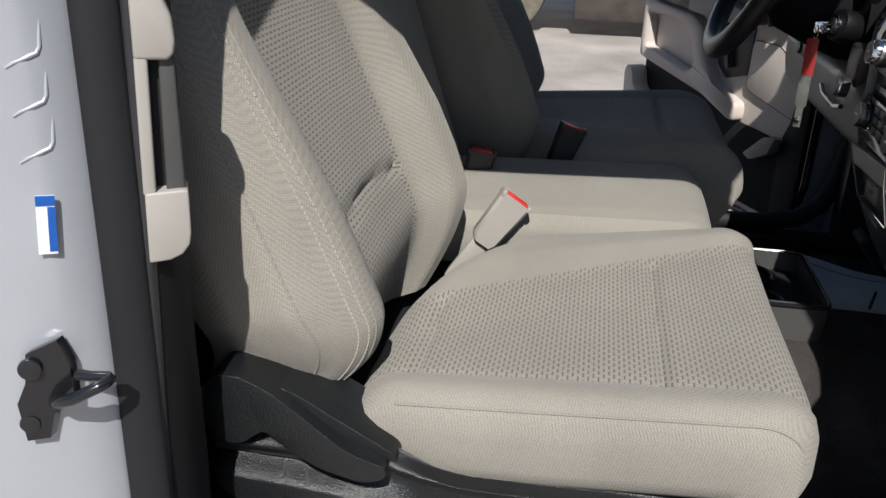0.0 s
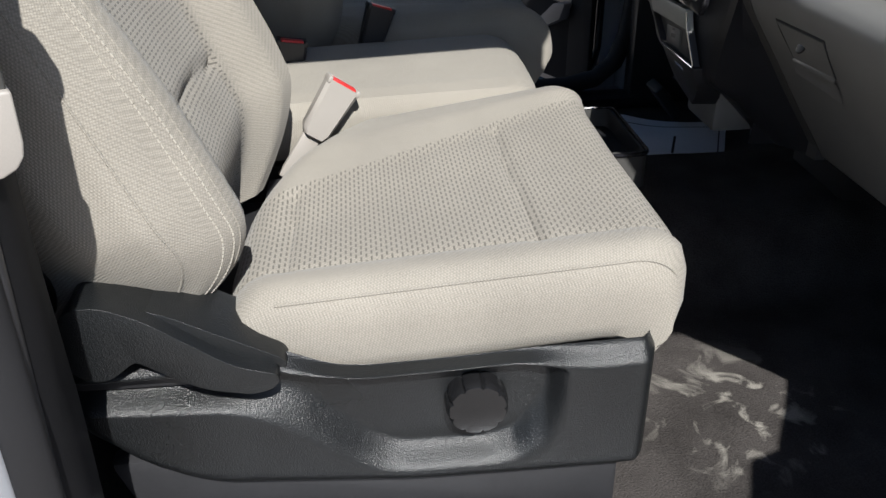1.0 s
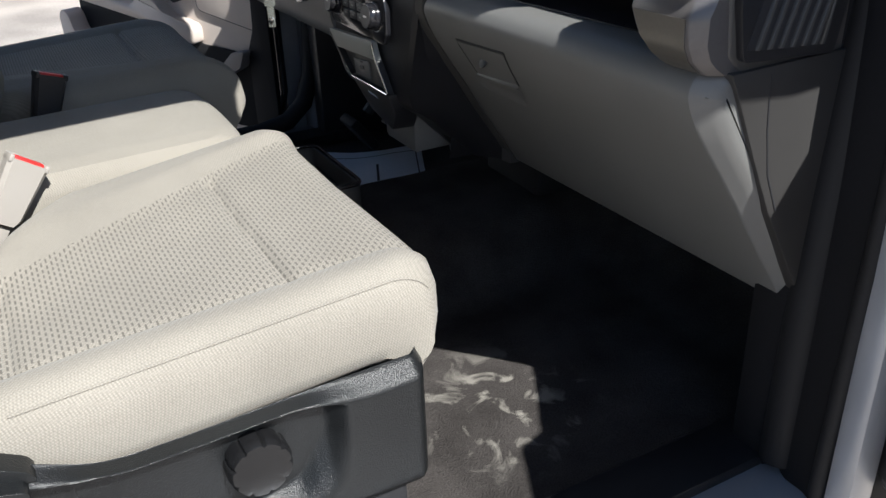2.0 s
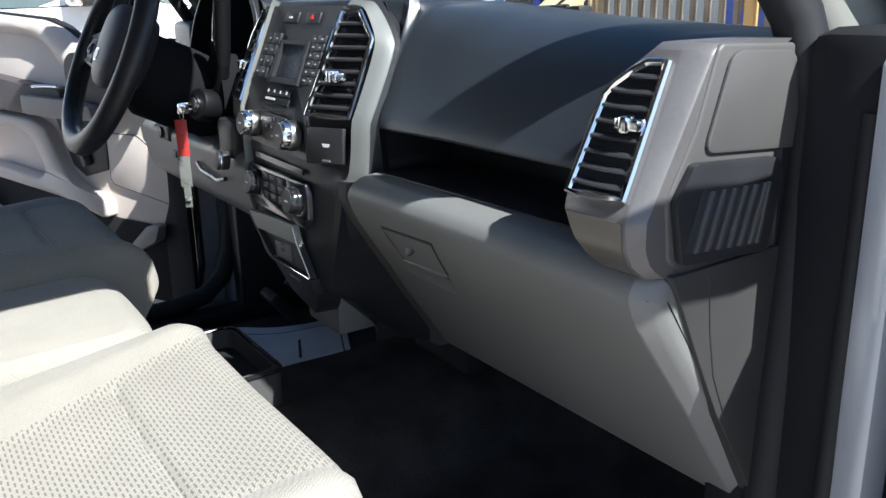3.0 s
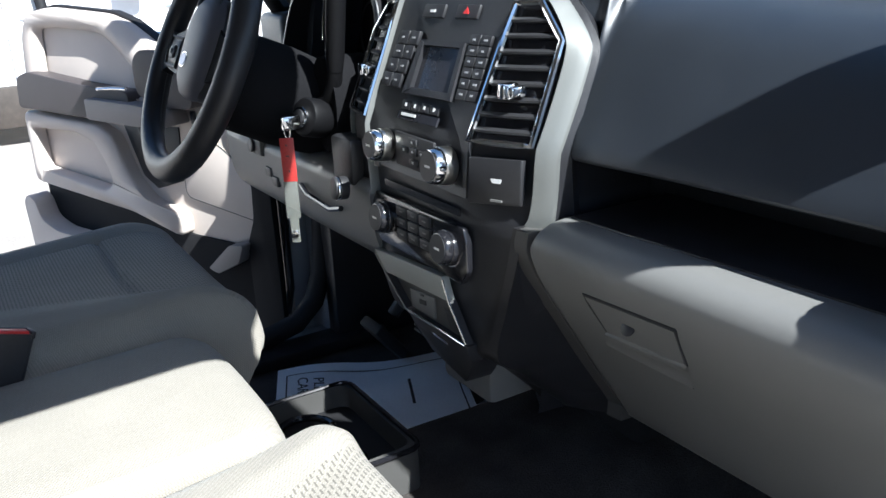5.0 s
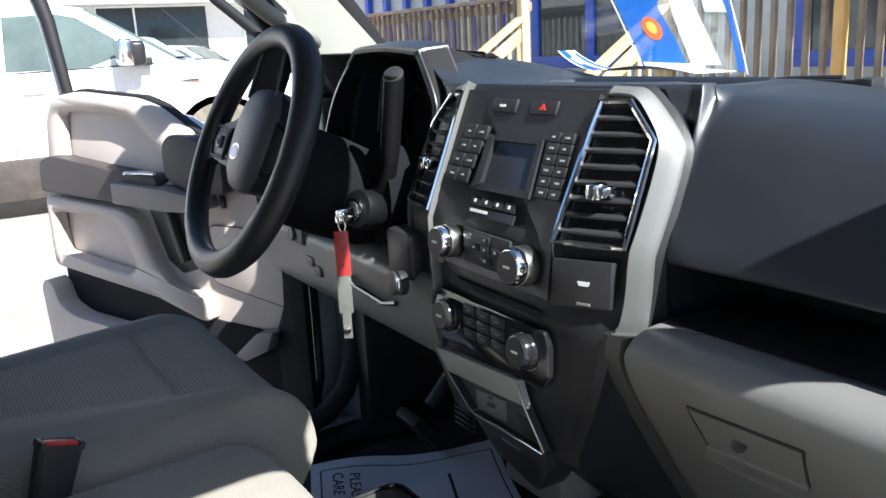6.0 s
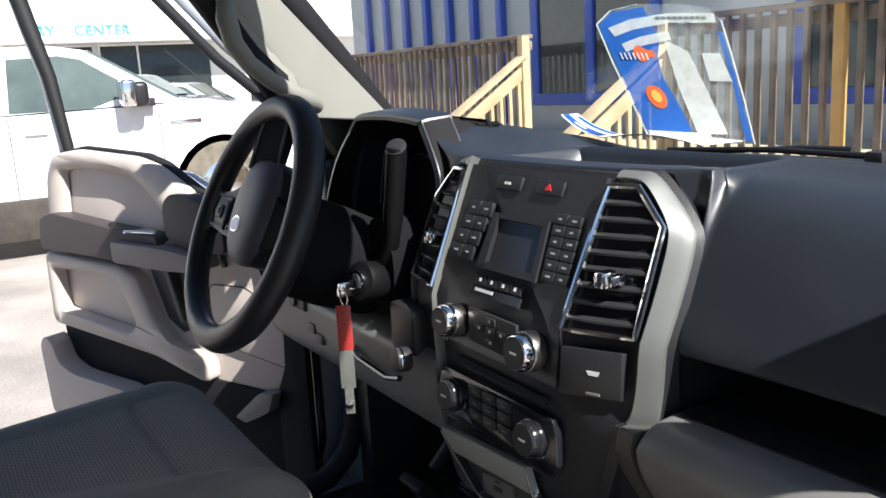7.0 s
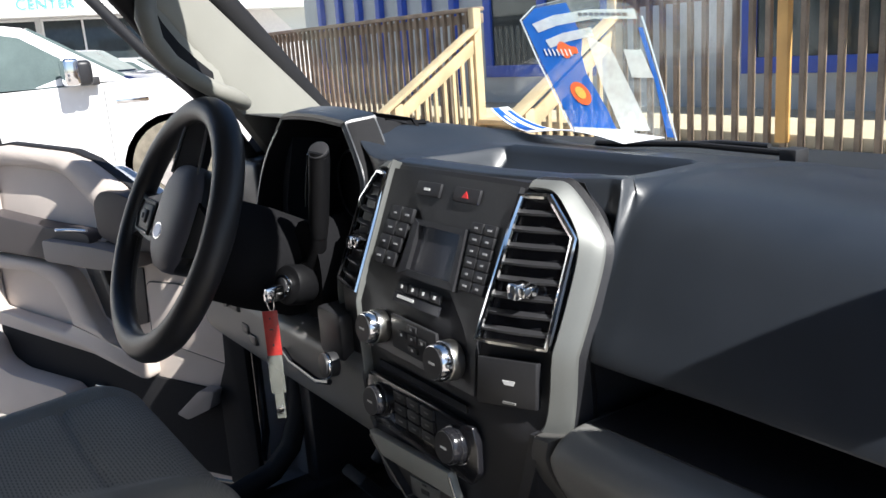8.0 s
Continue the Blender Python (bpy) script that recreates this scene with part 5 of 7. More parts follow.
# instrument hood and driver side
opening = [(0.248, 1.16), (0.220, 1.23), (0.190, 1.292), (0.186, 1.315), (0.196, 1.340), (0.238, 1.392), (0.250, 1.398), (0.340, 1.404), (0.428, 1.402), (0.448, 1.394), (0.515, 1.33), (0.555, 1.24), (0.565, 1.14)]
def hood_ring(dx, grow, shrink=1.0):
    """The opening's outline set back by dx, grown outward."""
    pts = [(y + 0.032, z - 0.005) for y, z in curve_xz(opening, 4)]
    dx += 0.030
    out = []
    for i, p in enumerate(pts):
        a, b = Vector(pts[max(0, i - 1)]), Vector(pts[min(len(pts) - 1, i + 1)])
        t_ = (b - a).normalized()
        nrm = Vector((t_.y, -t_.x))
        if nrm.dot(Vector(p) - Vector((0.37, 1.28))) < 0:
            nrm = -nrm
        q = Vector(p) + nrm * grow
        q = Vector((0.37, 1.27)) + (q - Vector((0.37, 1.27))) * shrink
        out.append(Vector((0.0 + dx + (q.y - 1.3) * 0.12, q.x, q.y)))
    return out


part("hood_lining", loft([list(r) for r in zip(*[hood_ring(0.15, -0.012), hood_ring(0.010, -0.004), hood_ring(0.002, -0.001)])], closed=False), DEEP, dash, "black inside of the hood")
part("hood_shell", loft([list(r) for r in zip(*[hood_ring(0.040, 0.010), hood_ring(0.070, 0.004), hood_ring(0.115, -0.010), hood_ring(0.165, -0.022)])], closed=False), MATT, dash, "closed back of the hood")
rings_ = [hood_ring(0.000, -0.001), hood_ring(0.000, 0.000), hood_ring(0.002, 0.007), hood_ring(0.010, 0.010), hood_ring(0.050, 0.014), hood_ring(0.052, 0.008)]
part("instrument_hood", loft([list(r) for r in zip(*rings_)], closed=False), PAD, dash, "dark instrument hood", angle=40)
cut_ = [hood_ring(0.004, 0.0085), hood_ring(0.012, 0.0125), hood_ring(0.044, 0.0185), hood_ring(0.046, 0.010)]
part("hood_trim", loft([list(r) for r in zip(*cut_)][3:22]), MATT, dash, "dark satin trim beside the instrument hood", angle=50)
part("hood_rim", loft([list(r) for r in zip(*[hood_ring(-0.002, -0.001), hood_ring(-0.003, 0.004), hood_ring(0.001, 0.0075), hood_ring(0.006, 0.004)])][22:38]), CHARCOAL, dash)
part("hood_filler", loft([[Vector((x, y, z)) for y, z in ((0.545, 1.10), (0.60, 1.10), (0.62, 1.16), (0.60, 1.26), (0.555, 1.335), (0.49, 1.392), (0.53, 1.31), (0.56, 1.24))] for x in (0.070, 0.20)]), PAD, dash)
part("driver_end_housing", rbox((0.045, 0.625, 1.10), (0.20, 0.752, 1.315), 0.015, 3), PAD, dash)
part("instrument_panel", prism([(0.235, 1.10), (0.225, 1.33), (0.28, 1.39), (0.45, 1.398), (0.50, 1.37), (0.60, 1.25), (0.60, 1.10)], "x", 0.165, 0.17), DEEP, dash, "unlit black instrument panel")
for y in (0.30, 0.47):
    part("dial", tube([Vector((0.160, y + 0.06 * math.cos(a), 1.27 + 0.06 * math.sin(a))) for a in [k * math.tau / 40 for k in range(40)]], 0.002, 6, loop=True), BUTTON, dash)
part("lower_panel", band(curve_xz([(0.10, 1.12), (-0.03, 1.10), (-0.045, 1.06), (-0.03, 0.99), (0.03, 0.95), (0.12, 0.93)]) + [(0.2, 0.95), (0.2, 1.1)], 0.12, 0.76), GREY_PLASTIC, dash, "grey knee panel")
part("panel_slot", tube([(-0.050, 0.368, 1.052), (-0.052, 0.340, 1.042), (-0.052, 0.25, 1.036), (-0.050, 0.215, 1.044)], 0.0045, 8), GLOSS, dash, "dark lip of the tray under the column")
# solid black block; its colour stands for the shade inside the tray
part("tray_shade", rbox((-0.040, 0.222, 1.046), (0.02, 0.365, 1.090), 0.010, 3), RUBBER, dash, "black block standing for the shaded hollow under the column")
brk = part("brake_release", rbox((-0.052, 0.545, 1.070), (-0.02, 0.605, 1.104), 0.006, 3), CHARCOAL, dash, "grey switch block on the knee panel")
part("release_knob", disc((-0.052, 0.587, 1.087), Vector((-1, 0, 0.1)).normalized(), 0.0125, 0.006, 24, 0.0015), BLACK, brk)
for yy, zz in ((0.535, 1.045), (0.505, 1.032)):
    part("panel_socket", rbox((-0.048, yy - 0.016, zz - 0.009), (-0.030, yy + 0.012, zz + 0.009), 0.003), BLACK, dash)
part("column_collar", rbox((-0.060, 0.520, 1.105), (0.02, 0.640, 1.140), 0.012, 3), GREY_PLASTIC, dash, "grey ledge above the knee panel")
part("switch_panel", rbox((-0.05, 0.165, 1.085), (0.02, 0.235, 1.155), 0.008), BLACK_GRAIN, dash)
part("light_knob", disc((-0.055, 0.175, 1.085), Vector((-1, 0.1, 0.1)).normalized(), 0.017, 0.022, 28, 0.003), BLACK, dash)
part("knob_ring", disc((-0.068, 0.176, 1.086), Vector((-1, 0.1, 0.1)).normalized(), 0.0178, 0.005, 28, 0.001), CHROME, dash)

# ---- steering wheel, column and key ----
# lighter grey for the highlight along the wheel insert's edge
EDGE_GLINT = surf("glint_grey_trim", (0.11, 0.11, 0.115), 0.3, bump=0.0)
HUB_GREY = surf("dark_grey_soft_plastic", (0.105, 0.105, 0.128), 0.48, fine=1200, bump=0.25, depth=0.0004, var=0.08)
EMBLEM_FIELD = surf("silver_blue_enamel", (0.14, 0.18, 0.30), 0.3, metal=0.5, bump=0.0)

WA = radians(25)
WM = Matrix.Translation((-0.185, 0.395, 1.268)) @ Matrix(((0, math.sin(WA), -math.cos(WA), 0), (-1, 0, 0, 0), (0, math.cos(WA), math.sin(WA), 0), (0, 0, 0, 1)))
wheel = thing("steering_wheel", (0, 0, 0), "black leather steering wheel with a grey hub pad", "steering wheel", m=WM)
rim_pts = [(0.177 * math.cos(a), 0.177 * math.sin(a) * (1.0 if math.sin(a) > -0.8 else 0.985), 0.0) for a in [k * math.tau / 72 for k in range(72)]]
part("rim", tube(rim_pts, 0.0185, 14, loop=True, squash=1.15), LEATHER, wheel, "stitched black leather rim", local=True)
def hub_ring(d, w, h, yc=0.016, xc=0.0):
    return [(xc + w * math.copysign(abs(math.cos(q)) ** 0.75, math.cos(q)) * (1.0 + 0.10 * math.sin(q)), yc + h * math.copysign(abs(math.sin(q)) ** 0.85, math.sin(q)), d) for q in [k * math.tau / 32 for k in range(32)]]


hub = part("hub_body", loft([hub_ring(-0.055, 0.070, 0.070, xc=0.014), hub_ring(-0.030, 0.080, 0.078, xc=0.014), hub_ring(-0.010, 0.080, 0.0785, xc=0.014), hub_ring(-0.003, 0.072, 0.077, xc=0.012)]), BLACK_GRAIN, wheel, "black hub body", local=True)
part("hub_pad", loft([hub_ring(-0.010, 0.068, 0.0800, xc=0.012), hub_ring(-0.001, 0.067, 0.0795, xc=0.012), hub_ring(0.008, 0.061, 0.075, xc=0.012), hub_ring(0.015, 0.048, 0.063, xc=0.012), hub_ring(0.019, 0.028, 0.038, xc=0.012), hub_ring(0.0202, 0.004, 0.006, xc=0.012)]), HUB_GREY, wheel, "grey domed hub pad", local=True)
part("upper_web", loft([[(x, y, d) for x, y in curve_xz([(-0.056, 0.075), (-0.057, 0.135), (-0.052, 0.156), (-0.035, 0.166), (0.0, 0.170), (0.025, 0.165), (0.034, 0.145), (0.036, 0.075)], 4)] for d in (-0.014, 0.002)]), DEEP, wheel, local=True)
# tube along the insert's edge that draws its glossy highlight in grey
part("web_glint", tube([(x, y, 0.0035) for x, y in curve_xz([(-0.056, 0.078), (-0.057, 0.135), (-0.051, 0.155), (-0.034, 0.165), (0.0, 0.169), (0.024, 0.164), (0.036, 0.146), (0.048, 0.10), (0.058, 0.06)], 4)], 0.0022, 8), EDGE_GLINT, wheel, "edge of the upper insert, its highlight drawn in lighter grey", local=True)
for s in (-1, 1):
    sp = part("spoke", loft([[(s * 0.050, 0.062, -0.026), (s * 0.050, -0.034, -0.026), (s * 0.050, -0.034, -0.004), (s * 0.050, 0.062, -0.004)], [(s * 0.090, 0.040, -0.022), (s * 0.090, -0.030, -0.022), (s * 0.090, -0.030, 0.002), (s * 0.090, 0.040, 0.002)], [(s * 0.135, 0.030, -0.018), (s * 0.135, -0.024, -0.018), (s * 0.135, -0.024, 0.004), (s * 0.135, 0.030, 0.004)], [(s * 0.172, 0.042, -0.012), (s * 0.170, -0.040, -0.012), (s * 0.170, -0.040, 0.006), (s * 0.172, 0.042, 0.006)]]), DEEP if s > 0 else BLACK_GRAIN, wheel, local=True)
    if s > 0:
        continue
    frame_ = [(s * 0.075, 0.026), (s * 0.140, 0.028), (s * 0.150, 0.004), (s * 0.140, -0.020), (s * 0.080, -0.022)]
    part("switch_surround", tube([(x, y, 0.005) for x, y in outline(frame_, 3)], 0.0026, 6, loop=True), BLACK, sp, local=True)
    part("switch_pad", rbox((s * 0.108 - 0.024, -0.016, 0.000), (s * 0.108 + 0.024, 0.022, 0.0065), 0.003), BUTTON, sp, local=True)
    part("rocker", rbox((s * 0.108 - 0.011, -0.008, 0.004), (s * 0.108 + 0.011, 0.013, 0.011), 0.003), BUTTON, sp, local=True)
    part("rocker", rbox((s * 0.108 - 0.005, -0.002, 0.008), (s * 0.108 + 0.005, 0.007, 0.013), 0.002), BLACK, sp, local=True)
for k in range(26):
    a = radians(186 + k * 1.5)
    part("stitch", tube([(0.1588 * math.cos(a), 0.1588 * math.sin(a), 0.006), (0.1592 * math.cos(a + 0.012), 0.1592 * math.sin(a + 0.012), -0.007)], 0.0008, 5), GREY_PLASTIC, wheel, local=True)
for dx, dy, w in ((0.004, 0.062, 0.010), (0.012, 0.050, 0.007), (-0.006, 0.050, 0.004)):
    part("airbag_mark", rbox((dx - w / 2, dy - 0.001, 0.0005), (dx + w / 2, dy + 0.001, 0.0150), 0.0003), BLACK, wheel, local=True)
emb = part("emblem", loft([[(0.006 + 0.0165 * math.cos(q), -0.008 + 0.0120 * math.sin(q), d) for q in [k * math.tau / 32 for k in range(32)]] for d in (0.012, 0.0205)]), CHROME, wheel, "chrome edged oval emblem", local=True)
part("emblem_field", loft([[(0.006 + 0.0140 * math.cos(q), -0.008 + 0.0098 * math.sin(q), d) for q in [k * math.tau / 32 for k in range(32)]] for d in (0.019, 0.0212)]), EMBLEM_FIELD, emb, local=True)
part("column_shroud", loft([[Vector((w * math.cos(q), -0.012 + h * math.sin(q), d)) for q in [k * math.tau / 24 for k in range(24)]] for d, w, h in ((-0.050, 0.062, 0.060), (-0.075, 0.076, 0.078), (-0.14, 0.078, 0.080), (-0.24, 0.07, 0.075))]), DEEP, wheel, "black column shroud", local=True)
# darker than other plastics: the shade on lever and lock is in the colour
LEVER = surf("shaded_black_plastic", (0.006, 0.006, 0.007), 0.55, bump=0.1, spec=0.2)
lever = thing("shift_lever", (-0.03, 0.28, 1.25), "black column shift lever", "gear lever")
part("stalk", tube([(-0.030, 0.330, 1.175), (-0.016, 0.292, 1.200), (-0.014, 0.277, 1.225), (-0.014, 0.270, 1.250)], [0.011, 0.012, 0.012, 0.012], 14), LEVER, lever)
part("grip", tube([(-0.014, 0.272, 1.240), (-0.014, 0.268, 1.262), (-0.014, 0.246, 1.350), (-0.014, 0.2425, 1.366)], [0.012, 0.0145, 0.0150, 0.0140], 20), LEVER, lever)
part("end_cap", disc((-0.014, 0.2425, 1.364), Vector((-0.55, -0.45, 0.70)).normalized(), 0.0150, 0.006, 24, 0.002), BLACK, lever)
part("chrome_line", tube([(-0.026, 0.256, 1.362), (-0.027, 0.276, 1.300), (-0.027, 0.279, 1.286)], 0.0012, 6), CHROME, lever)
ign = thing("ignition_lock", (-0.075, 0.275, 1.177), "black ignition lock with a key in it", "ignition lock")
part("lock_housing", disc((-0.025, 0.306, 1.165), Vector((-1, -0.3, 0.25)).normalized(), 0.030, 0.042, 28, 0.006), LEVER, ign)
part("lock_barrel", disc((-0.064, 0.294, 1.174), Vector((-1, -0.3, 0.25)).normalized(), 0.0165, 0.008, 24, 0.002), CHROME, ign, "bright chrome lock barrel")
part("lock_face", disc((-0.071, 0.292, 1.176), Vector((-1, -0.3, 0.25)).normalized(), 0.0115, 0.003, 24, 0.001), BLACK, ign)
part("column_skirt", loft([[(x, 0.31 + 0.045 * math.cos(q), 1.185 + 0.075 * math.sin(q)) for q in [k * math.tau / 20 for k in range(20)]] for x in (-0.02, 0.05)]), DEEP, ign, "dark column cover")
part("key_head", rbox((-0.104, 0.272, 1.160), (-0.076, 0.290, 1.182), 0.004), CHROME, ign, "bright key in the lock")
TAG_TURN = Matrix.Translation((-0.106, 0.266, 0)) @ Matrix.Rotation(radians(58), 4, "Z") @ Matrix.Translation((0.106, -0.266, 0))


def turned(bm):
    """The tag hangs with its flat side towards the passenger door."""
    bm.transform(TAG_TURN)
    return bm


fob = thing("key_tag", (-0.108, 0.267, 0.99), "red and clear acrylic key tag hanging from the ignition key", "key tag")
part("key_ring", tube([(-0.102, 0.266 + 0.012 * math.cos(a), 1.163 + 0.012 * math.sin(a)) for a in [k * math.tau / 28 for k in range(28)]], 0.0011, 6, loop=True), CHROME, fob)
part("red_tag", turned(rbox((-0.107, 0.2545, 1.086), (-0.105, 0.2755, 1.152), 0.0006)), RED_TAG, fob, "worn red plastic strip")
part("clear_tag", turned(rbox((-0.1072, 0.2555, 1.029), (-0.1048, 0.2765, 1.0858), 0.0006)), FOB_CLEAR, fob, "clear scratched acrylic strip")
part("tag_end", turned(rbox((-0.1072, 0.2595, 0.990), (-0.1048, 0.2725, 1.0288), 0.0006)), FOB_CLEAR, fob)
part("print_mark", turned(rbox((-0.1078, 0.2645, 1.140), (-0.1070, 0.2670, 1.1425), 0.0)), BLACK, fob)
part("print_mark", turned(rbox((-0.1078, 0.2630, 1.124), (-0.1070, 0.2680, 1.126), 0.0)), BLACK, fob)
part("print_mark", turned(rbox((-0.1078, 0.2640, 1.100), (-0.1070, 0.2660, 1.104), 0.0)), BLACK, fob)
part("rivet", turned(disc((-0.1045, 0.266, 1.004), (-1, 0, 0), 0.0055, 0.005, 20, 0.001)), CHROME, fob)

# ---- driver door, standing open ----
C, S_ = 0.47, 0.8827
DM = Matrix(((-C, -S_, 0, 0.06), (S_, -C, 0, 0.80), (0, 0, 1, 0), (0, 0, 0, 1)))  # u along the door, n towards the cab, z up
door = thing("driver_door", (0, 0, 0), "open driver door with tan and black trim panel", "car door", "front doors", m=DM)


def slab(pts, n0, n1, r=0.0, seg=2):
    return prism([(u, z) for u, z in pts], "y", n0, n1, r, seg)


part("door_shell", slab([(0.03, 0.52), (0.84, 0.52), (0.87, 0.72), (0.84, 1.27), (0.46, 1.27), (0.30, 1.19), (0.03, 1.12)], -0.17, -0.049, 0.02), BODY_SILVER, door, "silver door shell", local=True)
DOOR_TAN = surf("pinkish_tan_plastic", (0.62, 0.545, 0.49), 0.5, fine=1200, bump=0.25, depth=0.0004, var=0.05)
DOOR_GREY = surf("taupe_plastic", (0.27, 0.245, 0.235), 0.5, fine=1200, bump=0.25, depth=0.0004, var=0.06)
ARM = surf("dark_taupe_vinyl", (0.060, 0.052, 0.054), 0.5, fine=900, bump=0.35, var=0.10)


def ring_slab(outer_, inner_, base, top, wall, soft=0.006, slope=0.012):
    """A raised frame: outer edge, rounded top, and an inner edge that slopes down to wall."""
    def at(pts, n, grow=0.0):
        c = sum((Vector(p) for p in pts), Vector((0, 0))) / len(pts)
        return [(*(Vector(p) + (Vector(p) - c).normalized() * grow), n) for p in pts]
    loops = [at(outer_, base), at(outer_, top - soft), at(outer_, top, -soft), at(inner_, top, slope), at(inner_, top - soft, soft * 0.5), at(inner_, wall)]
    return loft([[(u, n, z) for u, z, n in lp] for lp in loops], caps=False)


def resample(pts, n):
    """n points spread evenly round a closed polygon, from its first point."""
    ps = [Vector(p) for p in pts] + [Vector(pts[0])]
    ds = [0.0]
    for a, b in zip(ps, ps[1:]):
        ds.append(ds[-1] + (b - a).length)
    out, k = [], 0
    for i in range(n):
        d = ds[-1] * i / n
        while ds[k + 1] < d:
            k += 1
        out.append(tuple(ps[k].lerp(ps[k + 1], (d - ds[k]) / max(1e-9, ds[k + 1] - ds[k]))))
    return out


lining_pts = [(0.03, 0.56), (0.80, 0.57), (0.835, 0.75), (0.825, 1.10), (0.800, 1.26), (0.772, 1.322), (0.675, 1.337), (0.46, 1.318), (0.40, 1.298), (0.30, 1.237), (0.20, 1.205), (0.08, 1.19), (0.03, 1.15)]
part("lining", slab(rounded(lining_pts, 0.03), -0.050, -0.022, 0.004), DOOR_TAN, door, "tan moulded door lining", local=True)
up_out = rounded([(0.818, 1.13), (0.800, 1.27), (0.768, 1.326), (0.675, 1.338), (0.47, 1.319), (0.40, 1.298), (0.30, 1.237), (0.34, 1.12)], 0.02)
up_in = rounded([(0.745, 1.14), (0.735, 1.289), (0.66, 1.290), (0.52, 1.276), (0.483, 1.262), (0.395, 1.184), (0.385, 1.15), (0.395, 1.13)], 0.02)
part("upper_frame", ring_slab(up_out, up_in, -0.024, 0.004, -0.018, 0.010, 0.020), DOOR_TAN, door, "rounded tan shoulder round a scooped panel", local=True, angle=60)
part("armrest_pad", slab(rounded([(0.822, 1.095), (0.812, 1.172), (0.765, 1.186), (0.56, 1.158), (0.40, 1.144), (0.40, 1.082), (0.55, 1.078)], 0.015), -0.022, 0.028, 0.014, 4), ARM, door, "dark padded armrest", local=True)
part("inner_latch", tube([(0.50, 0.030, 1.150), (0.44, 0.034, 1.154), (0.40, 0.030, 1.153)], 0.004, 8), CHROME, door, "thin chrome door latch", local=True)
pull = part("pull_handle", slab(rounded([(0.530, 1.130), (0.36, 1.120), (0.27, 1.108), (0.26, 1.072), (0.36, 1.070), (0.530, 1.080)], 0.010), -0.022, 0.050, 0.010, 3), DOOR_GREY, door, "taupe pull handle", local=True)
part("mirror_corner", slab(rounded([(0.376, 1.215), (0.35, 1.240), (0.30, 1.238), (0.20, 1.20), (0.20, 1.11), (0.30, 1.11), (0.376, 1.14)], 0.02), -0.022, 0.022, 0.014, 4), ARM, door, "dark corner cover", local=True)
lo_out = rounded([(0.832, 1.085), (0.56, 1.062), (0.50, 1.035), (0.455, 0.93), (0.405, 0.880), (0.30, 0.855), (0.30, 0.80), (0.46, 0.845), (0.835, 0.90)], 0.02)
lo_in = rounded([(0.80, 1.040), (0.64, 1.035), (0.575, 1.010), (0.545, 0.965), (0.530, 0.930), (0.535, 0.915), (0.545, 0.905), (0.56, 0.900), (0.795, 0.935)], 0.012)
part("lower_frame", ring_slab(lo_out, lo_in, -0.024, 0.016, -0.018, 0.008, 0.012), DOOR_TAN, door, "tan rib framing a flat panel", local=True, angle=60)
# flat black sheet on the lining, drawn for the shade behind the pull
part("pull_shade", slab([(0.49, 1.06), (0.30, 1.060), (0.31, 0.93), (0.40, 0.905), (0.445, 0.935)], -0.023, -0.018, 0.002), BLACK, door, "black sheet standing for the shaded hollow behind the pull", local=True)
part("pocket_post", slab([(0.42, 1.06), (0.405, 1.06), (0.37, 0.94), (0.385, 0.935)], -0.020, 0.002, 0.003), CHARCOAL, door, local=True)
spk = rounded([(0.295, 1.030), (0.185, 1.030), (0.060, 0.945), (0.055, 0.875), (0.085, 0.855), (0.30, 0.895)], 0.02)
part("speaker_panel", slab(spk, -0.022, -0.014, 0.003), DOOR_TAN, door, "fitted speaker cover", local=True)
part("speaker_groove", tube([(u, -0.016, z) for u, z in spk], 0.0022, 6, loop=True), CHARCOAL, door, local=True)
part("trim_clip", slab([(0.252, 1.10), (0.240, 1.10), (0.238, 1.072), (0.250, 1.070)], -0.022, -0.014, 0.002), BLACK, door, local=True)
# no real depth: a black sheet gives the door pocket its shade
part("pocket_shade", slab([(0.832, 0.890), (0.46, 0.838), (0.30, 0.800), (0.115, 0.790), (0.115, 0.580), (0.79, 0.585), (0.83, 0.75)], -0.023, -0.014, 0.002), MATT, door, "black sheet standing for the shaded door pocket", local=True)
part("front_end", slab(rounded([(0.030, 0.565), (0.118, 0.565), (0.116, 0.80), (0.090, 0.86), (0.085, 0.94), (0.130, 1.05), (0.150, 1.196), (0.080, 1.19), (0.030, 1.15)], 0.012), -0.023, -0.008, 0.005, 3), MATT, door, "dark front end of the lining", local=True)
part("door_edge", tube([(0.022, -0.030, 1.14), (0.020, -0.028, 0.90), (0.022, -0.028, 0.70), (0.050, -0.030, 0.60), (0.10, -0.030, 0.56), (0.40, -0.030, 0.545)], 0.012, 10), GLOSS, door, "glossy dark edge of the door", local=True)
part("map_pocket", slab(rounded([(0.850, 0.66), (0.862, 0.845), (0.842, 0.868), (0.815, 0.852), (0.800, 0.80), (0.745, 0.775), (0.56, 0.758), (0.535, 0.735), (0.56, 0.665)], 0.018), -0.012, 0.045, 0.014, 3), DOOR_TAN, door, "tan map pocket", local=True)
part("pocket_end", slab(rounded([(0.105, 0.805), (0.150, 0.800), (0.225, 0.735), (0.195, 0.725), (0.125, 0.760)], 0.008), -0.014, 0.020, 0.006, 3), DOOR_GREY, door, "taupe end of the pocket", local=True)
part("pocket_latch", slab([(0.50, 0.765), (0.475, 0.765), (0.475, 0.75), (0.50, 0.75)], -0.014, 0.004, 0.003), CHROME, door, local=True)
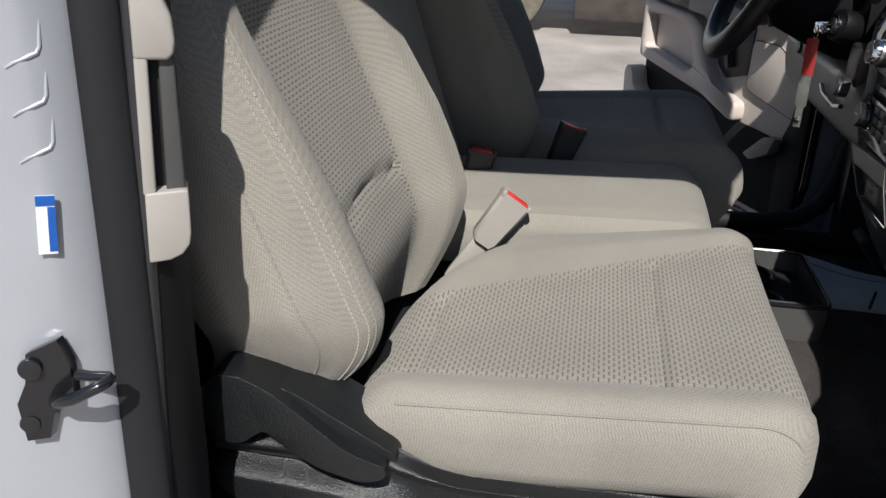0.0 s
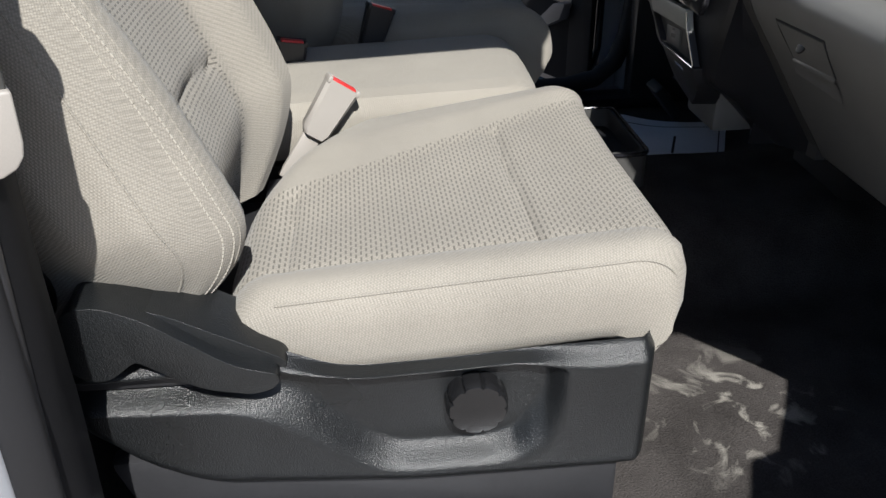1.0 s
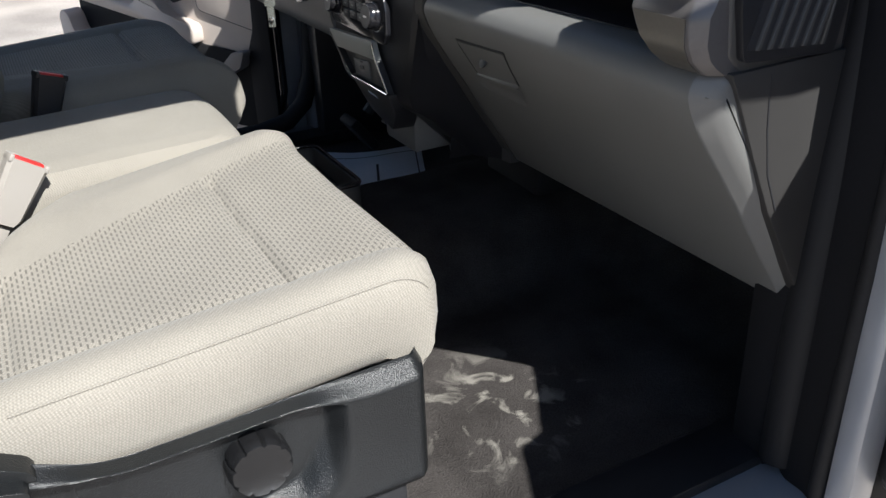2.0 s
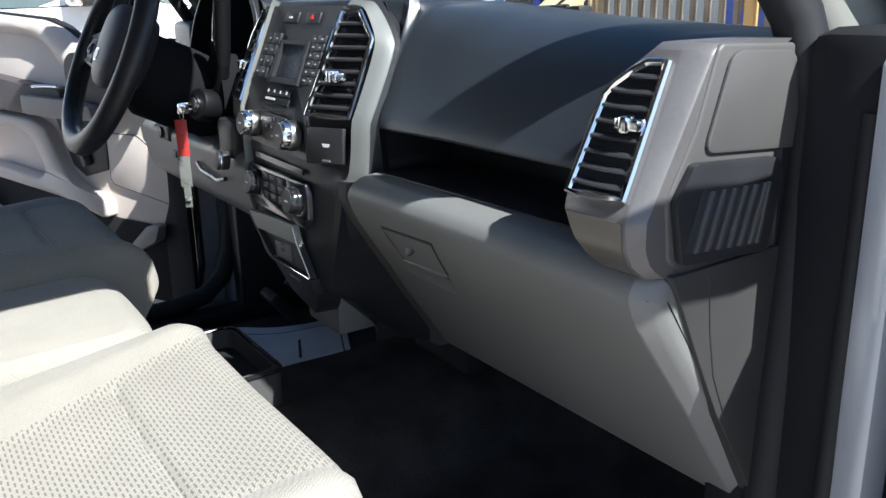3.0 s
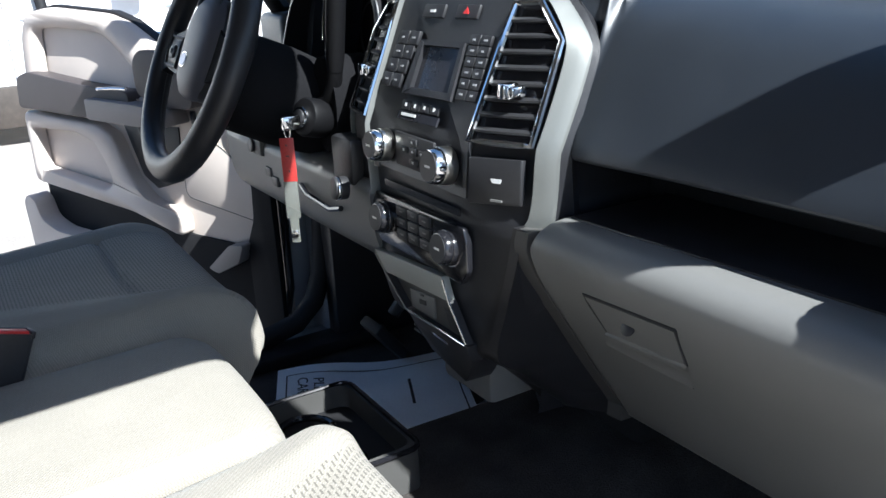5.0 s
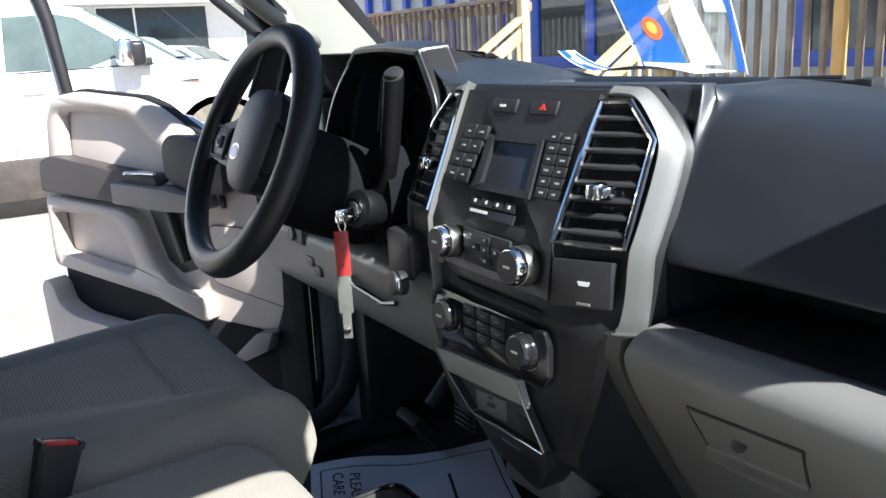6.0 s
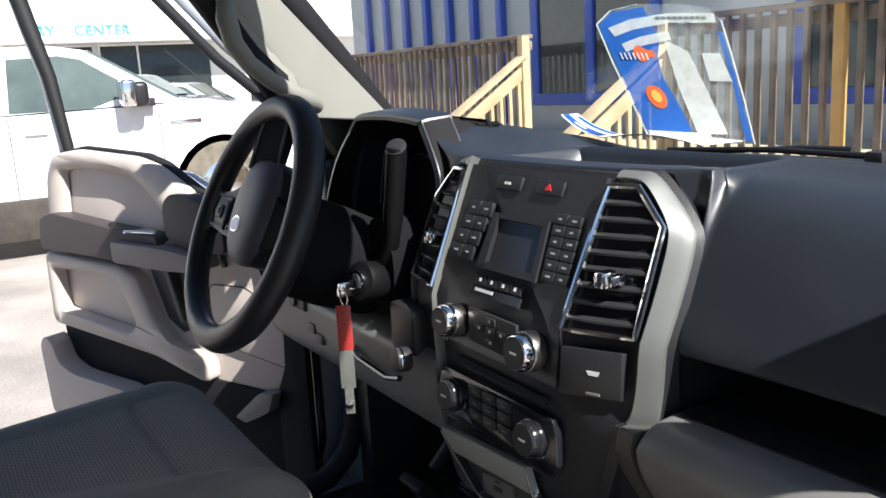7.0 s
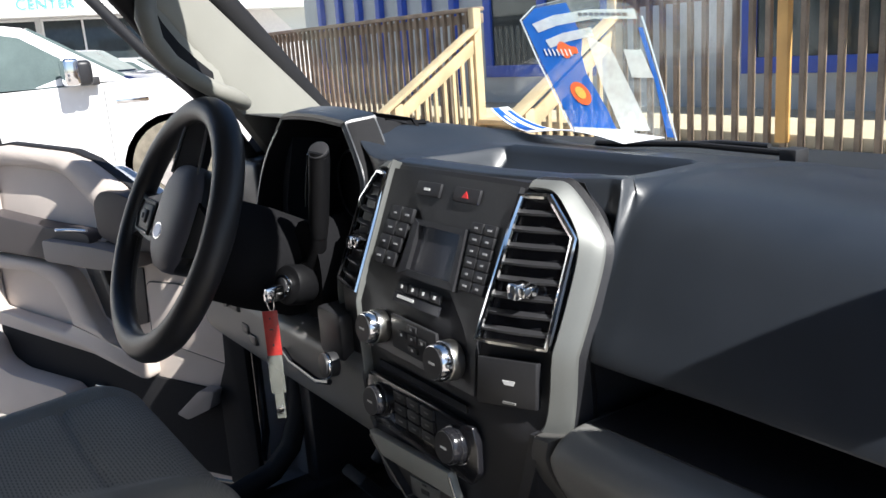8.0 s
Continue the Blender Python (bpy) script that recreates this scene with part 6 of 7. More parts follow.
part("belt_seal", slab([(0.77, 1.330), (0.675, 1.3435), (0.46, 1.324), (0.40, 1.304), (0.30, 1.243), (0.22, 1.215), (0.22, 1.205), (0.30, 1.232), (0.40, 1.292), (0.46, 1.312), (0.675, 1.331)], -0.045, -0.020, 0.002), RUBBER, door, "black window seal", local=True)
part("window_frame", tube([(0.770, -0.06, 1.30), (0.782, -0.06, 1.36), (0.814, -0.062, 1.51), (0.868, -0.066, 1.635), (0.905, -0.07, 1.72), (0.905, -0.07, 1.775), (0.86, -0.07, 1.80), (0.60, -0.07, 1.80), (0.50, -0.068, 1.745), (0.377, -0.066, 1.640), (0.243, -0.064, 1.523), (0.13, -0.062, 1.445), (0.04, -0.06, 1.37)], [0.013, 0.014, 0.017, 0.020, 0.021, 0.020, 0.018, 0.014, 0.013, 0.0125, 0.012, 0.012, 0.012], 10), RUBBER, door, "black window frame", local=True)
part("outer_frame", tube([(0.805, -0.075, 1.28), (0.818, -0.075, 1.36), (0.850, -0.078, 1.51), (0.905, -0.080, 1.635), (0.942, -0.085, 1.72), (0.942, -0.085, 1.80), (0.87, -0.085, 1.835), (0.585, -0.085, 1.835), (0.480, -0.082, 1.775), (0.357, -0.080, 1.668), (0.223, -0.078, 1.550), (0.11, -0.076, 1.470), (0.02, -0.074, 1.39)], 0.014, 10), BODY_SILVER, door, "silver outer window frame", local=True)


# ---- passenger door, standing open in front of the camera ----
PC, PS = 0.42, 0.9075
PM = Matrix(((-PC, -PS, 0, 0.20), (-PS, PC, 0, -0.86), (0, 0, 1, 0), (0, 0, 0, 1)))
pdoor = thing("passenger_door", (0, 0, 0), "open passenger door, dark lined, silver outside", "car door", "front doors", m=PM)
part("door_shell", slab([(0.0, 0.60), (0.84, 0.60), (0.87, 0.72), (0.86, 1.30), (0.42, 1.31), (0.0, 1.25)], -0.14, -0.022, 0.02), BODY_SILVER, pdoor, "silver door shell", local=True)
# out of view; black is chosen so less light bounces onto the glovebox
part("lining", slab([(0.03, 0.64), (0.80, 0.66), (0.835, 0.75), (0.835, 0.90), (0.80, 1.28), (0.74, 1.325), (0.47, 1.325), (0.36, 1.24), (0.05, 1.20), (0.03, 1.15)], -0.024, 0.0, 0.012), BLACK_GRAIN, pdoor, "unseen door lining, black to throw less light back", local=True)
part("armrest_pad", slab([(0.83, 1.105), (0.825, 1.172), (0.56, 1.150), (0.40, 1.142), (0.40, 1.082), (0.55, 1.078)], -0.002, 0.045, 0.018, 3), BLACK_GRAIN, pdoor, local=True)
part("window_frame", tube([(0.55, -0.07, 1.78), (0.30, -0.065, 1.525), (0.05, -0.06, 1.29)], 0.036, 12), RUBBER, pdoor, "black window frame", local=True)

# ---- outside ----
CONCRETE = surf("sunlit_old_concrete", (0.38, 0.34, 0.305), 0.9, var=0.25, scale=1.3, fine=60, bump=0.5, depth=0.004)
WHITE_PAINT = surf("white_car_paint", (0.78, 0.78, 0.78), 0.25, var=0.03, bump=0.0, coat=0.6)
DARK_BLUE = surf("dark_blue_car_paint", (0.015, 0.02, 0.07), 0.25, var=0.05, bump=0.0, coat=0.6)
TINT = surf("tinted_window", (0.03, 0.04, 0.045), 0.05, bump=0.0)
WOOD_OLD = surf("weathered_wood", (0.26, 0.195, 0.145), 0.8, var=0.3, scale=5, fine=90, bump=0.5, depth=0.002)
WOOD_NEW = surf("fresh_lumber", (0.60, 0.45, 0.27), 0.7, var=0.2, scale=5, fine=90, bump=0.4, depth=0.002)
SIDING = surf("grey_siding", (0.50, 0.53, 0.57), 0.7, var=0.08)
BLUE_FRAME = surf("royal_blue_frame", (0.03, 0.08, 0.50), 0.4, var=0.1)
WHITE_WALL = surf("white_wall", (0.80, 0.80, 0.78), 0.8, var=0.04)
ground = piece("ground", sheet(lambda u, v: (-400 + 800 * u, -400 + 800 * v, 0), 8, 8, (0, 0, -0.2)), CONCRETE, "pale sunlit concrete lot", "ground")

RX = 4.7
deck = thing("timber_ramp", (RX, 6, 0), "weathered timber ramp deck with slatted railings", "ramp")
part("deck_boards", rbox((RX + 0.03, -6, 0.62), (6.2, 14, 0.715), 0.01), surf("pale_deck_boards", (0.62, 0.53, 0.38), 0.8, var=0.15), deck, "pale deck boards")
part("orange_post", rbox((RX - 0.03, 2.585, 0.66), (RX + 0.03, 2.665, 1.78), 0.004), surf("orange_lumber", (0.70, 0.40, 0.13), 0.7, var=0.15, scale=5, fine=90), deck, "fresh orange lumber post")
part("skirt", rbox((RX - 0.02, -6, 0.0), (RX + 0.02, 14, 0.62), 0.0), WOOD_OLD, deck)
for y0, y1 in ((-5.5, 4.11), (5.97, 13.5)):
    part("top_rail", rbox((RX - 0.07, y0, 1.775), (RX + 0.07, y1, 1.815), 0.006), WOOD_OLD, deck)
    part("mid_rail", rbox((RX + 0.02, y0, 1.66), (RX + 0.06, y1, 1.75), 0.004), WOOD_OLD, deck)
    y = y0 + 0.04
    while y < y1:
        part("baluster", rbox((RX - 0.02, y, 0.62), (RX + 0.02, y + 0.040, 1.775), 0.003, 1), WOOD_OLD, deck)
        y += 0.132
for y in (5.97, 4.11):
    part("stair_post", rbox((RX - 0.10, y - 0.045, 0.0), (RX - 0.01, y + 0.045, 1.80), 0.006), WOOD_NEW, deck, "fresh lumber post")
    part("hand_rail", prism([(RX - 0.05, 1.60), (RX - 0.05, 1.64), (3.48, 0.905), (3.48, 0.865)], "y", y - 0.07, y + 0.07, 0.004), WOOD_NEW, deck, "fresh lumber hand rail")
    part("stair_rail", prism([(RX - 0.05, 1.40), (RX - 0.05, 1.53), (3.62, 0.87), (3.62, 0.74)], "y", y - 0.02, y + 0.02, 0.003), WOOD_NEW, deck)
    part("low_post", rbox((3.62, y - 0.045, 0), (3.71, y + 0.045, 0.965), 0.004), WOOD_NEW, deck)
    for k in range(8):
        x = 3.76 + k * 0.113
        part("baluster", rbox((x, y - 0.018, 0.02 + max(0, x - 3.85) * 0.70), (x + 0.036, y + 0.018, 0.93 + (x - 3.76) * 0.645), 0.003, 1), WOOD_NEW, deck)
for k in range(4):
    part("step", rbox((3.85 + 0.24 * k, 4.15, 0.14 + 0.18 * k), (4.12 + 0.24 * k, 5.93, 0.19 + 0.18 * k), 0.005), WOOD_NEW, deck)

office = thing("office_building", (8, 5, 0), "grey sided office with royal blue window frames", "building")
part("wall", rbox((6.2, -8, 0), (12, 12.8, 5.0), 0.0), SIDING, office)
for y0, y1 in ((-1.0, 0.8), (1.3, 4.0), (5.6, 7.75)):
    w = part("window", join(rbox((6.14, y0, 1.03), (6.19, y1, 1.17), 0.004), rbox((6.14, y0, 1.17), (6.19, y0 + 0.14, 3.5), 0.004), rbox((6.14, y1 - 0.14, 1.17), (6.19, y1, 3.5), 0.004), rbox((6.14, (y0 + y1) / 2 - 0.07, 1.17), (6.19, (y0 + y1) / 2 + 0.07, 3.5), 0.004)), BLUE_FRAME, office, "royal blue window frame")
    part("pane", rbox((6.17, y0 + 0.14, 1.17), (6.185, y1 - 0.14, 3.5), 0.0), TINT, w)
for k in range(7):
    y = 8.3 + k * 0.62
    part("blue_post", rbox((6.10, y, 0.8), (6.19, y + 0.12, 5.0), 0.004), BLUE_FRAME, office)

shop = thing("white_building", (5, 30, 0), "long white service building, bright in the sun", "building")
part("wall", rbox((-30, 28, 0), (22, 34, 9.0), 0.0), WHITE_WALL, shop)
for wx0, wx1 in ((2.2, 4.6), (4.83, 5.94), (6.0, 8.3), (9.6, 11.5)):
    w = part("window", rbox((wx0, 27.94, 0.9), (wx1, 27.99, 3.0), 0.01), TINT, shop, "dark showroom window")
    part("window_frame", join(rbox((wx0 - 0.06, 27.91, 0.9), (wx0, 27.99, 3.0), 0.0), rbox((wx0 - 0.06, 27.91, 3.0), (wx1, 27.99, 3.07), 0.0)), WHITE_WALL, w)
part("canopy", rbox((-10, 26.9, 3.08), (14, 27.98, 3.25), 0.02), WHITE_WALL, shop)
LETTERS = surf("teal_letters", (0.12, 0.42, 0.45), 0.5)
for words, wx in (("ERY", 3.22), ("CENTER", 5.0)):
    part("sign_words", text_mesh(words, 0.46, Matrix.Translation((wx, 27.96, 3.50)) @ Matrix.Rotation(math.pi / 2, 4, "X"), 0.03), LETTERS, shop, "teal building letters")


TYRE = surf("dusty_tyre", (0.17, 0.15, 0.115), 0.9, var=0.3)
ROCKER = surf("dusty_dark_rocker", (0.055, 0.045, 0.038), 0.7, var=0.3)
PALE_GLASS = surf("pale_green_car_glass", (0.10, 0.13, 0.125), 0.04, bump=0.0, var=0.3, scale=2.0)


def pickup(name, x0, y0, paint, label):
    """A crew cab pickup facing +x, its near side at y0, front wheel's centre at x0."""
    t = thing(name, (x0, y0 + 1.0, 0), label, "pickup truck", "parked vehicles")
    arch = [(0.54 * math.cos(a), 0.44 + 0.56 * math.sin(a)) for a in [math.pi * k / 12 for k in range(13)]]
    outline_ = [(-5.0, 0.55), (-5.0, 1.28), (-1.5, 1.33), (-0.10, 1.36), (0.55, 1.28), (0.92, 1.16), (1.02, 0.95), (1.0, 0.5), (0.52, 0.45)] + arch + [(-0.52, 0.45)]
    part("body", prism([(x0 + x, z) for x, z in outline_], "y", y0, y0 + 1.95, 0.05, 3), paint, t)
    cabp = [(-3.6, 1.30), (-3.5, 1.92), (-1.55, 1.96), (-1.22, 1.91), (-0.36, 1.37)]
    rr = []
    for f, yy in ((0, 0.06), (0, 1.89)):
        rr.append([(x0 + x, y0 + (yy + (0.14 if z > 1.5 else 0) * (1 if yy < 1 else -1)), z) for x, z in cabp])
    part("cab", loft(rr), paint, t)
    for pane in (((-1.95, 1.345), (-1.90, 1.84), (-1.45, 1.86), (-1.26, 1.82), (-1.02, 1.66), (-0.72, 1.47), (-0.70, 1.345)), ((-3.0, 1.34), (-2.95, 1.80), (-2.06, 1.82), (-2.06, 1.34))):
        part("side_window", loft([[(x0 + x, y0 + 0.06 + 0.14 * (z - 1.3) / 0.6 - 0.012 + d, z) for x, z in pane] for d in (0, 0.008)]), PALE_GLASS, t)
    part("windscreen", loft([[(x0 + a, y0 + b, z) for a, b, z in ((-0.38, 0.12, 1.395), (-1.18, 0.24, 1.89), (-1.18, 1.71, 1.89), (-0.38, 1.83, 1.395))], [(x0 + a + 0.02, y0 + b, z + 0.02) for a, b, z in ((-0.38, 0.12, 1.395), (-1.18, 0.24, 1.89), (-1.18, 1.71, 1.89), (-0.38, 1.83, 1.395))]]), PALE_GLASS, t)
    part("grille", rbox((x0 + 0.99, y0 + 0.25, 0.70), (x0 + 1.04, y0 + 1.70, 1.08), 0.02), CHROME, t)
    mir = part("mirror", rbox((x0 - 1.00, y0 - 0.26, 1.35), (x0 - 0.86, y0 - 0.04, 1.60), 0.03, 3), CHROME, t, "chrome door mirror")
    part("mirror_housing", rbox((x0 - 0.89, y0 - 0.25, 1.34), (x0 - 0.74, y0 - 0.03, 1.58), 0.05, 4), BLACK_GRAIN, mir)
    part("mirror_arm", rbox((x0 - 0.80, y0 - 0.10, 1.34), (x0 - 0.66, y0 + 0.06, 1.42), 0.01), BLACK, mir)
    for wx in (0.0, -3.68):
        w = part("wheel", disc((x0 + wx, y0 - 0.012, 0.47), (0, 1, 0), 0.48, 0.24, 40, 0.05), TYRE, t)
        part("rim", disc((x0 + wx, y0 - 0.024, 0.47), (0, 1, 0), 0.27, 0.03, 32, 0.01), CHROME, w)
    part("sill_step", rbox((x0 - 2.9, y0 - 0.05, 0.17), (x0 - 0.62, y0 + 0.15, 0.555), 0.02), ROCKER, t)
    part("badge", rbox((x0 - 0.52, y0 - 0.008, 1.145), (x0 - 0.20, y0 + 0.002, 1.185), 0.003), CHROME, t)
    for sx in (-0.62, -1.98, -3.05):
        part("door_gap", rbox((x0 + sx, y0 - 0.002, 0.52), (x0 + sx + 0.008, y0 + 0.004, 1.30), 0.0), BLACK, t)
    part("door_handle", rbox((x0 - 1.85, y0 - 0.03, 1.14), (x0 - 1.65, y0 + 0.0, 1.175), 0.008), paint, t)
    return t


wp = pickup("white_pickup", 2.15, 7.9, WHITE_PAINT, "white crew cab pickup parked alongside")
part("antenna", tube([(2.53, 7.95, 1.10), (1.69, 8.0, 1.88)], 0.006, 6), BLACK, wp)
bp_ = pickup("blue_pickup", 0.0, 0.0, DARK_BLUE, "dark blue pickup parked by the white building")
bp_.matrix_basis = Matrix.Translation((5.2, 20.4, 0)) @ Matrix.Rotation(radians(-48), 4, "Z")
wc_ = pickup("white_pickup", 0.0, 0.0, WHITE_PAINT, "white pickup parked in front of the white building")
wc_.matrix_basis = Matrix.Translation((7.4, 22.6, -0.25)) @ Matrix.Rotation(radians(-35), 4, "Z")


# ---- small things in the cab ----
tray = thing("cup_holder", (-0.15, 0.12, 0.62), "black cup holder tray with grey sides below the middle seat", "cup holder")
ro = rounded([(-0.28, -0.008), (-0.058, -0.008), (-0.058, 0.235), (-0.28, 0.235)], 0.022)
ri = [(x + (0.010 if x < -0.17 else -0.010), y + (0.010 if y < 0.1 else -0.010)) for x, y in ro]
part("tray_wall", loft([[(x, y, 0.60) for x, y in ro], [(x, y, 0.748) for x, y in ro], [(x, y, 0.752) for x, y in ri], [(x, y, 0.69) for x, y in ri]]), CHARCOAL, tray)
part("tray_rim", tube([(x, y, 0.750) for x, y in outline(ro, 2)], 0.004, 8, loop=True), GLOSS, tray)
part("tray_well", prism([(x, y) for x, y in ri], "z", 0.685, 0.715), RUBBER, tray)
for y in (0.060, 0.170):
    part("cup_ring", tube([(-0.160 + 0.042 * math.cos(a), y + 0.045 * math.sin(a), 0.722) for a in [k * math.tau / 32 for k in range(32)]], 0.006, 8, loop=True), GLOSS, tray)

sheet_ = thing("paper_floor_mat", (0.1, 0.5, FLOOR), "crumpled white paper floor mat with printed words", "floor mat")
PA, PE1, PE2 = Vector((-0.03, 0.672, 0)), Vector((0.92, -0.39, 0)), Vector((-0.39, -0.92, 0))


def paper_z(a, b):
    p = PA + PE1 * a + PE2 * b
    return max(FLOOR, floor_at(p.x, p.y)) + 0.007 + 0.005 * math.sin(a * 22 + b * 9) * math.sin(b * 17) + 0.012 * max(0, 0.08 - b) / 0.08 * (0.5 + 0.5 * math.sin(a * 20))


def on_paper(bm):
    """Lay a flat mesh, drawn with x along the paper and y down it, onto the paper."""
    for v in bm.verts:
        a, b, h = v.co
        v.co = PA + PE1 * a + PE2 * b + Vector((0, 0, paper_z(a, b) + h))
    return bm


part("paper", on_paper(sheet(lambda u, v: (0.385 * u, 0.36 * v, 0), 44, 44, (0, 0, -0.001))), PAPER, sheet_)
TXT = Matrix(((0, 1, 0, 0), (1, 0, 0, 0), (0, 0, 1, 0), (0, 0, 0, 1)))


def flat_line(a, b, w=0.003, n=24):
    a, b = Vector((*a, 0.0006)), Vector((*b, 0.0006))
    side = (b - a).normalized().cross(Vector((0, 0, 1))) * w
    bm = bmesh.new()
    rows = [[bm.verts.new(a.lerp(b, k / n) + side * q) for q in (-0.5, 0.5)] for k in range(n + 1)]
    for p, q in zip(rows, rows[1:]):
        bm.faces.new((p[0], p[1], q[1], q[0]))
    return bm


part("print", on_paper(text_mesh("PLEASE", 0.031, Matrix.Translation((0.085, 0.105, 0.0006)) @ TXT, 0.0002)), INK, sheet_)
part("print", on_paper(text_mesh("CARE", 0.031, Matrix.Translation((0.052, 0.090, 0.0006)) @ TXT, 0.0002)), INK, sheet_)
for a, b in (((0.02, 0.035), (0.37, 0.035)), ((0.02, 0.035), (0.02, 0.34)), ((0.37, 0.035), (0.37, 0.34))):
    part("border_line", on_paper(flat_line(a, b)), INK, sheet_)
part("border_line", on_paper(flat_line((0.27, 0.10), (0.27, 0.20), 0.006)), INK, sheet_)
pedal = thing("brake_pedal", (0.19, 0.58, 0.63), "black brake pedal in the dark footwell", "pedal")
part("pad", rbox((0.175, 0.545, 0.585), (0.20, 0.625, 0.685), 0.006, m=Matrix.Translation((0.19, 0.58, 0.63)) @ Matrix.Rotation(radians(-38), 4, "Y") @ Matrix.Translation((-0.19, -0.58, -0.63))), RUBBER, pedal)
part("arm", tube([(0.21, 0.585, 0.68), (0.30, 0.56, 0.80), (0.36, 0.52, 1.00)], 0.014, 10), BLACK, pedal)
gas = thing("accelerator_pedal", (0.20, 0.43, 0.70), "ribbed black accelerator pedal beside the console", "pedal")
for k in range(6):
    part("rib", rbox((0.192, 0.408, 0.690 + 0.011 * k), (0.206, 0.462, 0.697 + 0.011 * k), 0.002, 1), RUBBER, gas)
part("plate", rbox((0.200, 0.405, 0.685), (0.212, 0.465, 0.762), 0.003), BLACK, gas)
part("arm", tube([(0.208, 0.435, 0.75), (0.27, 0.435, 0.86), (0.34, 0.43, 1.00)], 0.008, 8), BLACK, gas)
# grab handle on the driver's windscreen pillar
grab = thing("grab_handle", (0.0, 0.56, 1.46), "pale grey grab handle on the windscreen pillar", "grab handle")
part("bar", tube([(-0.100, 0.640, 1.600), (-0.112, 0.612, 1.570), (-0.108, 0.602, 1.532), (-0.086, 0.600, 1.498), (-0.050, 0.600, 1.468), (-0.015, 0.601, 1.446), (0.012, 0.606, 1.434), (0.034, 0.625, 1.424), (0.05, 0.65, 1.418)], [0.017, 0.018, 0.0165, 0.015, 0.0145, 0.015, 0.016, 0.015, 0.013], 16), PILLAR, grab)
web, lane = [], []
for bx, by, bz in ((-0.112, 0.612, 1.570), (-0.108, 0.602, 1.532), (-0.086, 0.600, 1.498), (-0.050, 0.600, 1.468), (-0.015, 0.601, 1.446), (0.012, 0.606, 1.434)):
    a, b = Vector((bx, by + 0.006, bz)), pillar_edges(bz + 0.055, 1)[1] + Vector((0.035, 0.0, 0.0))
    web.append([a, b, b + Vector((0, 0.014, 0)), a + Vector((0, 0.014, 0))])
    lane.append((a.lerp(b, 0.26), a.lerp(b, 0.56)))
part("web", loft(web), PILLAR, grab, "moulded web between the bar and the pillar")
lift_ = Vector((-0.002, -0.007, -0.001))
# thin black band on the web in place of the shade behind the bar
part("gap_shade", loft([[p + lift_, q + lift_, q - lift_, p - lift_] for p, q in lane[:5]]), MATT, grab, "black sheet standing for the shaded hollow behind the bar")
# placard and paper behind the windscreen
card = thing("windscreen_placard", (0.42, 0.10, 1.335), "clear and blue sales placard leaning on the windscreen", "placard")


def card_poly(pts, d0, d1):
    """Outline in (across 0..1, up 0..1) on the leaning card; d: off its face, towards the cab."""
    def at(a, h, d):
        foot, wide, rise = Vector((0.345, 0.116, 1.351)), Vector((0.075, -0.128, -0.0115)), Vector((-0.021, 0.091, 0.171))
        return foot + wide * (a * (1 + 0.354 * h)) + rise * (1.18 * h) + Vector((-0.844, -0.510, 0.168)) * d
    return loft([[at(a, h, d0) for a, h in pts], [at(a, h, d1) for a, h in pts]])


CARD_CLEAR = film_sheet("clear_placard_film", (0.75, 0.82, 0.82), 0.09, 0.3)
PALE_FILM = film_sheet("pale_film_print", (0.86, 0.90, 0.87), 0.40, 0.6)
BLUE_FILM = film_sheet("blue_film_print", (0.03, 0.16, 0.62), 0.62, 0.4)
EDGE_FILM = film_sheet("bright_cut_edge", (0.80, 0.86, 0.92), 0.75, 0.2)
card_out = [(0.0, 0.0), (1.0, 0.0), (1.0, 0.30), (0.985, 0.62), (0.97, 0.88), (0.90, 0.97), (0.72, 1.0), (0.40, 1.0), (0.18, 0.955), (0.02, 0.85), (0.0, 0.55)]
part("film", card_poly(card_out, 0.0, 0.001), CARD_CLEAR, card)
for p, q in (((0.0, 0.0), (0.0, 0.55)), ((0.0, 0.55), (0.02, 0.85)), ((1.0, 0.0), (1.0, 0.30)), ((1.0, 0.30), (0.985, 0.62)), ((0.985, 0.62), (0.97, 0.88)), ((0.02, 0.85), (0.18, 0.955)), ((0.18, 0.955), (0.40, 1.0))):
    part("cut_edge", card_poly([(p[0] - 0.007, p[1]), (p[0] + 0.007, p[1]), (q[0] + 0.007, q[1]), (q[0] - 0.007, q[1])], 0.0012, 0.0016), EDGE_FILM, card)
part("blue_field", card_poly([(0.02, 0.02), (0.46, 0.02), (0.44, 0.20), (0.38, 0.46), (0.40, 0.60), (0.46, 0.72), (0.44, 0.98), (0.18, 0.94), (0.03, 0.84)], 0.0018, 0.0022), BLUE_FILM, card, "blue printed field")
part("blue_strip", card_poly([(0.92, 0.02), (0.985, 0.02), (0.975, 0.45), (0.955, 0.80), (0.92, 0.80), (0.94, 0.40)], 0.0018, 0.0022), BLUE_FILM, card)
part("white_band", card_poly([(0.10, 0.82), (0.30, 0.885), (0.60, 0.93), (0.93, 0.93), (0.93, 0.86), (0.60, 0.86), (0.30, 0.81), (0.12, 0.755)], 0.0026, 0.0030), PALE_FILM, card)
part("white_band", card_poly([(0.15, 0.70), (0.32, 0.755), (0.56, 0.80), (0.56, 0.735), (0.32, 0.69), (0.16, 0.64)], 0.0026, 0.0030), PALE_FILM, card)
part("white_panel", card_poly([(0.50, 0.74), (0.66, 0.65), (0.72, 0.34), (0.78, 0.06), (0.50, 0.05), (0.48, 0.40)], 0.0018, 0.0022), PALE_FILM, card, "pale printed panel")
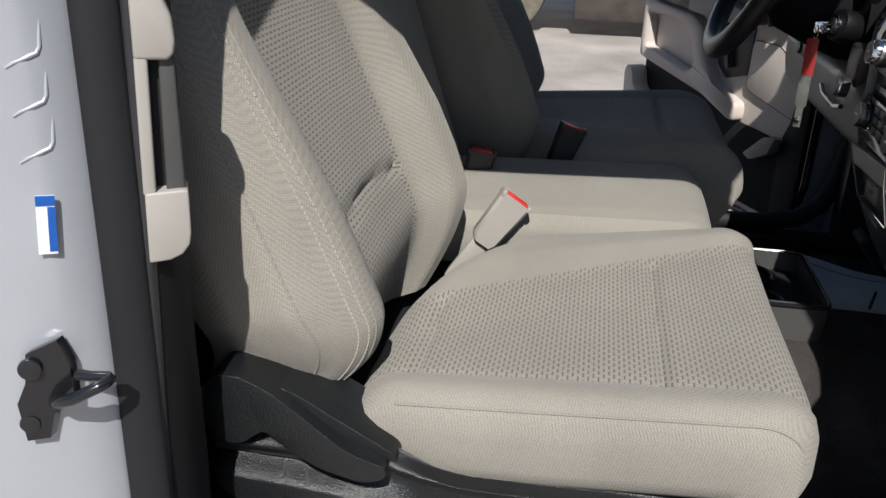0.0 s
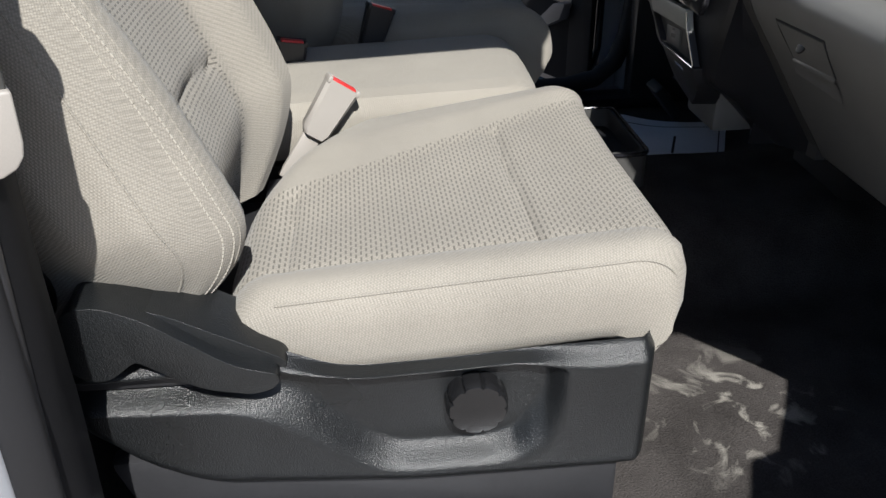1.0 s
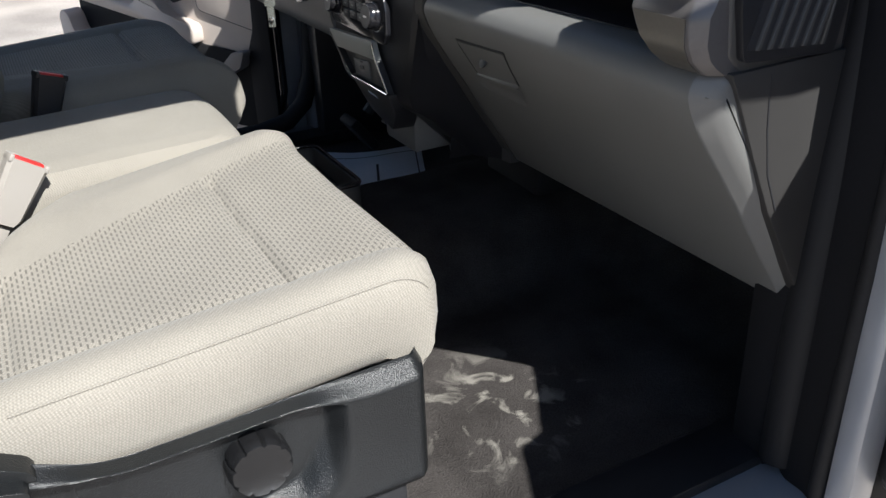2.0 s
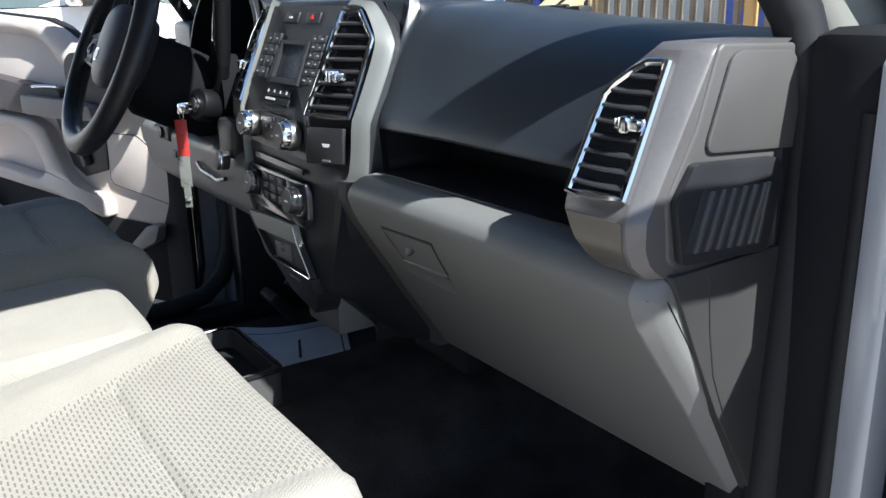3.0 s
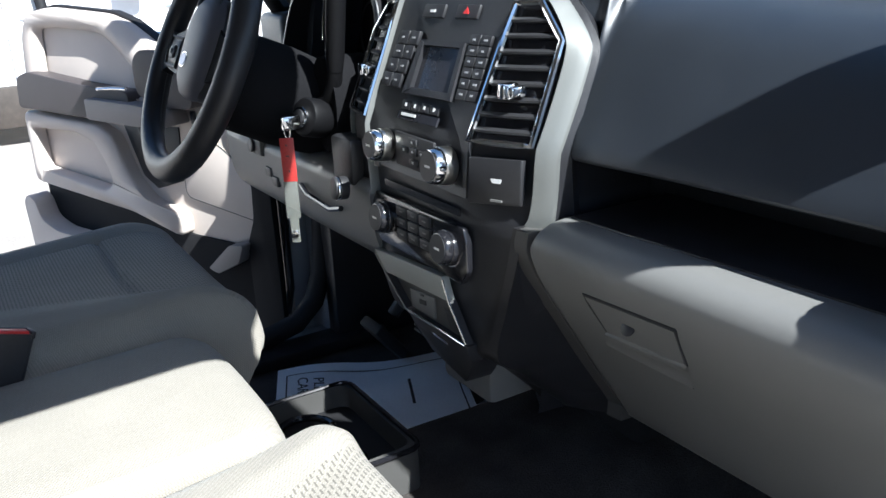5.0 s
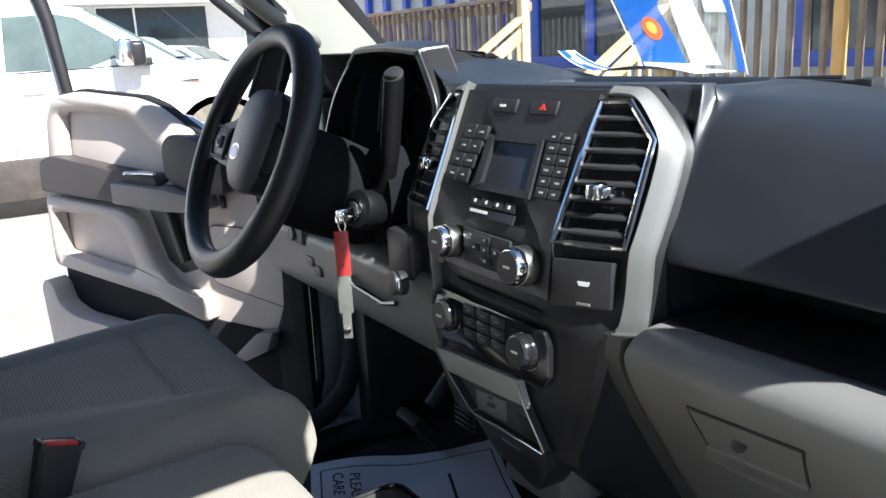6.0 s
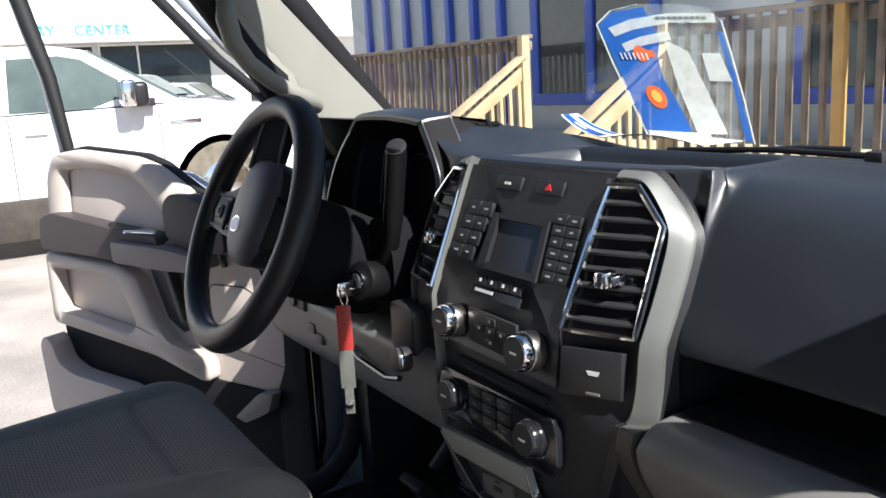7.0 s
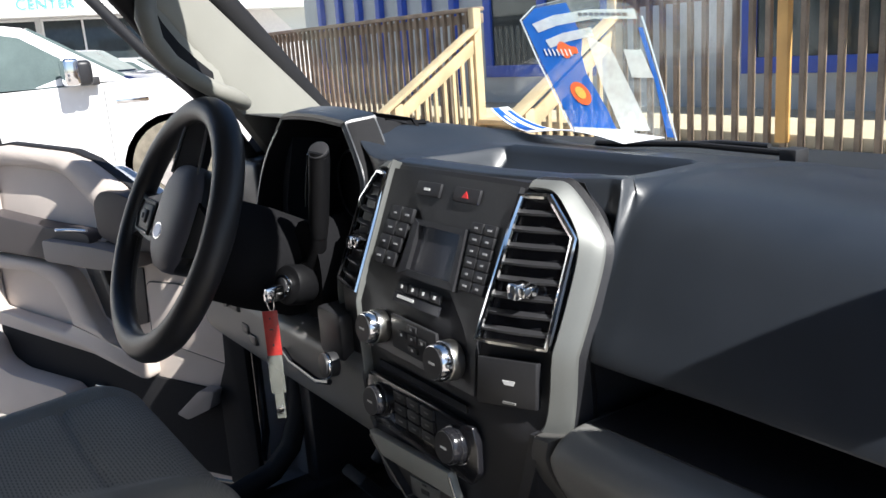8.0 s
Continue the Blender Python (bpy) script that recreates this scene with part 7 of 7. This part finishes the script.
part("white_tag", card_poly([(0.76, 0.44), (0.94, 0.44), (0.90, 0.64), (0.76, 0.64)], 0.0026, 0.0030), PALE_FILM, card)
part("foot_strip", card_poly([(0.03, 0.005), (0.62, 0.005), (0.62, 0.06), (0.03, 0.06)], 0.0026, 0.0030), PALE_FILM, card)
for k in range(9):
    part("print_line", card_poly([(0.50 + 0.042 * k, 0.885), (0.53 + 0.042 * k, 0.885), (0.53 + 0.042 * k, 0.905), (0.50 + 0.042 * k, 0.905)], 0.0032, 0.0035), GREY_PLASTIC, card)
ORANGE = surf("orange_red_print", (0.85, 0.16, 0.05), 0.5)
spot = card_poly([(0.30 + 0.085 * math.cos(q), 0.63 + 0.05 * math.sin(q) * (1 + 0.4 * math.cos(3 * q))) for q in [k * math.tau / 18 for k in range(18)]], 0.0026, 0.0030)
part("red_spot", spot, ORANGE, card, "orange printed emblem")
for k in range(7):
    part("print_line", card_poly([(0.10 + 0.035 * k, 0.585), (0.112 + 0.035 * k, 0.585), (0.112 + 0.035 * k, 0.635), (0.10 + 0.035 * k, 0.635)], 0.0032, 0.0035), WHITE_PRINT, card)
part("red_spot", card_poly([(0.255 + 0.085 * math.cos(q), 0.310 + 0.085 * math.sin(q)) for q in [k * math.tau / 20 for k in range(20)]], 0.0026, 0.0030), ORANGE, card)
part("gold_spot", card_poly([(0.255 + 0.045 * math.cos(q), 0.315 + 0.045 * math.sin(q)) for q in [k * math.tau / 16 for k in range(16)]], 0.0032, 0.0035), surf("gold_print", (0.75, 0.50, 0.10), 0.5), card)
flyer = thing("paper_flyer", (0.33, 0.12, 1.345), "curled white and blue paper lying on the dashboard", "paper")


def flyer_at(a, b):
    """a runs along the paper towards the driver, b across it; the far end curls up."""
    up = max(0.0, a - 0.55)
    wide = 0.085 * (1 - 0.55 * a)
    return Vector((0.318 + wide * b + 0.055 * a, -0.005 + 0.375 * a - 0.10 * up * up, 1.3475 - 0.02 * (b * wide + 0.02) + 0.17 * up * up + 0.010 * math.sin(min(1, a * 1.6) * 3.14) * (1 - 0.6 * b)))


part("leaf", sheet(lambda u, v: flyer_at(v, u), 14, 34, (0, 0, 0.0006)), PAPER, flyer)
part("blue_edge", sheet(lambda u, v: flyer_at(0.66 + 0.335 * v, 0.10 + 0.36 * u) + Vector((-0.0004, 0, 0.0010)), 6, 14, (0, 0, 0.0004)), BLUE_PRINT, flyer, "blue printed edge")
part("blue_edge", sheet(lambda u, v: flyer_at(0.66 + 0.30 * v, 0.72 + 0.20 * u) + Vector((-0.0004, 0, 0.0010)), 6, 14, (0, 0, 0.0004)), BLUE_PRINT, flyer)
part("print_line", sheet(lambda u, v: flyer_at(0.80 + 0.10 * v, 0.22 + 0.12 * u) + Vector((-0.0006, 0, 0.0016)), 2, 6, (0, 0, 0.0003)), PAPER, flyer)
wiper = thing("wiper", (0.5, -0.2, 1.32), "black wiper blade along the foot of the windscreen", "wiper")
part("blade", tube([(0.475, 0.20, 1.318), (0.470, 0.0, 1.327), (0.452, -0.165, 1.327)], 0.0045, 8), RUBBER, wiper)
part("arm", tube([(0.52, 0.25, 1.305), (0.485, -0.04, 1.330), (0.465, -0.13, 1.333)], 0.004, 8), BLACK, wiper)
part("blade_end", rbox((0.440, -0.185, 1.314), (0.470, -0.160, 1.334), 0.003), BLACK, wiper)
